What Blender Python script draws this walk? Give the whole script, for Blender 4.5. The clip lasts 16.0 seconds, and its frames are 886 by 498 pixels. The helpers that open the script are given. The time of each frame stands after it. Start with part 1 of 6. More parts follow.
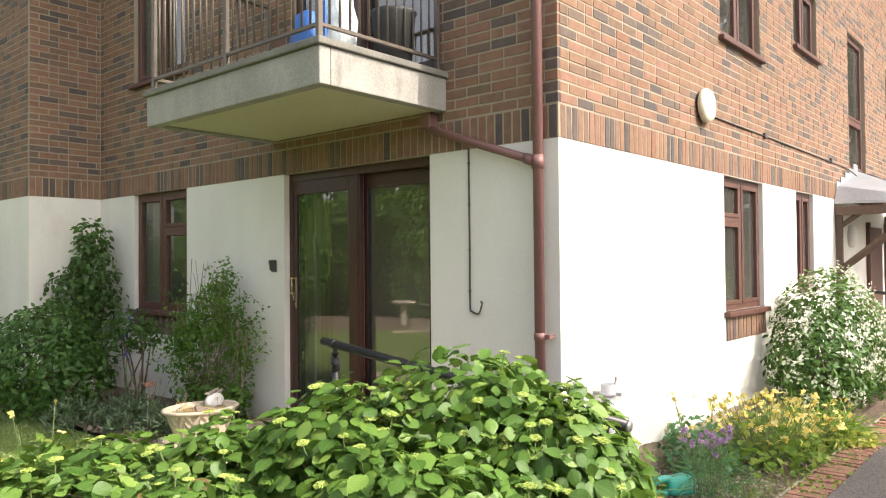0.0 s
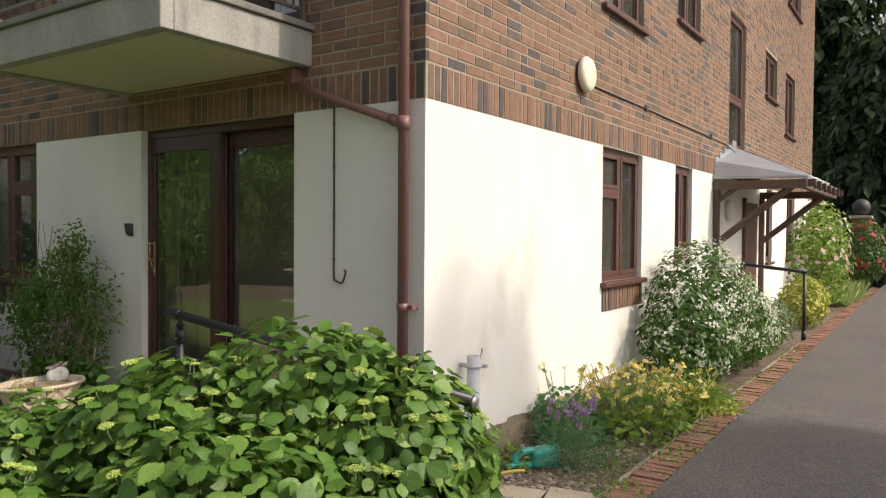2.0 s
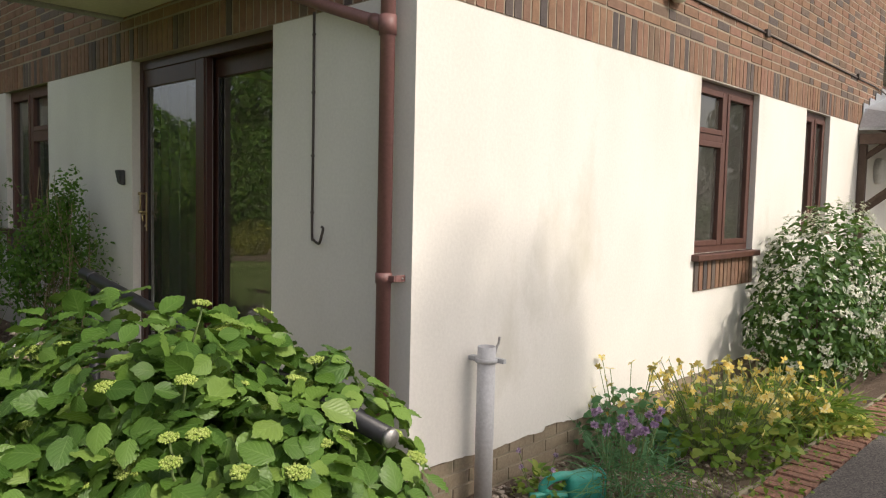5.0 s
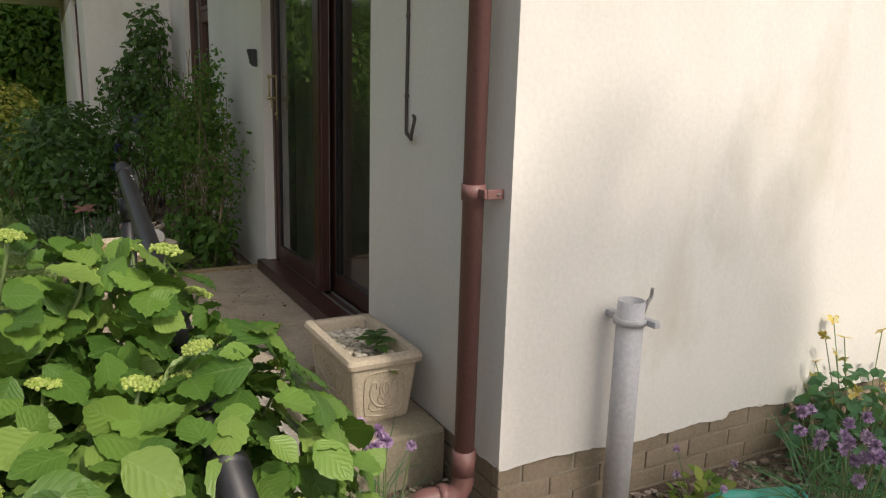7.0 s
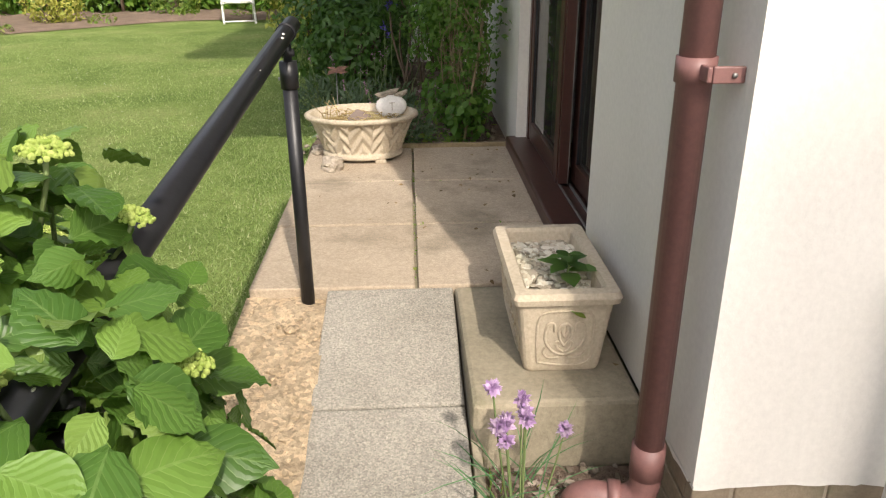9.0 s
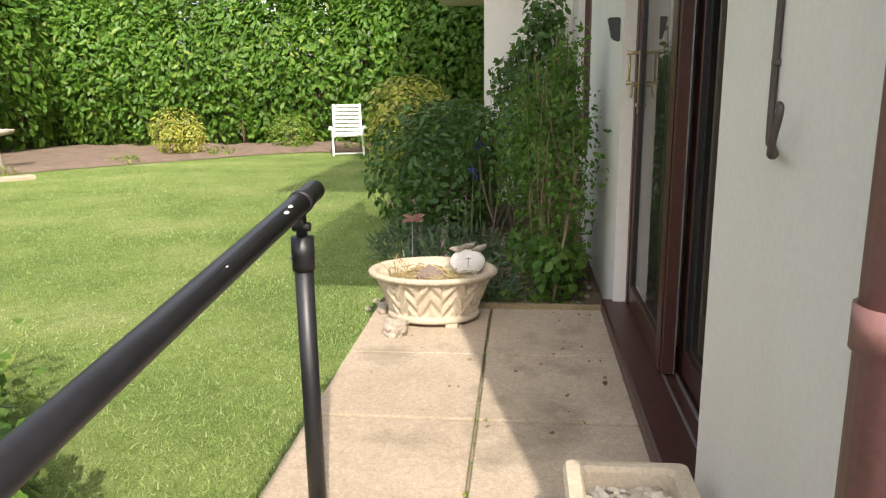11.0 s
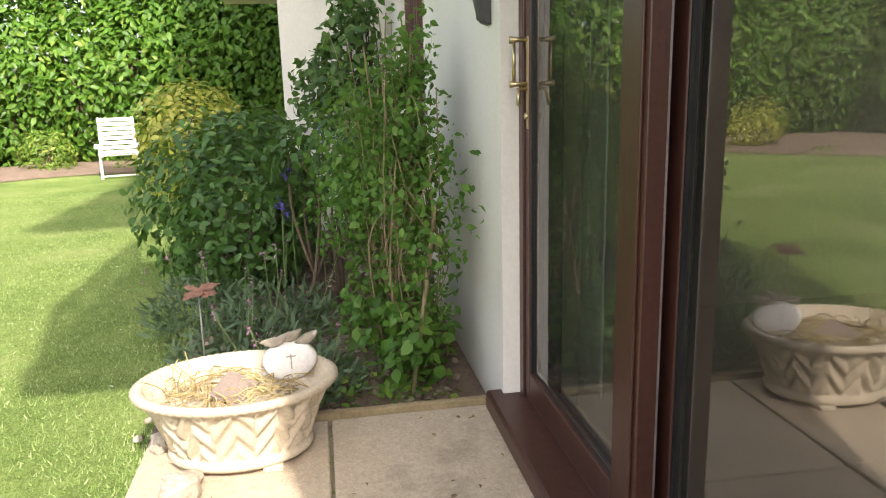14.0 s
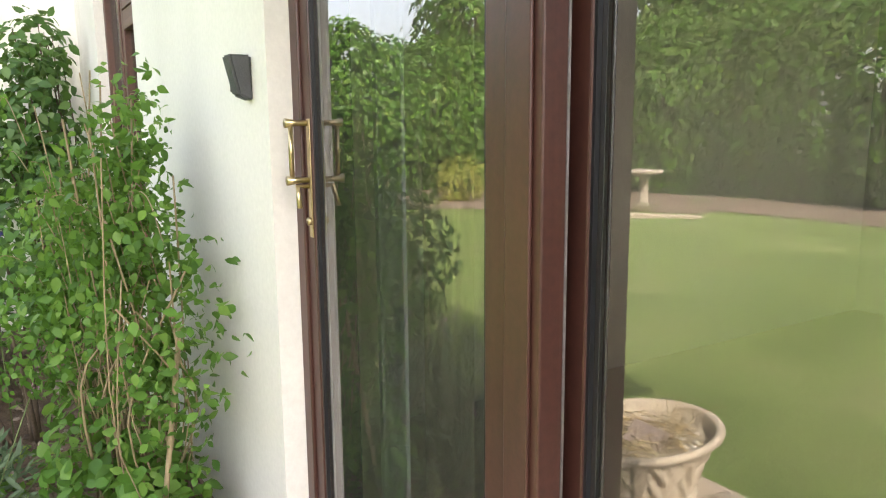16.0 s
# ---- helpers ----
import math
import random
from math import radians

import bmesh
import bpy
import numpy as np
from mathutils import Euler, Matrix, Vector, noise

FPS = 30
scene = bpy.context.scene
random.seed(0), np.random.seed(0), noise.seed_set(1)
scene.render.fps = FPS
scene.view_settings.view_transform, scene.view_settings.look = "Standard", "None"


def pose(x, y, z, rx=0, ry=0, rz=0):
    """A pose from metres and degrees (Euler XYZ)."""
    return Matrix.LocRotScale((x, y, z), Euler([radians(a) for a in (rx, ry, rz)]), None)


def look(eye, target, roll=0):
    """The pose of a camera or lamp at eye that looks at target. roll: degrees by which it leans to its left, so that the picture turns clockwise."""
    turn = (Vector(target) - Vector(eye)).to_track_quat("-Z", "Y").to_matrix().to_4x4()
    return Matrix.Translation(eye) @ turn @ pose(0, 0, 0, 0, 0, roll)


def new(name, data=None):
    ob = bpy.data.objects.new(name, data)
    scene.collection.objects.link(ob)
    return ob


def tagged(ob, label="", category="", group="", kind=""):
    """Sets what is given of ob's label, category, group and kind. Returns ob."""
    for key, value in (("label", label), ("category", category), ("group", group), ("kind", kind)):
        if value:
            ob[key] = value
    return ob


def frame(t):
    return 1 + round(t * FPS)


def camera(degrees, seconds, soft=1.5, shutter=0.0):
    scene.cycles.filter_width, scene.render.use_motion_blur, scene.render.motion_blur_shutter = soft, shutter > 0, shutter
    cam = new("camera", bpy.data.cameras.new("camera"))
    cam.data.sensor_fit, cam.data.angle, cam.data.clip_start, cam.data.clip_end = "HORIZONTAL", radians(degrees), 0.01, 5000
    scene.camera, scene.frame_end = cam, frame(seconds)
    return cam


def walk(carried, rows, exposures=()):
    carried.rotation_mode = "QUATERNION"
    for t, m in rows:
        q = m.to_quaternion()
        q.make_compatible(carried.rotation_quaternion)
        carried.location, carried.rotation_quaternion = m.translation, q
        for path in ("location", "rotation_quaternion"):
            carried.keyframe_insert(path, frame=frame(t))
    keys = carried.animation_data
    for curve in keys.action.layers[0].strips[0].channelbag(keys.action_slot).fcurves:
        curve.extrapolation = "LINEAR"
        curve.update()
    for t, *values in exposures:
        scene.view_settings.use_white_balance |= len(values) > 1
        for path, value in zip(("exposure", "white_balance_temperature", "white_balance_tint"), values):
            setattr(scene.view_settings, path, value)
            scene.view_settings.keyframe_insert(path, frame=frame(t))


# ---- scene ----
cam = camera(61.9, 16.0, soft=1.15)
PATH = [
    (0, (2.623, -4.184, 1.605), (1.309, -2.676, 1.64), -0.5),
    (0.5, (2.628, -4.171, 1.607), (1.408, -2.586, 1.622), -0.3),
    (1, (2.649, -4.115, 1.602), (1.484, -2.49, 1.592), -0.0),
    (1.5, (2.669, -3.982, 1.596), (1.535, -2.334, 1.560), 0.1),
    (2, (2.7, -3.805, 1.587), (1.584, -2.146, 1.539), 0.4),
    (2.5, (2.669, -3.628, 1.563), (1.562, -1.963, 1.51), 0.4),
    (3, (2.574, -3.43, 1.569), (1.448, -1.778, 1.502), 0.2),
    (3.5, (2.54, -3.208, 1.551), (1.373, -1.585, 1.469), 0.1),
    (3.7, (2.54, -3.092, 1.555), (1.353, -1.485, 1.462), 0.2),
    (6, (2.207, -1.816, 1.439), (0.645, -0.59, 1.205), 1.6),
    (6.5, (2.031, -1.521, 1.455), (0.377, -0.445, 1.129), 1.3),
    (7, (1.903, -1.258, 1.43), (0.182, -0.334, 1.001), 1.6),
    (7.5, (1.834, -1.003, 1.39), (0.069, -0.248, 0.829), 1.8),
    (8, (1.689, -0.863, 1.354), (-0.106, -0.335, 0.648), 1.5),
    (8.5, (1.482, -0.736, 1.332), (-0.337, -0.454, 0.549), 0.3),
    (9, (1.327, -0.629, 1.342), (-0.515, -0.548, 0.569), -0.4),
    (9.5, (1.209, -0.504, 1.374), (-0.669, -0.589, 0.693), -0.4),
    (10, (1.087, -0.46, 1.395), (-0.825, -0.597, 0.825), -0.1),
    (10.2, (1.01, -0.461, 1.397), (-0.913, -0.617, 0.868), -0.1),
    (12.3, (0.093, -0.491, 1.334), (-1.85, -0.707, 0.911), -1.3),
    (12.5, (-0.002, -0.539, 1.335), (-1.949, -0.711, 0.909), -1.3),
    (13, (-0.176, -0.619, 1.336), (-2.127, -0.647, 0.898), -1.5),
    (13.5, (-0.398, -0.618, 1.35), (-2.343, -0.479, 0.904), -1.5),
    (14, (-0.577, -0.598, 1.357), (-2.5, -0.282, 0.905), -1.6),
    (14.5, (-0.771, -0.611, 1.378), (-2.651, -0.093, 0.934), -1.5),
    (15, (-0.934, -0.656, 1.424), (-2.746, 0.071, 0.993), -1.3),
    (15.5, (-1.066, -0.648, 1.417), (-2.804, 0.266, 1.041), -0.7),
    (16, (-1.202, -0.596, 1.461), (-2.882, 0.438, 1.126), -0.5),
]
walk(cam, [(t, look(eye, target, roll)) for t, eye, target, roll in PATH],
     [(t, e, 6750, 13) for t, e in ((0.0, 1.4), (0.5, 1.08), (1.0, 0.8), (1.5, 0.57), (2.0, 0.45), (3.5, 0.33), (6.0, 0.2), (7.0, 0.16), (8.0, 0.5), (9.0, 0.9), (10.2, 1.28), (12.5, 1.2), (13.0, 1.45), (14.0, 1.9), (15.0, 2.45), (16.0, 2.75))])

# ---- light ----
SUN_TO = Vector((0.709, 0.178, 0.682)).normalized()
sun = new("sun", bpy.data.lights.new("sun", "SUN"))
sun.data.energy, sun.data.angle, sun.data.color = 2.35, radians(0.9), (1.0, 0.93, 0.82)
sun.matrix_world = look(SUN_TO * 60, (0, 0, 0))
world = bpy.data.worlds.new("sky")
scene.world = world
world.use_nodes = True
wn = world.node_tree.nodes
sky = wn.new("ShaderNodeTexSky")
sky.sky_type, sky.sun_disc = "NISHITA", False
sky.sun_elevation = math.asin(SUN_TO.z)
sky.sun_rotation = math.atan2(SUN_TO.x, SUN_TO.y)
sky.dust_density, sky.air_density = 4.0, 1.0
wn["Background"].inputs[1].default_value = 0.15
haze = wn.new("ShaderNodeHueSaturation")
haze.inputs["Saturation"].default_value = 0.46
world.node_tree.links.new(sky.outputs[0], haze.inputs["Color"])
world.node_tree.links.new(haze.outputs[0], wn["Background"].inputs[0])


# ---- materials ----
def mat_nodes(name):
    m = bpy.data.materials.new(name)
    m.use_nodes = True
    nt = m.node_tree
    return m, nt, nt.nodes["Principled BSDF"]


def mk(nt, kind, **kw):
    n = nt.nodes.new(kind)
    for k, v in kw.items():
        n.inputs[k].default_value = v
    return n


def ramp(nt, stops, fac):
    r = nt.nodes.new("ShaderNodeValToRGB")
    el = r.color_ramp.elements
    while len(el) < len(stops):
        el.new(0.5)
    for e, (p, c) in zip(el, stops):
        e.position, e.color = p, (*c, 1)
    nt.links.new(fac, r.inputs[0])
    return r.outputs[0]


def mixc(nt, fac, a, b, blend="MIX"):
    n = nt.nodes.new("ShaderNodeMix")
    n.data_type, n.blend_type = "RGBA", blend
    for sock, v in ((n.inputs[0], fac), (n.inputs[6], a), (n.inputs[7], b)):
        if hasattr(v, "is_linked"):
            nt.links.new(v, sock)
        elif isinstance(v, (int, float)):
            sock.default_value = v
        else:
            sock.default_value = (*v, 1)
    return n.outputs[2]


def noise_at(nt, scale, detail=4.0, rough=0.55, stretch=None):
    tc = nt.nodes.new("ShaderNodeNewGeometry")
    src = tc.outputs["Position"]
    if stretch:
        mp = nt.nodes.new("ShaderNodeMapping")
        mp.inputs["Scale"].default_value = stretch
        nt.links.new(src, mp.inputs[0])
        src = mp.outputs[0]
    n = mk(nt, "ShaderNodeTexNoise", Scale=scale, Detail=detail, Roughness=rough)
    nt.links.new(src, n.inputs["Vector"])
    return n.outputs["Fac"]


def bump(nt, bsdf, height, strength=0.3, dist=0.01):
    b = mk(nt, "ShaderNodeBump", Strength=strength, Distance=dist)
    nt.links.new(height, b.inputs["Height"])
    nt.links.new(b.outputs[0], bsdf.inputs["Normal"])


def surface(name, dark, light, big=1.5, fine=40, rough=0.85, metal=0.0, strength=0.3, dist=0.006, stain=None, stain_scale=0.8, stain_at=0.6, stretch=None, speck=None, fine_mix=0.35):
    """Two scales of colour variation, optional stains, fine relief."""
    m, nt, b = mat_nodes(name)
    n1, n2 = noise_at(nt, big, 5, stretch=stretch), noise_at(nt, fine, 6, 0.65)
    c1 = ramp(nt, [(0.3, dark), (0.7, light)], n1)
    c2 = mixc(nt, fine_mix, c1, ramp(nt, [(0.3, tuple(v * 0.65 for v in dark)), (0.7, tuple(min(1, v * 1.15) for v in light))], n2))
    if stain:
        n3 = noise_at(nt, stain_scale, 8, 0.62, stretch)
        f = ramp(nt, [(stain_at, (0, 0, 0)), (stain_at + 0.14, (0.8, 0.8, 0.8))], n3)
        c2 = mixc(nt, f, c2, stain)
    if speck:
        vo = mk(nt, "ShaderNodeTexVoronoi", Scale=speck[0])
        nt.links.new(nt.nodes.new("ShaderNodeNewGeometry").outputs["Position"], vo.inputs["Vector"])
        bw = nt.nodes.new("ShaderNodeRGBToBW")
        nt.links.new(vo.outputs["Color"], bw.inputs[0])
        k = speck[1]
        c2 = mixc(nt, 1.0, c2, ramp(nt, [(0.15, (1 - k,) * 3), (0.5, (1.0,) * 3), (0.85, (1 + k * 1.1, 1 + k, 1 + k * 0.9))], bw.outputs[0]), "MULTIPLY")
    nt.links.new(c2, b.inputs["Base Color"])
    b.inputs["Roughness"].default_value, b.inputs["Metallic"].default_value = rough, metal
    bump(nt, b, n2, strength, dist)
    return m


def leafy(name, stops, rough=0.5, trans=0.35, clump=1.2, veins=False, tint=None):
    """Leaf tissue: colour by leaf and by clump, some light let through."""
    m, nt, b = mat_nodes(name)
    g = nt.nodes.new("ShaderNodeNewGeometry")
    oi = nt.nodes.new("ShaderNodeObjectInfo")
    ad = nt.nodes.new("ShaderNodeMath")
    ad.operation = "ADD"
    nt.links.new(g.outputs["Random Per Island"], ad.inputs[0])
    nt.links.new(oi.outputs["Random"], ad.inputs[1])
    fr = nt.nodes.new("ShaderNodeMath")
    fr.operation = "FRACT"
    nt.links.new(ad.outputs[0], fr.inputs[0])
    c = ramp(nt, stops, fr.outputs[0])
    n = noise_at(nt, clump, 3)
    c = mixc(nt, 0.6, c, ramp(nt, [(0.3, (0.5, 0.55, 0.45)), (0.65, (1.0, 1.0, 1.0))], n), "MULTIPLY")
    if veins:
        uv = nt.nodes.new("ShaderNodeUVMap")
        sp = nt.nodes.new("ShaderNodeSeparateXYZ")
        nt.links.new(uv.outputs[0], sp.inputs[0])

        def m2(op, a, bb=0.0, cc=0.0):
            q = nt.nodes.new("ShaderNodeMath")
            q.operation = op
            for s, v in zip(q.inputs, (a, bb, cc)):
                if hasattr(v, "is_linked"):
                    nt.links.new(v, s)
                else:
                    s.default_value = v
            return q.outputs[0]
        au = m2("ABSOLUTE", m2("SUBTRACT", sp.outputs[0], 0.5))
        w = m2("FRACT", m2("MULTIPLY", m2("SUBTRACT", sp.outputs[1], m2("MULTIPLY", au, 0.75)), 7.0))
        side = m2("LESS_THAN", w, 0.09)
        mid = m2("LESS_THAN", au, 0.022)
        v = m2("MAXIMUM", side, mid)
        c = mixc(nt, m2("MULTIPLY", v, 0.24), c, (0.27, 0.38, 0.13))
        bump(nt, b, m2("PINGPONG", w, 0.5), 0.3, 0.004)
    nt.links.new(c, b.inputs["Base Color"])
    b.inputs["Roughness"].default_value = rough
    b.inputs["Specular IOR Level"].default_value = 0.35
    tr = nt.nodes.new("ShaderNodeBsdfTranslucent")
    hs = mixc(nt, 0.36, c, (0.32, 0.5, 0.06))
    nt.links.new(hs, tr.inputs[0])
    mx = nt.nodes.new("ShaderNodeMixShader")
    mx.inputs[0].default_value = trans
    nt.links.new(b.outputs[0], mx.inputs[1])
    nt.links.new(tr.outputs[0], mx.inputs[2])
    nt.links.new(mx.outputs[0], nt.nodes["Material Output"].inputs[0])
    return m


def brick_mat(name, by_object):
    m, nt, b = mat_nodes(name)
    if by_object:
        r = nt.nodes.new("ShaderNodeObjectInfo").outputs["Random"]
    else:
        r = nt.nodes.new("ShaderNodeNewGeometry").outputs["Random Per Island"]
    c = ramp(nt, [(0.0, (0.235, 0.122, 0.078)), (0.2, (0.275, 0.165, 0.102)), (0.4, (0.235, 0.140, 0.090)), (0.58, (0.290, 0.160, 0.112)), (0.74, (0.185, 0.124, 0.084)), (0.88, (0.140, 0.110, 0.094)), (1.0, (0.090, 0.076, 0.073))], r)
    n1, n2 = noise_at(nt, 14, 5), noise_at(nt, 140, 4, 0.7)
    c = mixc(nt, 0.5, c, ramp(nt, [(0.3, (0.55, 0.5, 0.48)), (0.7, (1.1, 1.05, 1.0))], n1), "MULTIPLY")
    c = mixc(nt, 0.35, c, ramp(nt, [(0.35, (0.4, 0.38, 0.36)), (0.6, (1.0, 1.0, 1.0))], n2), "MULTIPLY")
    nt.links.new(c, b.inputs["Base Color"])
    b.inputs["Roughness"].default_value = 0.9
    bump(nt, b, n2, 0.5, 0.004)
    return m


def glass_mat(name, tint, ior=1.75, dust_veil=0.0):
    m, nt, b = mat_nodes(name)
    t = nt.nodes.new("ShaderNodeBsdfTransparent")
    t.inputs[0].default_value = (*tint, 1)
    gl = nt.nodes.new("ShaderNodeBsdfGlossy")
    gl.inputs["Roughness"].default_value = 0.0
    f = mk(nt, "ShaderNodeFresnel", IOR=ior)
    mx = nt.nodes.new("ShaderNodeMixShader")
    nt.links.new(f.outputs[0], mx.inputs[0])
    nt.links.new(t.outputs[0], mx.inputs[1])
    nt.links.new(gl.outputs[0], mx.inputs[2])
    out = mx.outputs[0]
    # pale diffuse veil: a dusty film that also paints in haze and room light
    if dust_veil:
        df = nt.nodes.new("ShaderNodeBsdfDiffuse")
        df.inputs[0].default_value = (0.7, 0.68, 0.6, 1)
        m2 = nt.nodes.new("ShaderNodeMixShader")
        n = noise_at(nt, 1.3, 4)
        nt.links.new(ramp(nt, [(0.3, (dust_veil * 0.6,) * 3), (0.7, (dust_veil * 1.4,) * 3)], n), m2.inputs[0])
        nt.links.new(out, m2.inputs[1])
        nt.links.new(df.outputs[0], m2.inputs[2])
        out = m2.outputs[0]
    nt.links.new(out, nt.nodes["Material Output"].inputs[0])
    return m


M_RENDER = surface("cream_render", (0.67, 0.645, 0.585), (0.76, 0.735, 0.68), 1.6, 55, 0.9, 0, 0.2, 0.005, (0.55, 0.525, 0.44), 1.1, 0.58, (1, 1, 0.55), fine_mix=0.16)
M_BRICK, M_BRICK_OB = brick_mat("brick_joined", False), brick_mat("brick_single", True)
M_MORTAR = surface("mortar", (0.27, 0.225, 0.165), (0.37, 0.315, 0.24), 3, 90, 0.95)
M_PLINTH = surface("plinth_brick", (0.22, 0.172, 0.115), (0.31, 0.25, 0.175), 4, 70, 0.95, 0, 0.5, 0.006, (0.12, 0.12, 0.075), 2.5, 0.58)
M_CONC = surface("balcony_concrete", (0.24, 0.23, 0.20), (0.42, 0.405, 0.365), 3.2, 60, 0.9, 0, 0.5, 0.008, (0.17, 0.16, 0.135), 4.5, 0.56, (1, 1, 0.4))
M_SOFFIT = surface("soffit_paint", (0.50, 0.47, 0.33), (0.57, 0.54, 0.39), 1.2, 50, 0.8)
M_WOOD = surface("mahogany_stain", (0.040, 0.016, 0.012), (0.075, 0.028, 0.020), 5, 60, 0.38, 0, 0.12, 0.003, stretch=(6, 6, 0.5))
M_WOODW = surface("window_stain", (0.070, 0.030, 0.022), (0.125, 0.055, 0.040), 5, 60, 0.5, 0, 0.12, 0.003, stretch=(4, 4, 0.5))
M_BEAM = surface("porch_timber", (0.085, 0.055, 0.040), (0.15, 0.10, 0.075), 5, 60, 0.8, 0, 0.3, 0.004)
M_PIPE = surface("brown_pipe_plastic", (0.172, 0.084, 0.076), (0.222, 0.110, 0.100), 1.6, 70, 0.48, 0, 0.08, 0.002, (0.14, 0.085, 0.07), 2.2, 0.6)
M_GREYPIPE = surface("grey_pipe_plastic", (0.42, 0.42, 0.425), (0.52, 0.52, 0.53), 3, 60, 0.6, 0, 0.1, 0.002, (0.25, 0.24, 0.22), 5, 0.6)
M_BLACK = surface("black_gloss_paint", (0.008, 0.008, 0.009), (0.018, 0.018, 0.021), 6, 40, 0.42, 0, 0.25, 0.002, (0.16, 0.16, 0.17), 14, 0.74)
M_RAILMET = surface("bronze_rail_metal", (0.10, 0.082, 0.064), (0.17, 0.14, 0.112), 5, 60, 0.5, 0.3, 0.1, 0.002)
M_BRASS = surface("worn_brass", (0.40, 0.32, 0.17), (0.60, 0.50, 0.30), 20, 90, 0.28, 1.0, 0.1, 0.001)
M_DARKPL = surface("charcoal_plastic", (0.040, 0.042, 0.045), (0.065, 0.067, 0.07), 8, 90, 0.55)
M_CABLE = surface("brown_cable", (0.050, 0.040, 0.034), (0.085, 0.066, 0.055), 8, 90, 0.6)
M_STEEL = surface("dull_steel", (0.28, 0.27, 0.26), (0.42, 0.41, 0.39), 20, 90, 0.45, 0.8)
M_SLAB = surface("paving_slab", (0.33, 0.265, 0.19), (0.48, 0.40, 0.305), 1.6, 60, 0.92, 0, 0.35, 0.005, (0.22, 0.185, 0.135), 2.6, 0.53, speck=(220, 0.12))
M_AGG = surface("weathered_aggregate", (0.27, 0.25, 0.21), (0.42, 0.395, 0.34), 3.0, 130, 0.95, 0, 0.8, 0.008, (0.21, 0.20, 0.165), 3, 0.6, speck=(210, 0.26))
M_BLOCK = surface("mossy_concrete", (0.22, 0.195, 0.135), (0.36, 0.31, 0.225), 4.0, 60, 0.95, 0, 0.6, 0.01, (0.12, 0.125, 0.055), 3.5, 0.56)
M_TARMAC = surface("tarmac", (0.085, 0.077, 0.072), (0.125, 0.114, 0.106), 0.7, 160, 0.93, 0, 0.7, 0.006, (0.16, 0.14, 0.12), 0.9, 0.60, speck=(130, 0.5))
M_COPING = surface("coping_concrete", (0.13, 0.125, 0.11), (0.24, 0.23, 0.20), 3, 60, 0.92, 0, 0.4, 0.006)
M_EDGE = surface("red_brick_edging", (0.19, 0.095, 0.062), (0.29, 0.155, 0.105), 5, 80, 0.92, 0, 0.5, 0.005, (0.13, 0.105, 0.065), 2.5, 0.58, speck=(90, 0.25))
M_SOIL = surface("bed_soil", (0.12, 0.082, 0.060), (0.26, 0.19, 0.14), 7, 60, 1.0, 0, 1.0, 0.03, (0.28, 0.21, 0.15), 9, 0.6)
M_SAND = surface("dry_sand", (0.40, 0.30, 0.19), (0.58, 0.46, 0.31), 6, 60, 1.0, 0, 0.9, 0.02, (0.30, 0.22, 0.14), 5, 0.62, speck=(70, 0.3))
M_GROUND = surface("open_ground", (0.06, 0.085, 0.03), (0.12, 0.12, 0.06), 0.4, 20, 1.0)
M_LAWN, _nt, _b = mat_nodes("lawn_turf")
_c = ramp(_nt, [(0.32, (0.165, 0.240, 0.070)), (0.52, (0.245, 0.325, 0.105)), (0.72, (0.36, 0.395, 0.175))], noise_at(_nt, 0.9, 6, 0.6))
_c = mixc(_nt, 0.75, _c, ramp(_nt, [(0.3, (0.62, 0.68, 0.5)), (0.55, (1, 1, 1)), (0.75, (1.25, 1.2, 1.15))], noise_at(_nt, 14, 6, 0.75)), "MULTIPLY")
_c = mixc(_nt, 0.8, _c, ramp(_nt, [(0.35, (0.45, 0.5, 0.4)), (0.6, (1.1, 1.1, 1.05))], noise_at(_nt, 85, 4, 0.8)), "MULTIPLY")
_nt.links.new(_c, _b.inputs["Base Color"])
_b.inputs["Roughness"].default_value = 1.0
_b.inputs["Specular IOR Level"].default_value = 0.1
bump(_nt, _b, noise_at(_nt, 70, 5, 0.75), 0.9, 0.025)
M_GRASS = leafy("grass_blade", [(0, (0.18, 0.285, 0.076)), (0.45, (0.29, 0.40, 0.13)), (0.8, (0.40, 0.49, 0.21)), (1, (0.55, 0.56, 0.33))], 0.6, 0.35, 1.0)
M_STONECR = surface("cast_stone", (0.42, 0.355, 0.26), (0.56, 0.485, 0.37), 5, 80, 0.92, 0, 0.4, 0.004, (0.37, 0.295, 0.20), 5, 0.62)
M_PEBBLE = leafy("pebbles", [(0, (0.34, 0.29, 0.23)), (0.5, (0.55, 0.49, 0.40)), (1, (0.72, 0.68, 0.60))], 0.85, 0.0, 8)
M_GRAVEL = leafy("gravel", [(0, (0.13, 0.10, 0.078)), (0.5, (0.27, 0.215, 0.17)), (1, (0.45, 0.38, 0.32))], 0.95, 0.0, 5)
M_STRAW = leafy("dry_straw", [(0, (0.36, 0.24, 0.11)), (0.6, (0.58, 0.44, 0.21)), (1, (0.68, 0.58, 0.33))], 0.8, 0.15, 8)
M_WHITE = surface("white_stone", (0.68, 0.66, 0.62), (0.80, 0.78, 0.75), 9, 60, 0.8, 0, 0.3, 0.003)
M_ROCK = surface("rough_rock", (0.27, 0.225, 0.17), (0.55, 0.48, 0.39), 9, 50, 0.95, 0, 0.9, 0.015)
M_SLATE = surface("slate_piece", (0.16, 0.125, 0.105), (0.26, 0.20, 0.17), 9, 60, 0.85)
M_BARK = surface("bark", (0.075, 0.052, 0.034), (0.17, 0.125, 0.085), 12, 60, 1.0, 0, 0.8, 0.01)
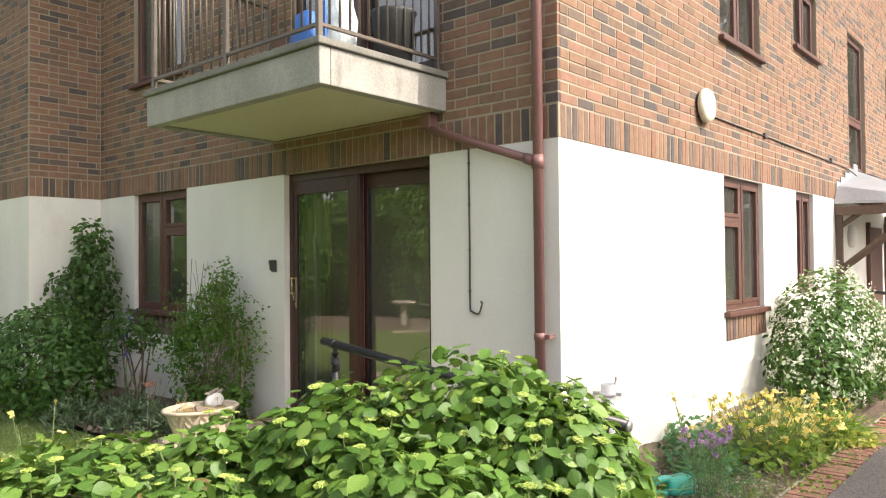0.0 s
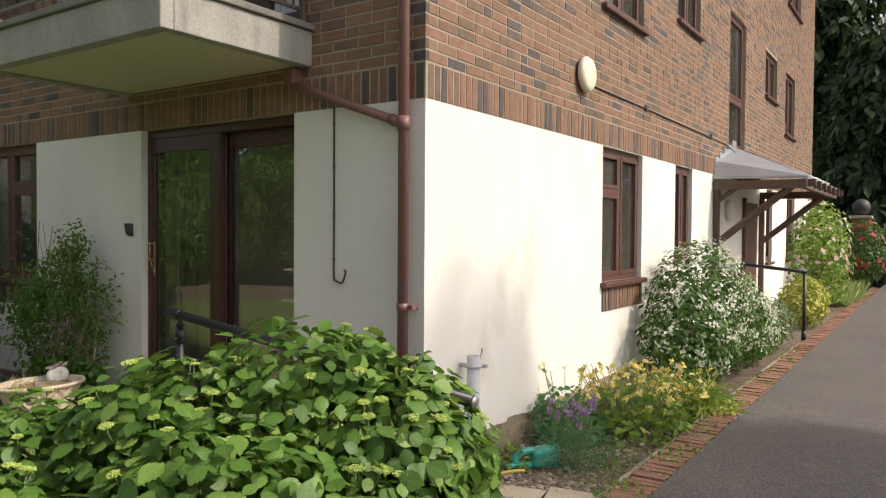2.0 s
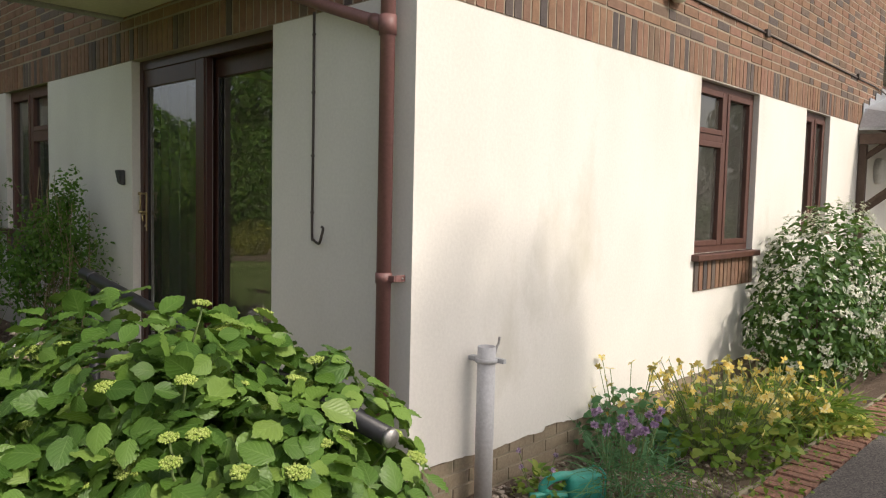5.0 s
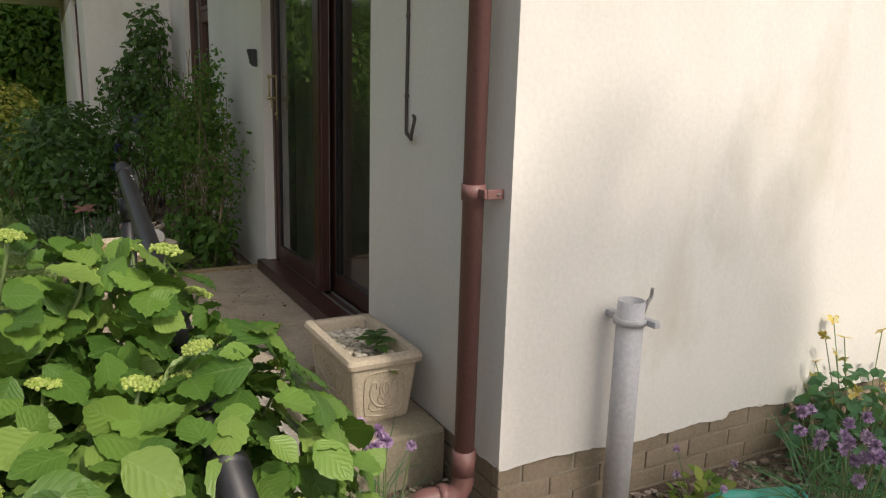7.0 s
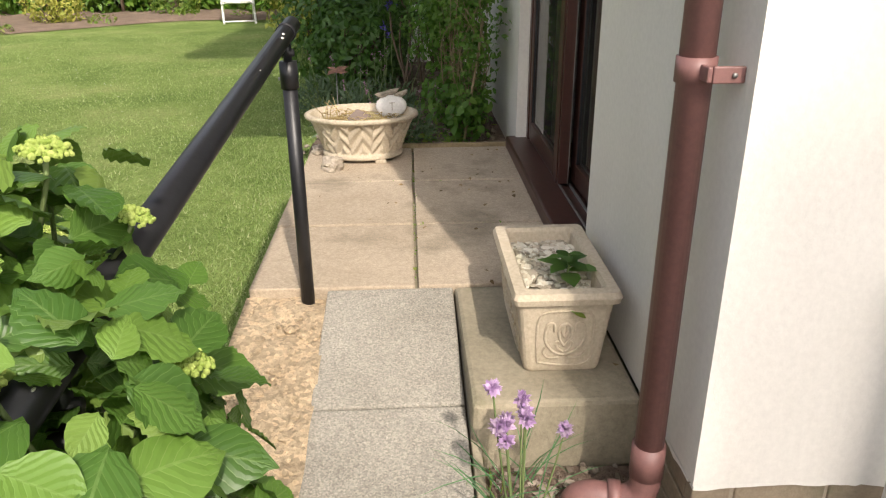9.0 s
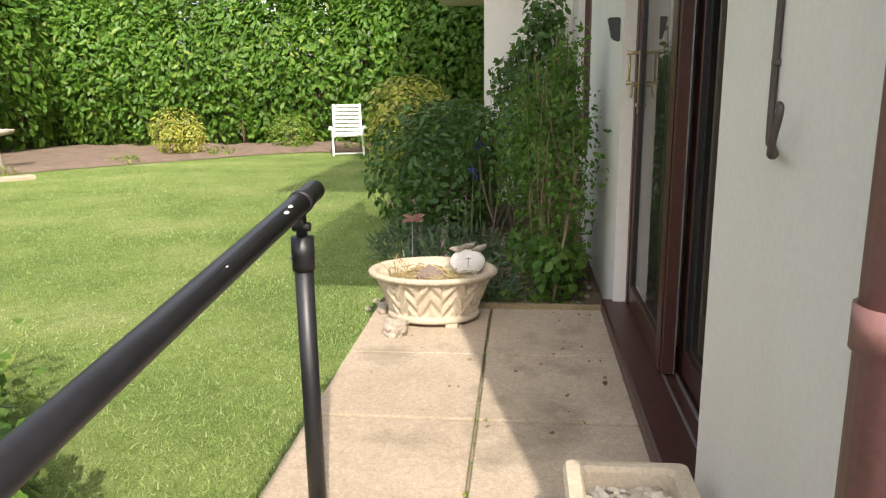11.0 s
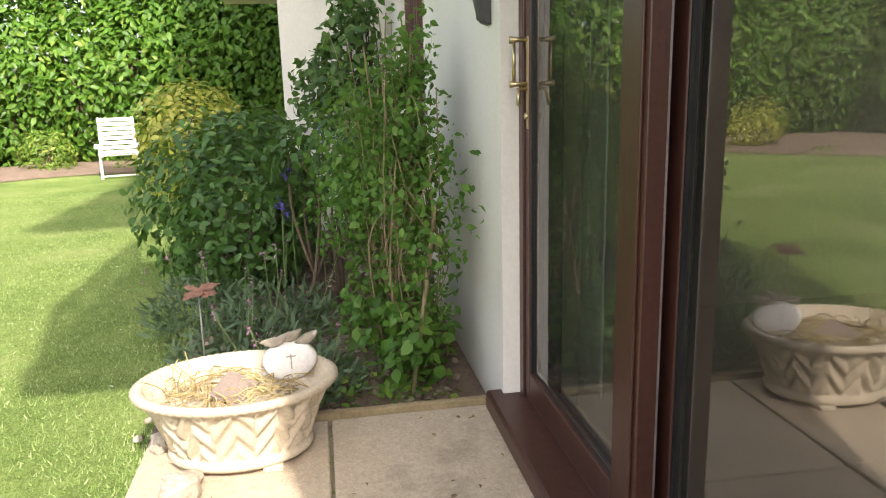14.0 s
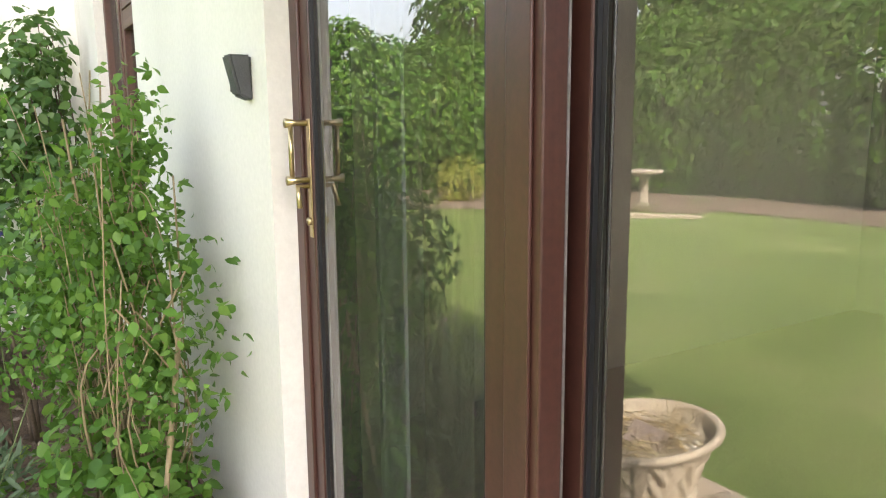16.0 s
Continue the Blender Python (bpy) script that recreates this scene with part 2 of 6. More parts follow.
M_TWIG = surface("pale_twig", (0.20, 0.15, 0.085), (0.33, 0.26, 0.15), 12, 60, 0.95)
M_STEM = surface("green_stem", (0.10, 0.16, 0.05), (0.19, 0.24, 0.09), 12, 60, 0.8)
M_CHAIRW = surface("white_resin", (0.74, 0.74, 0.73), (0.82, 0.82, 0.81), 3, 60, 0.45, 0, 0.05, 0.001)
M_TEAL = surface("teal_plastic", (0.030, 0.30, 0.235), (0.045, 0.37, 0.29), 3, 60, 0.4, 0, 0.1, 0.002, (0.10, 0.32, 0.25), 6, 0.6)
M_LEAD = surface("lead_sheet", (0.34, 0.36, 0.38), (0.48, 0.50, 0.53), 2.5, 50, 0.42, 0.55, 0.15, 0.004)
M_LAMP = surface("cream_lamp_cover", (0.62, 0.58, 0.44), (0.74, 0.70, 0.55), 6, 60, 0.5)
M_HOSE = surface("yellow_hose", (0.50, 0.32, 0.05), (0.62, 0.42, 0.09), 6, 60, 0.5)
M_LINING = surface("curtain_lining", (0.76, 0.79, 0.76), (0.84, 0.86, 0.84), 2, 60, 0.95, stretch=(8, 8, 0.3))
M_CURT = surface("curtain_cloth", (0.62, 0.60, 0.47), (0.76, 0.73, 0.58), 3, 60, 0.95, stretch=(8, 8, 0.3))
M_ROOM = surface("room_paint", (0.78, 0.76, 0.69), (0.84, 0.82, 0.76), 1, 40, 0.9)
M_CARPET = surface("carpet", (0.56, 0.51, 0.43), (0.66, 0.60, 0.51), 3, 90, 1.0)
M_TILE = surface("roof_tile", (0.12, 0.07, 0.05), (0.20, 0.12, 0.09), 3, 60, 0.9)
M_BLUE = surface("blue_print", (0.03, 0.12, 0.42), (0.06, 0.2, 0.55), 6, 60, 0.5)
M_BAG = surface("white_plastic_sack", (0.50, 0.58, 0.62), (0.72, 0.78, 0.80), 6, 40, 0.4, 0, 0.5, 0.02)
M_GLASS = glass_mat("door_glass", (0.88, 0.92, 0.88), 2.9, 0.026)
M_GLASSW = glass_mat("window_glass", (0.75, 0.78, 0.76), 2.3, 0.05)
M_CLEAR, _nt, _b = mat_nodes("clear_inner_glass")
_t = _nt.nodes.new("ShaderNodeBsdfTransparent")
_nt.links.new(_t.outputs[0], _nt.nodes["Material Output"].inputs[0])

L_HYD = leafy("hydrangea_leaf", [(0, (0.055, 0.128, 0.022)), (0.5, (0.102, 0.204, 0.034)), (0.86, (0.155, 0.268, 0.048)), (1, (0.22, 0.325, 0.075))], 0.40, 0.24, 2.0, True)
L_HYDRED = leafy("hydrangea_leaf_bronzed", [(0, (0.17, 0.085, 0.04)), (1, (0.24, 0.15, 0.06))], 0.5, 0.25, 3.0, True)
L_LIME = leafy("lime_florets", [(0, (0.30, 0.41, 0.075)), (1, (0.50, 0.58, 0.17))], 0.7, 0.2, 9)
L_HEDGE = leafy("hedge_leaf", [(0, (0.060, 0.150, 0.016)), (0.5, (0.095, 0.215, 0.026)), (0.9, (0.15, 0.28, 0.040)), (1, (0.25, 0.34, 0.06))], 0.45, 0.4, 0.7)
L_LAUREL = leafy("glossy_shrub_leaf", [(0, (0.030, 0.085, 0.016)), (0.6, (0.060, 0.140, 0.028)), (1, (0.10, 0.20, 0.05))], 0.42, 0.28, 2.0)
L_CLIMB = leafy("climber_leaf", [(0, (0.055, 0.140, 0.022)), (0.6, (0.10, 0.225, 0.036)), (1, (0.18, 0.31, 0.065))], 0.5, 0.38, 2.0)
L_ROSE = leafy("rose_leaf", [(0, (0.035, 0.090, 0.022)), (0.6, (0.060, 0.140, 0.032)), (1, (0.11, 0.19, 0.055))], 0.5, 0.3, 2.0)
L_SILVER = leafy("grey_green_leaf", [(0, (0.075, 0.125, 0.070)), (1, (0.145, 0.205, 0.120))], 0.7, 0.2, 3.0)
L_YEL = leafy("golden_leaf", [(0, (0.26, 0.30, 0.05)), (0.5, (0.42, 0.42, 0.08)), (1, (0.60, 0.55, 0.16))], 0.5, 0.35, 2.0)
L_LIGHT = leafy("light_green_leaf", [(0, (0.10, 0.20, 0.03)), (0.6, (0.19, 0.30, 0.05)), (1, (0.34, 0.38, 0.09))], 0.5, 0.4, 3.0)
L_BLUEGR = leafy("bluish_leaf", [(0, (0.055, 0.16, 0.07)), (1, (0.11, 0.26, 0.12))], 0.55, 0.3, 3.0)
L_DARK = leafy("dark_conifer", [(0, (0.014, 0.034, 0.013)), (0.7, (0.036, 0.072, 0.025)), (1, (0.075, 0.12, 0.04))], 0.6, 0.15, 0.6)
M_BARKLEAF = leafy("dry_leaf", [(0, (0.12, 0.07, 0.035)), (1, (0.34, 0.22, 0.11))], 0.8, 0.1, 6)
P_YEL = leafy("yellow_petal", [(0, (0.68, 0.44, 0.10)), (0.4, (0.78, 0.60, 0.14)), (0.75, (0.80, 0.68, 0.26)), (1, (0.76, 0.72, 0.46))], 0.6, 0.3, 5)
P_PURP = leafy("purple_petal", [(0, (0.38, 0.22, 0.46)), (0.6, (0.54, 0.36, 0.60)), (1, (0.68, 0.52, 0.70))], 0.6, 0.25, 9)
P_WHITE = leafy("white_petal", [(0, (0.66, 0.65, 0.50)), (1, (0.82, 0.82, 0.77))], 0.6, 0.25, 6)
P_PINK = leafy("pink_petal", [(0, (0.58, 0.36, 0.34)), (1, (0.78, 0.62, 0.56))], 0.6, 0.25, 6)
P_RED = leafy("red_petal", [(0, (0.50, 0.03, 0.06)), (1, (0.70, 0.10, 0.13))], 0.6, 0.25, 6)
P_BLUE = leafy("violet_petal", [(0, (0.07, 0.05, 0.30)), (1, (0.13, 0.09, 0.42))], 0.6, 0.2, 6)
P_MAUVE = leafy("mauve_petal", [(0, (0.34, 0.14, 0.28)), (1, (0.50, 0.28, 0.42))], 0.6, 0.2, 6)


# ---- building helpers ----
def thing(name, label, category, loc=(0, 0, 0), group="", kind="", rz=0):
    ob = new(name)
    ob.empty_display_size = 0.1
    ob.matrix_basis = pose(*loc, 0, 0, rz)
    return tagged(ob, label, category, group, kind)


def from_data(name, verts, faces, material, parent=None, label="", smooth=False, uvs=None, kind=""):
    me = bpy.data.meshes.new(name)
    me.from_pydata([tuple(v) for v in verts] if not isinstance(verts, np.ndarray) else verts.tolist(), [], faces if not isinstance(faces, np.ndarray) else faces.tolist())
    if material:
        me.materials.append(material)
    if uvs is not None:
        lay = me.uv_layers.new(name="UVMap")
        lay.data.foreach_set("uv", np.asarray(uvs, dtype=np.float32).ravel())
    if smooth:
        me.shade_smooth()
    ob = new(name, me)
    if parent:
        ob.parent = parent
    return tagged(ob, label, kind=kind)


def part(name, bm, material, parent, label="", smooth=False):
    me = bpy.data.meshes.new(name)
    bmesh.ops.recalc_face_normals(bm, faces=bm.faces[:])
    bm.to_mesh(me)
    bm.free()
    me.materials.append(material)
    if smooth:
        me.shade_smooth()
    ob = new(name, me)
    if parent:
        ob.parent = parent
    return tagged(ob, label)


def add_box(bm, lo, hi, bevel=0.0, m=None):
    r = bmesh.ops.create_cube(bm, size=1)
    vs = r["verts"]
    for v in vs:
        v.co = Vector([lo[i] + (v.co[i] + 0.5) * (hi[i] - lo[i]) for i in range(3)])
    if bevel:
        es = list({e for v in vs for e in v.link_edges})
        r2 = bmesh.ops.bevel(bm, geom=es, offset=bevel, segments=2, profile=0.5, affect="EDGES")
        vs = list({v for f in r2["faces"] for v in f.verts} | {v for v in vs if v.is_valid})
    if m is not None:
        for v in vs:
            v.co = m @ v.co
    return vs


def box(name, lo, hi, material, parent, bevel=0.004, label="", m=None):
    bm = bmesh.new()
    add_box(bm, lo, hi, bevel, m)
    return part(name, bm, material, parent, label)


def tube_data(pts, r, segs=10, caps=True):
    pts = [Vector(p) for p in pts]
    rad = r if isinstance(r, (list, tuple)) else [r] * len(pts)
    verts, faces = [], []
    t0 = (pts[1] - pts[0]).normalized()
    ref = Vector((0, 0, 1)) if abs(t0.z) < 0.9 else Vector((1, 0, 0))
    for i, p in enumerate(pts):
        t = (pts[min(i + 1, len(pts) - 1)] - pts[max(i - 1, 0)]).normalized()
        a = t.cross(ref)
        a = a.normalized() if a.length > 1e-4 else Vector((1, 0, 0))
        b = t.cross(a).normalized()
        ref = a.cross(t)
        for k in range(segs):
            an = 2 * math.pi * k / segs
            verts.append(p + a * (rad[i] * math.cos(an)) + b * (rad[i] * math.sin(an)))
    for i in range(len(pts) - 1):
        for k in range(segs):
            k2 = (k + 1) % segs
            faces.append((i * segs + k, i * segs + k2, (i + 1) * segs + k2, (i + 1) * segs + k))
    if caps:
        faces.append(tuple(range(segs))[::-1])
        faces.append(tuple((len(pts) - 1) * segs + k for k in range(segs)))
    return verts, faces


def tube(name, pts, r, material, parent, segs=12, label="", smooth=True):
    v, f = tube_data(pts, r, segs)
    return from_data(name, v, f, material, parent, label, smooth)


def tubes(name, lines, material, parent, segs=5, label="", kind="stuff"):
    """Many stems in one mesh: (points, radius) each."""
    V, F = [], []
    for pts, r in lines:
        v, f = tube_data(pts, r, segs, True)
        o = len(V)
        V += v
        F += [tuple(i + o for i in q) for q in f]
    return from_data(name, V, F, material, parent, label, True, kind=kind)


def lathe(name, profile, material, parent, sx=1.0, sy=1.0, segs=48, label="", wobble=None, smooth=True):
    V, F = [], []
    for i, (r, z) in enumerate(profile):
        for k in range(segs):
            a = 2 * math.pi * k / segs
            d = wobble(a, r, z) if wobble else 0
            V.append(((r + d) * sx * math.cos(a), (r + d) * sy * math.sin(a), z))
    for i in range(len(profile) - 1):
        for k in range(segs):
            k2 = (k + 1) % segs
            F.append((i * segs + k, i * segs + k2, (i + 1) * segs + k2, (i + 1) * segs + k))
    return from_data(name, V, F, material, parent, label, smooth)


def smooth_line(pts, n=6):
    """Catmull-Rom through the points."""
    P = [Vector(p) for p in pts]
    out = []
    for i in range(len(P) - 1):
        p0, p1, p2, p3 = P[max(i - 1, 0)], P[i], P[i + 1], P[min(i + 2, len(P) - 1)]
        for k in range(n):
            t = k / n
            out.append(0.5 * (2 * p1 + (p2 - p0) * t + (2 * p0 - 5 * p1 + 4 * p2 - p3) * t * t + (3 * p1 - p0 - 3 * p2 + p3) * t ** 3))
    return out + [P[-1]]


# ---- leaves ----
def leaf_shape(widths, droop=0.2, fold=0.18, curl=0.0):
    """A leaf of length 1 along y: two strips beside the midrib. Returns verts, quads, uvs by corner."""
    n = len(widths)
    V, UV = [], []
    for i, w in enumerate(widths):
        t = i / (n - 1)
        z = -droop * t * t
        for s in (-1, 0, 1):
            V.append((s * w, t, z + abs(s) * w * fold - curl * abs(s) * w * w * 4 + (abs(s) * 0.035 * math.sin(40 * t + 2 * s) if n > 5 else 0)))
            UV.append((0.5 + s * 0.5, t))
    F = []
    for i in range(n - 1):
        a = i * 3
        F += [(a, a + 1, a + 4, a + 3), (a + 1, a + 2, a + 5, a + 4)]
    return np.array(V), np.array(F), np.array(UV)


def toothed(widths, n=15):
    """The same outline in more steps, with small teeth along it."""
    t = np.linspace(0, 1, n)
    w = np.interp(t, np.linspace(0, 1, len(widths)), widths)
    return [float(v * (1 + (0.022 if i % 2 else -0.022))) for i, v in enumerate(w)]


LF_OVATE = leaf_shape(toothed([0.03, 0.20, 0.32, 0.38, 0.39, 0.355, 0.27, 0.15, 0.0]), 0.22, 0.14, 0.15)
LF_OVATE2 = leaf_shape(toothed([0.03, 0.22, 0.34, 0.39, 0.385, 0.33, 0.24, 0.12, 0.0]), 0.40, 0.06, 0.25)
LF_OVATE3 = leaf_shape(toothed([0.03, 0.18, 0.30, 0.365, 0.38, 0.35, 0.27, 0.15, 0.0]), 0.08, 0.24, 0.0)
LF_LANCE = leaf_shape([0.02, 0.17, 0.17, 0.0], 0.25, 0.25)
LF_BROAD = leaf_shape([0.03, 0.30, 0.27, 0.0], 0.25, 0.2)
LF_OVAL = leaf_shape([0.02, 0.20, 0.24, 0.14, 0.0], 0.3, 0.2)
LF_STRAP = leaf_shape([0.03, 0.045, 0.035, 0.0], 0.3, 0.2)
LF_PETAL = leaf_shape([0.08, 0.30, 0.0], -0.15, 0.2)
LF_BLADE = leaf_shape([0.05, 0.0], 0.0, 0.0)


def basis(normals, tips):
    n = normals / np.maximum(np.linalg.norm(normals, axis=1, keepdims=True), 1e-6)
    y = tips - n * np.sum(tips * n, axis=1, keepdims=True)
    y /= np.maximum(np.linalg.norm(y, axis=1, keepdims=True), 1e-6)
    x = np.cross(y, n)
    return x, y, n


def leaves(name, pos, normals, tips, size, shape, material, parent, label="", kind="", aspect=1.0):
    """One mesh of many leaves."""
    V0, F0, UV0 = shape
    x, y, n = basis(np.asarray(normals, float), np.asarray(tips, float))
    s = np.asarray(size, float).reshape(-1, 1, 1)
    P = np.asarray(pos, float)[:, None, :] + s * (V0[None, :, 0:1] * aspect * x[:, None, :] + V0[None, :, 1:2] * y[:, None, :] + V0[None, :, 2:3] * n[:, None, :])
    cnt, nv = len(pos), len(V0)
    F = (F0[None] + (np.arange(cnt) * nv)[:, None, None]).reshape(-1, 4)
    uv = np.tile(UV0[F0.ravel()], (cnt, 1))
    me = bpy.data.meshes.new(name)
    me.vertices.add(cnt * nv)
    me.vertices.foreach_set("co", P.astype(np.float32).ravel())
    me.loops.add(F.size)
    me.loops.foreach_set("vertex_index", F.astype(np.int32).ravel())
    me.polygons.add(len(F))
    me.polygons.foreach_set("loop_start", (np.arange(len(F)) * 4).astype(np.int32))
    lay = me.uv_layers.new(name="UVMap")
    lay.data.foreach_set("uv", uv.astype(np.float32).ravel())
    me.update(calc_edges=True)
    me.materials.append(material)
    me.shade_smooth()
    ob = new(name, me)
    if parent:
        ob.parent = parent
    return tagged(ob, label, kind=kind)


def rnd(seed):
    return np.random.default_rng(seed)


def lump(p, seed, f=2.5):
    """Cheap uneven field in -1..1."""
    s = seed * 1.7
    return (np.sin(p[:, 0] * f * 2.1 + s) * np.sin(p[:, 1] * f * 1.7 + s * 2) + np.sin(p[:, 2] * f * 2.6 + s * 3 + p[:, 0] * f) + 0.6 * np.sin((p[:, 0] + p[:, 1] - p[:, 2]) * f * 4.3 + s)) / 2.6


def shell(blobs, count, seed, floor=0.0, depth=0.35, rough=0.16, f=2.5):
    """Points in the outer skin of a heap of ellipsoids, and the outward ways there."""
    g = rnd(seed)
    vol = np.array([b[3] * b[4] + b[3] * b[5] + b[4] * b[5] for b in blobs])
    pick = g.choice(len(blobs), size=count * 6, p=vol / vol.sum())
    B = np.array(blobs)[pick]
    d = g.normal(size=(count * 6, 3))
    d /= np.linalg.norm(d, axis=1, keepdims=True)
    k = 1 - depth * g.random(count * 6) ** 1.8
    base = B[:, :3] + d * B[:, 3:6]
    k = k * (1 + rough * lump(base, seed, f))
    p = B[:, :3] + d * B[:, 3:6] * k[:, None]
    ok = p[:, 2] > floor
    for b in blobs:
        q = np.linalg.norm((p - np.array(b[:3])) / np.array(b[3:6]), axis=1)
        ok &= q > 1 - depth - rough * 1.2
    p, d = p[ok][:count], (d / B[:, 3:6])[ok][:count]
    d /= np.linalg.norm(d, axis=1, keepdims=True)
    return p, d


def bush_leaves(name, blobs, count, seed, size, shape, material, parent, floor=0.02, up=0.5, jitter=0.55, hang=0.35, depth=0.35, rough=0.16, kind="stuff", label="", aspect=1.0, f=2.5):
    p, d = shell(blobs, count, seed, floor, depth, rough, f)
    g = rnd(seed + 1)
    nrm = d + np.array([0, 0, up]) + jitter * g.normal(size=p.shape)
    tip = d * 0.7 + 0.9 * g.normal(size=p.shape) - np.array([0, 0, hang])
    return leaves(name, p, nrm, tip, size[0] + (size[1] - size[0]) * g.random(len(p)), shape, material, parent, label, kind, aspect)


def branches(name, base, blobs, count, seed, r, material, parent):
    g = random.Random(seed)
    lines = []
    for i in range(count):
        b = g.choice(blobs)
        d = Vector((g.gauss(0, 1), g.gauss(0, 1), g.gauss(0.4, 0.8))).normalized()
        end = Vector([b[k] + d[k] * b[3 + k] * g.uniform(0.6, 0.95) for k in range(3)])
        st = Vector(base) + Vector((g.uniform(-0.15, 0.15), g.uniform(-0.12, 0.12), 0))
        mid = st.lerp(end, 0.5) + Vector((g.uniform(-0.1, 0.1), g.uniform(-0.1, 0.1), g.uniform(0.02, 0.2)))
        pts = smooth_line([st, mid, end], 4)
        lines.append((pts, [r * (1 - 0.75 * k / (len(pts) - 1)) for k in range(len(pts))]))
    return tubes(name, lines, material, parent, 5)


def flower_spots(blobs, count, seed, floor=0.2, out=1.04, toward=None):
    p, d = shell(blobs, count * 4, seed, floor, 0.08, 0.14)
    if toward is not None:
        ok = d @ np.array(toward) > -0.1
        p, d = p[ok], d[ok]
    return (p + d * (out - 1))[:count], d[:count]


def rosette(name, centres, ways, petals, size, material, parent, seed, spread=0.9, shape=LF_PETAL, kind="stuff", label=""):
    """Small open flowers: petals round each centre."""
    g = rnd(seed)
    c = np.repeat(np.asarray(centres), petals, axis=0)
    w = np.repeat(np.asarray(ways), petals, axis=0)
    r = g.normal(size=c.shape)
    tip = r - w * np.sum(r * w, axis=1, keepdims=True)
    tip /= np.linalg.norm(tip, axis=1, keepdims=True)
    tip = tip * spread + w * (1 - spread + 0.25)
    s = size * (0.75 + 0.5 * g.random(len(c)))
    return leaves(name, c, w + 0.2 * r, tip, s, shape, material, parent, label, kind)


def pebble_field(name, pts, sizes, material, parent, seed, label="", flat=0.6):
    """Small irregular stones in one mesh."""
    g = rnd(seed)
    bm = bmesh.new()
    bmesh.ops.create_icosphere(bm, subdivisions=1, radius=1)
    V0 = np.array([v.co[:] for v in bm.verts])
    bm.verts.index_update()
    F0 = np.array([[v.index for v in q.verts] for q in bm.faces])
    bm.free()
    n = len(pts)
    jit = 1 + 0.25 * g.normal(size=(n, len(V0), 1))
    ang = g.random(n) * 6.28
    sc = np.stack([np.ones(n), 0.6 + 0.5 * g.random(n), flat * (0.6 + 0.7 * g.random(n))], axis=1)
    P = V0[None] * jit * sc[:, None, :]
    ca, sa = np.cos(ang)[:, None], np.sin(ang)[:, None]
    P = np.stack([P[..., 0] * ca - P[..., 1] * sa, P[..., 0] * sa + P[..., 1] * ca, P[..., 2]], axis=2)
    P = P * np.asarray(sizes)[:, None, None] + np.asarray(pts)[:, None, :]
    F = (F0[None] + (np.arange(n) * len(V0))[:, None, None]).reshape(-1, 3)
    return from_data(name, P.reshape(-1, 3), F, material, parent, label, False, kind="stuff")


# ---- the house: walls with thickness and openings ----
def map_south(u, d, z):
    return (u, d, z)


def map_east(u, d, z):
    return (-d, u, z)


def map_return(u, d, z):
    return (-6.74 - d, u, z)


def map_wing(u, d, z):
    return (u, -0.84 + d, z)


def wall_mesh(name, mp, u0, u1, z0, z1, d0, d1, holes, material, label, category="wall"):
    us = sorted({u0, u1, *[min(max(h[k], u0), u1) for h in holes for k in (0, 1)]})
    zs = sorted({z0, z1, *[min(max(h[k], z0), z1) for h in holes for k in (2, 3)]})

    def solid(i, j):
        if i < 0 or j < 0 or i >= len(us) - 1 or j >= len(zs) - 1:
            return False
        cu, cz = (us[i] + us[i + 1]) / 2, (zs[j] + zs[j + 1]) / 2
        return not any(h[0] < cu < h[1] and h[2] < cz < h[3] for h in holes)
    V, F = [], []

    def quad(*c):
        F.append(tuple(range(len(V), len(V) + 4)))
        V.extend(mp(*q) for q in c)
    for i in range(len(us) - 1):
        for j in range(len(zs) - 1):
            if not solid(i, j):
                continue
            a, b, lo, hi = us[i], us[i + 1], zs[j], zs[j + 1]
            quad((a, d0, lo), (b, d0, lo), (b, d0, hi), (a, d0, hi))
            quad((a, d1, lo), (a, d1, hi), (b, d1, hi), (b, d1, lo))
            if not solid(i - 1, j):
                quad((a, d0, lo), (a, d0, hi), (a, d1, hi), (a, d1, lo))
            if not solid(i + 1, j):
                quad((b, d0, lo), (b, d1, lo), (b, d1, hi), (b, d0, hi))
            if not solid(i, j - 1):
                quad((a, d0, lo), (a, d1, lo), (b, d1, lo), (b, d0, lo))
            if not solid(i, j + 1):
                quad((a, d0, hi), (b, d0, hi), (b, d1, hi), (a, d1, hi))
    bm = bmesh.new()
    vs = [bm.verts.new(v) for v in V]
    for q in F:
        bm.faces.new([vs[i] for i in q])
    bmesh.ops.remove_doubles(bm, verts=bm.verts[:], dist=1e-5)
    ob = part(name, bm, material, None)
    return tagged(ob, label, category, kind="structure")


def cut_spans(a, b, z0, z1, holes):
    """What is left of a brick from a to b when the openings are taken out."""
    spans = [(a, b)]
    for h in holes:
        if h[2] < z1 - 0.012 and h[3] > z0 + 0.012:
            out = []
            for s, e in spans:
                if e <= h[0] or s >= h[1]:
                    out.append((s, e))
                else:
                    if s < h[0] - 0.02:
                        out.append((s, h[0]))
                    if e > h[1] + 0.02:
                        out.append((h[1], e))
            spans = out
    return spans


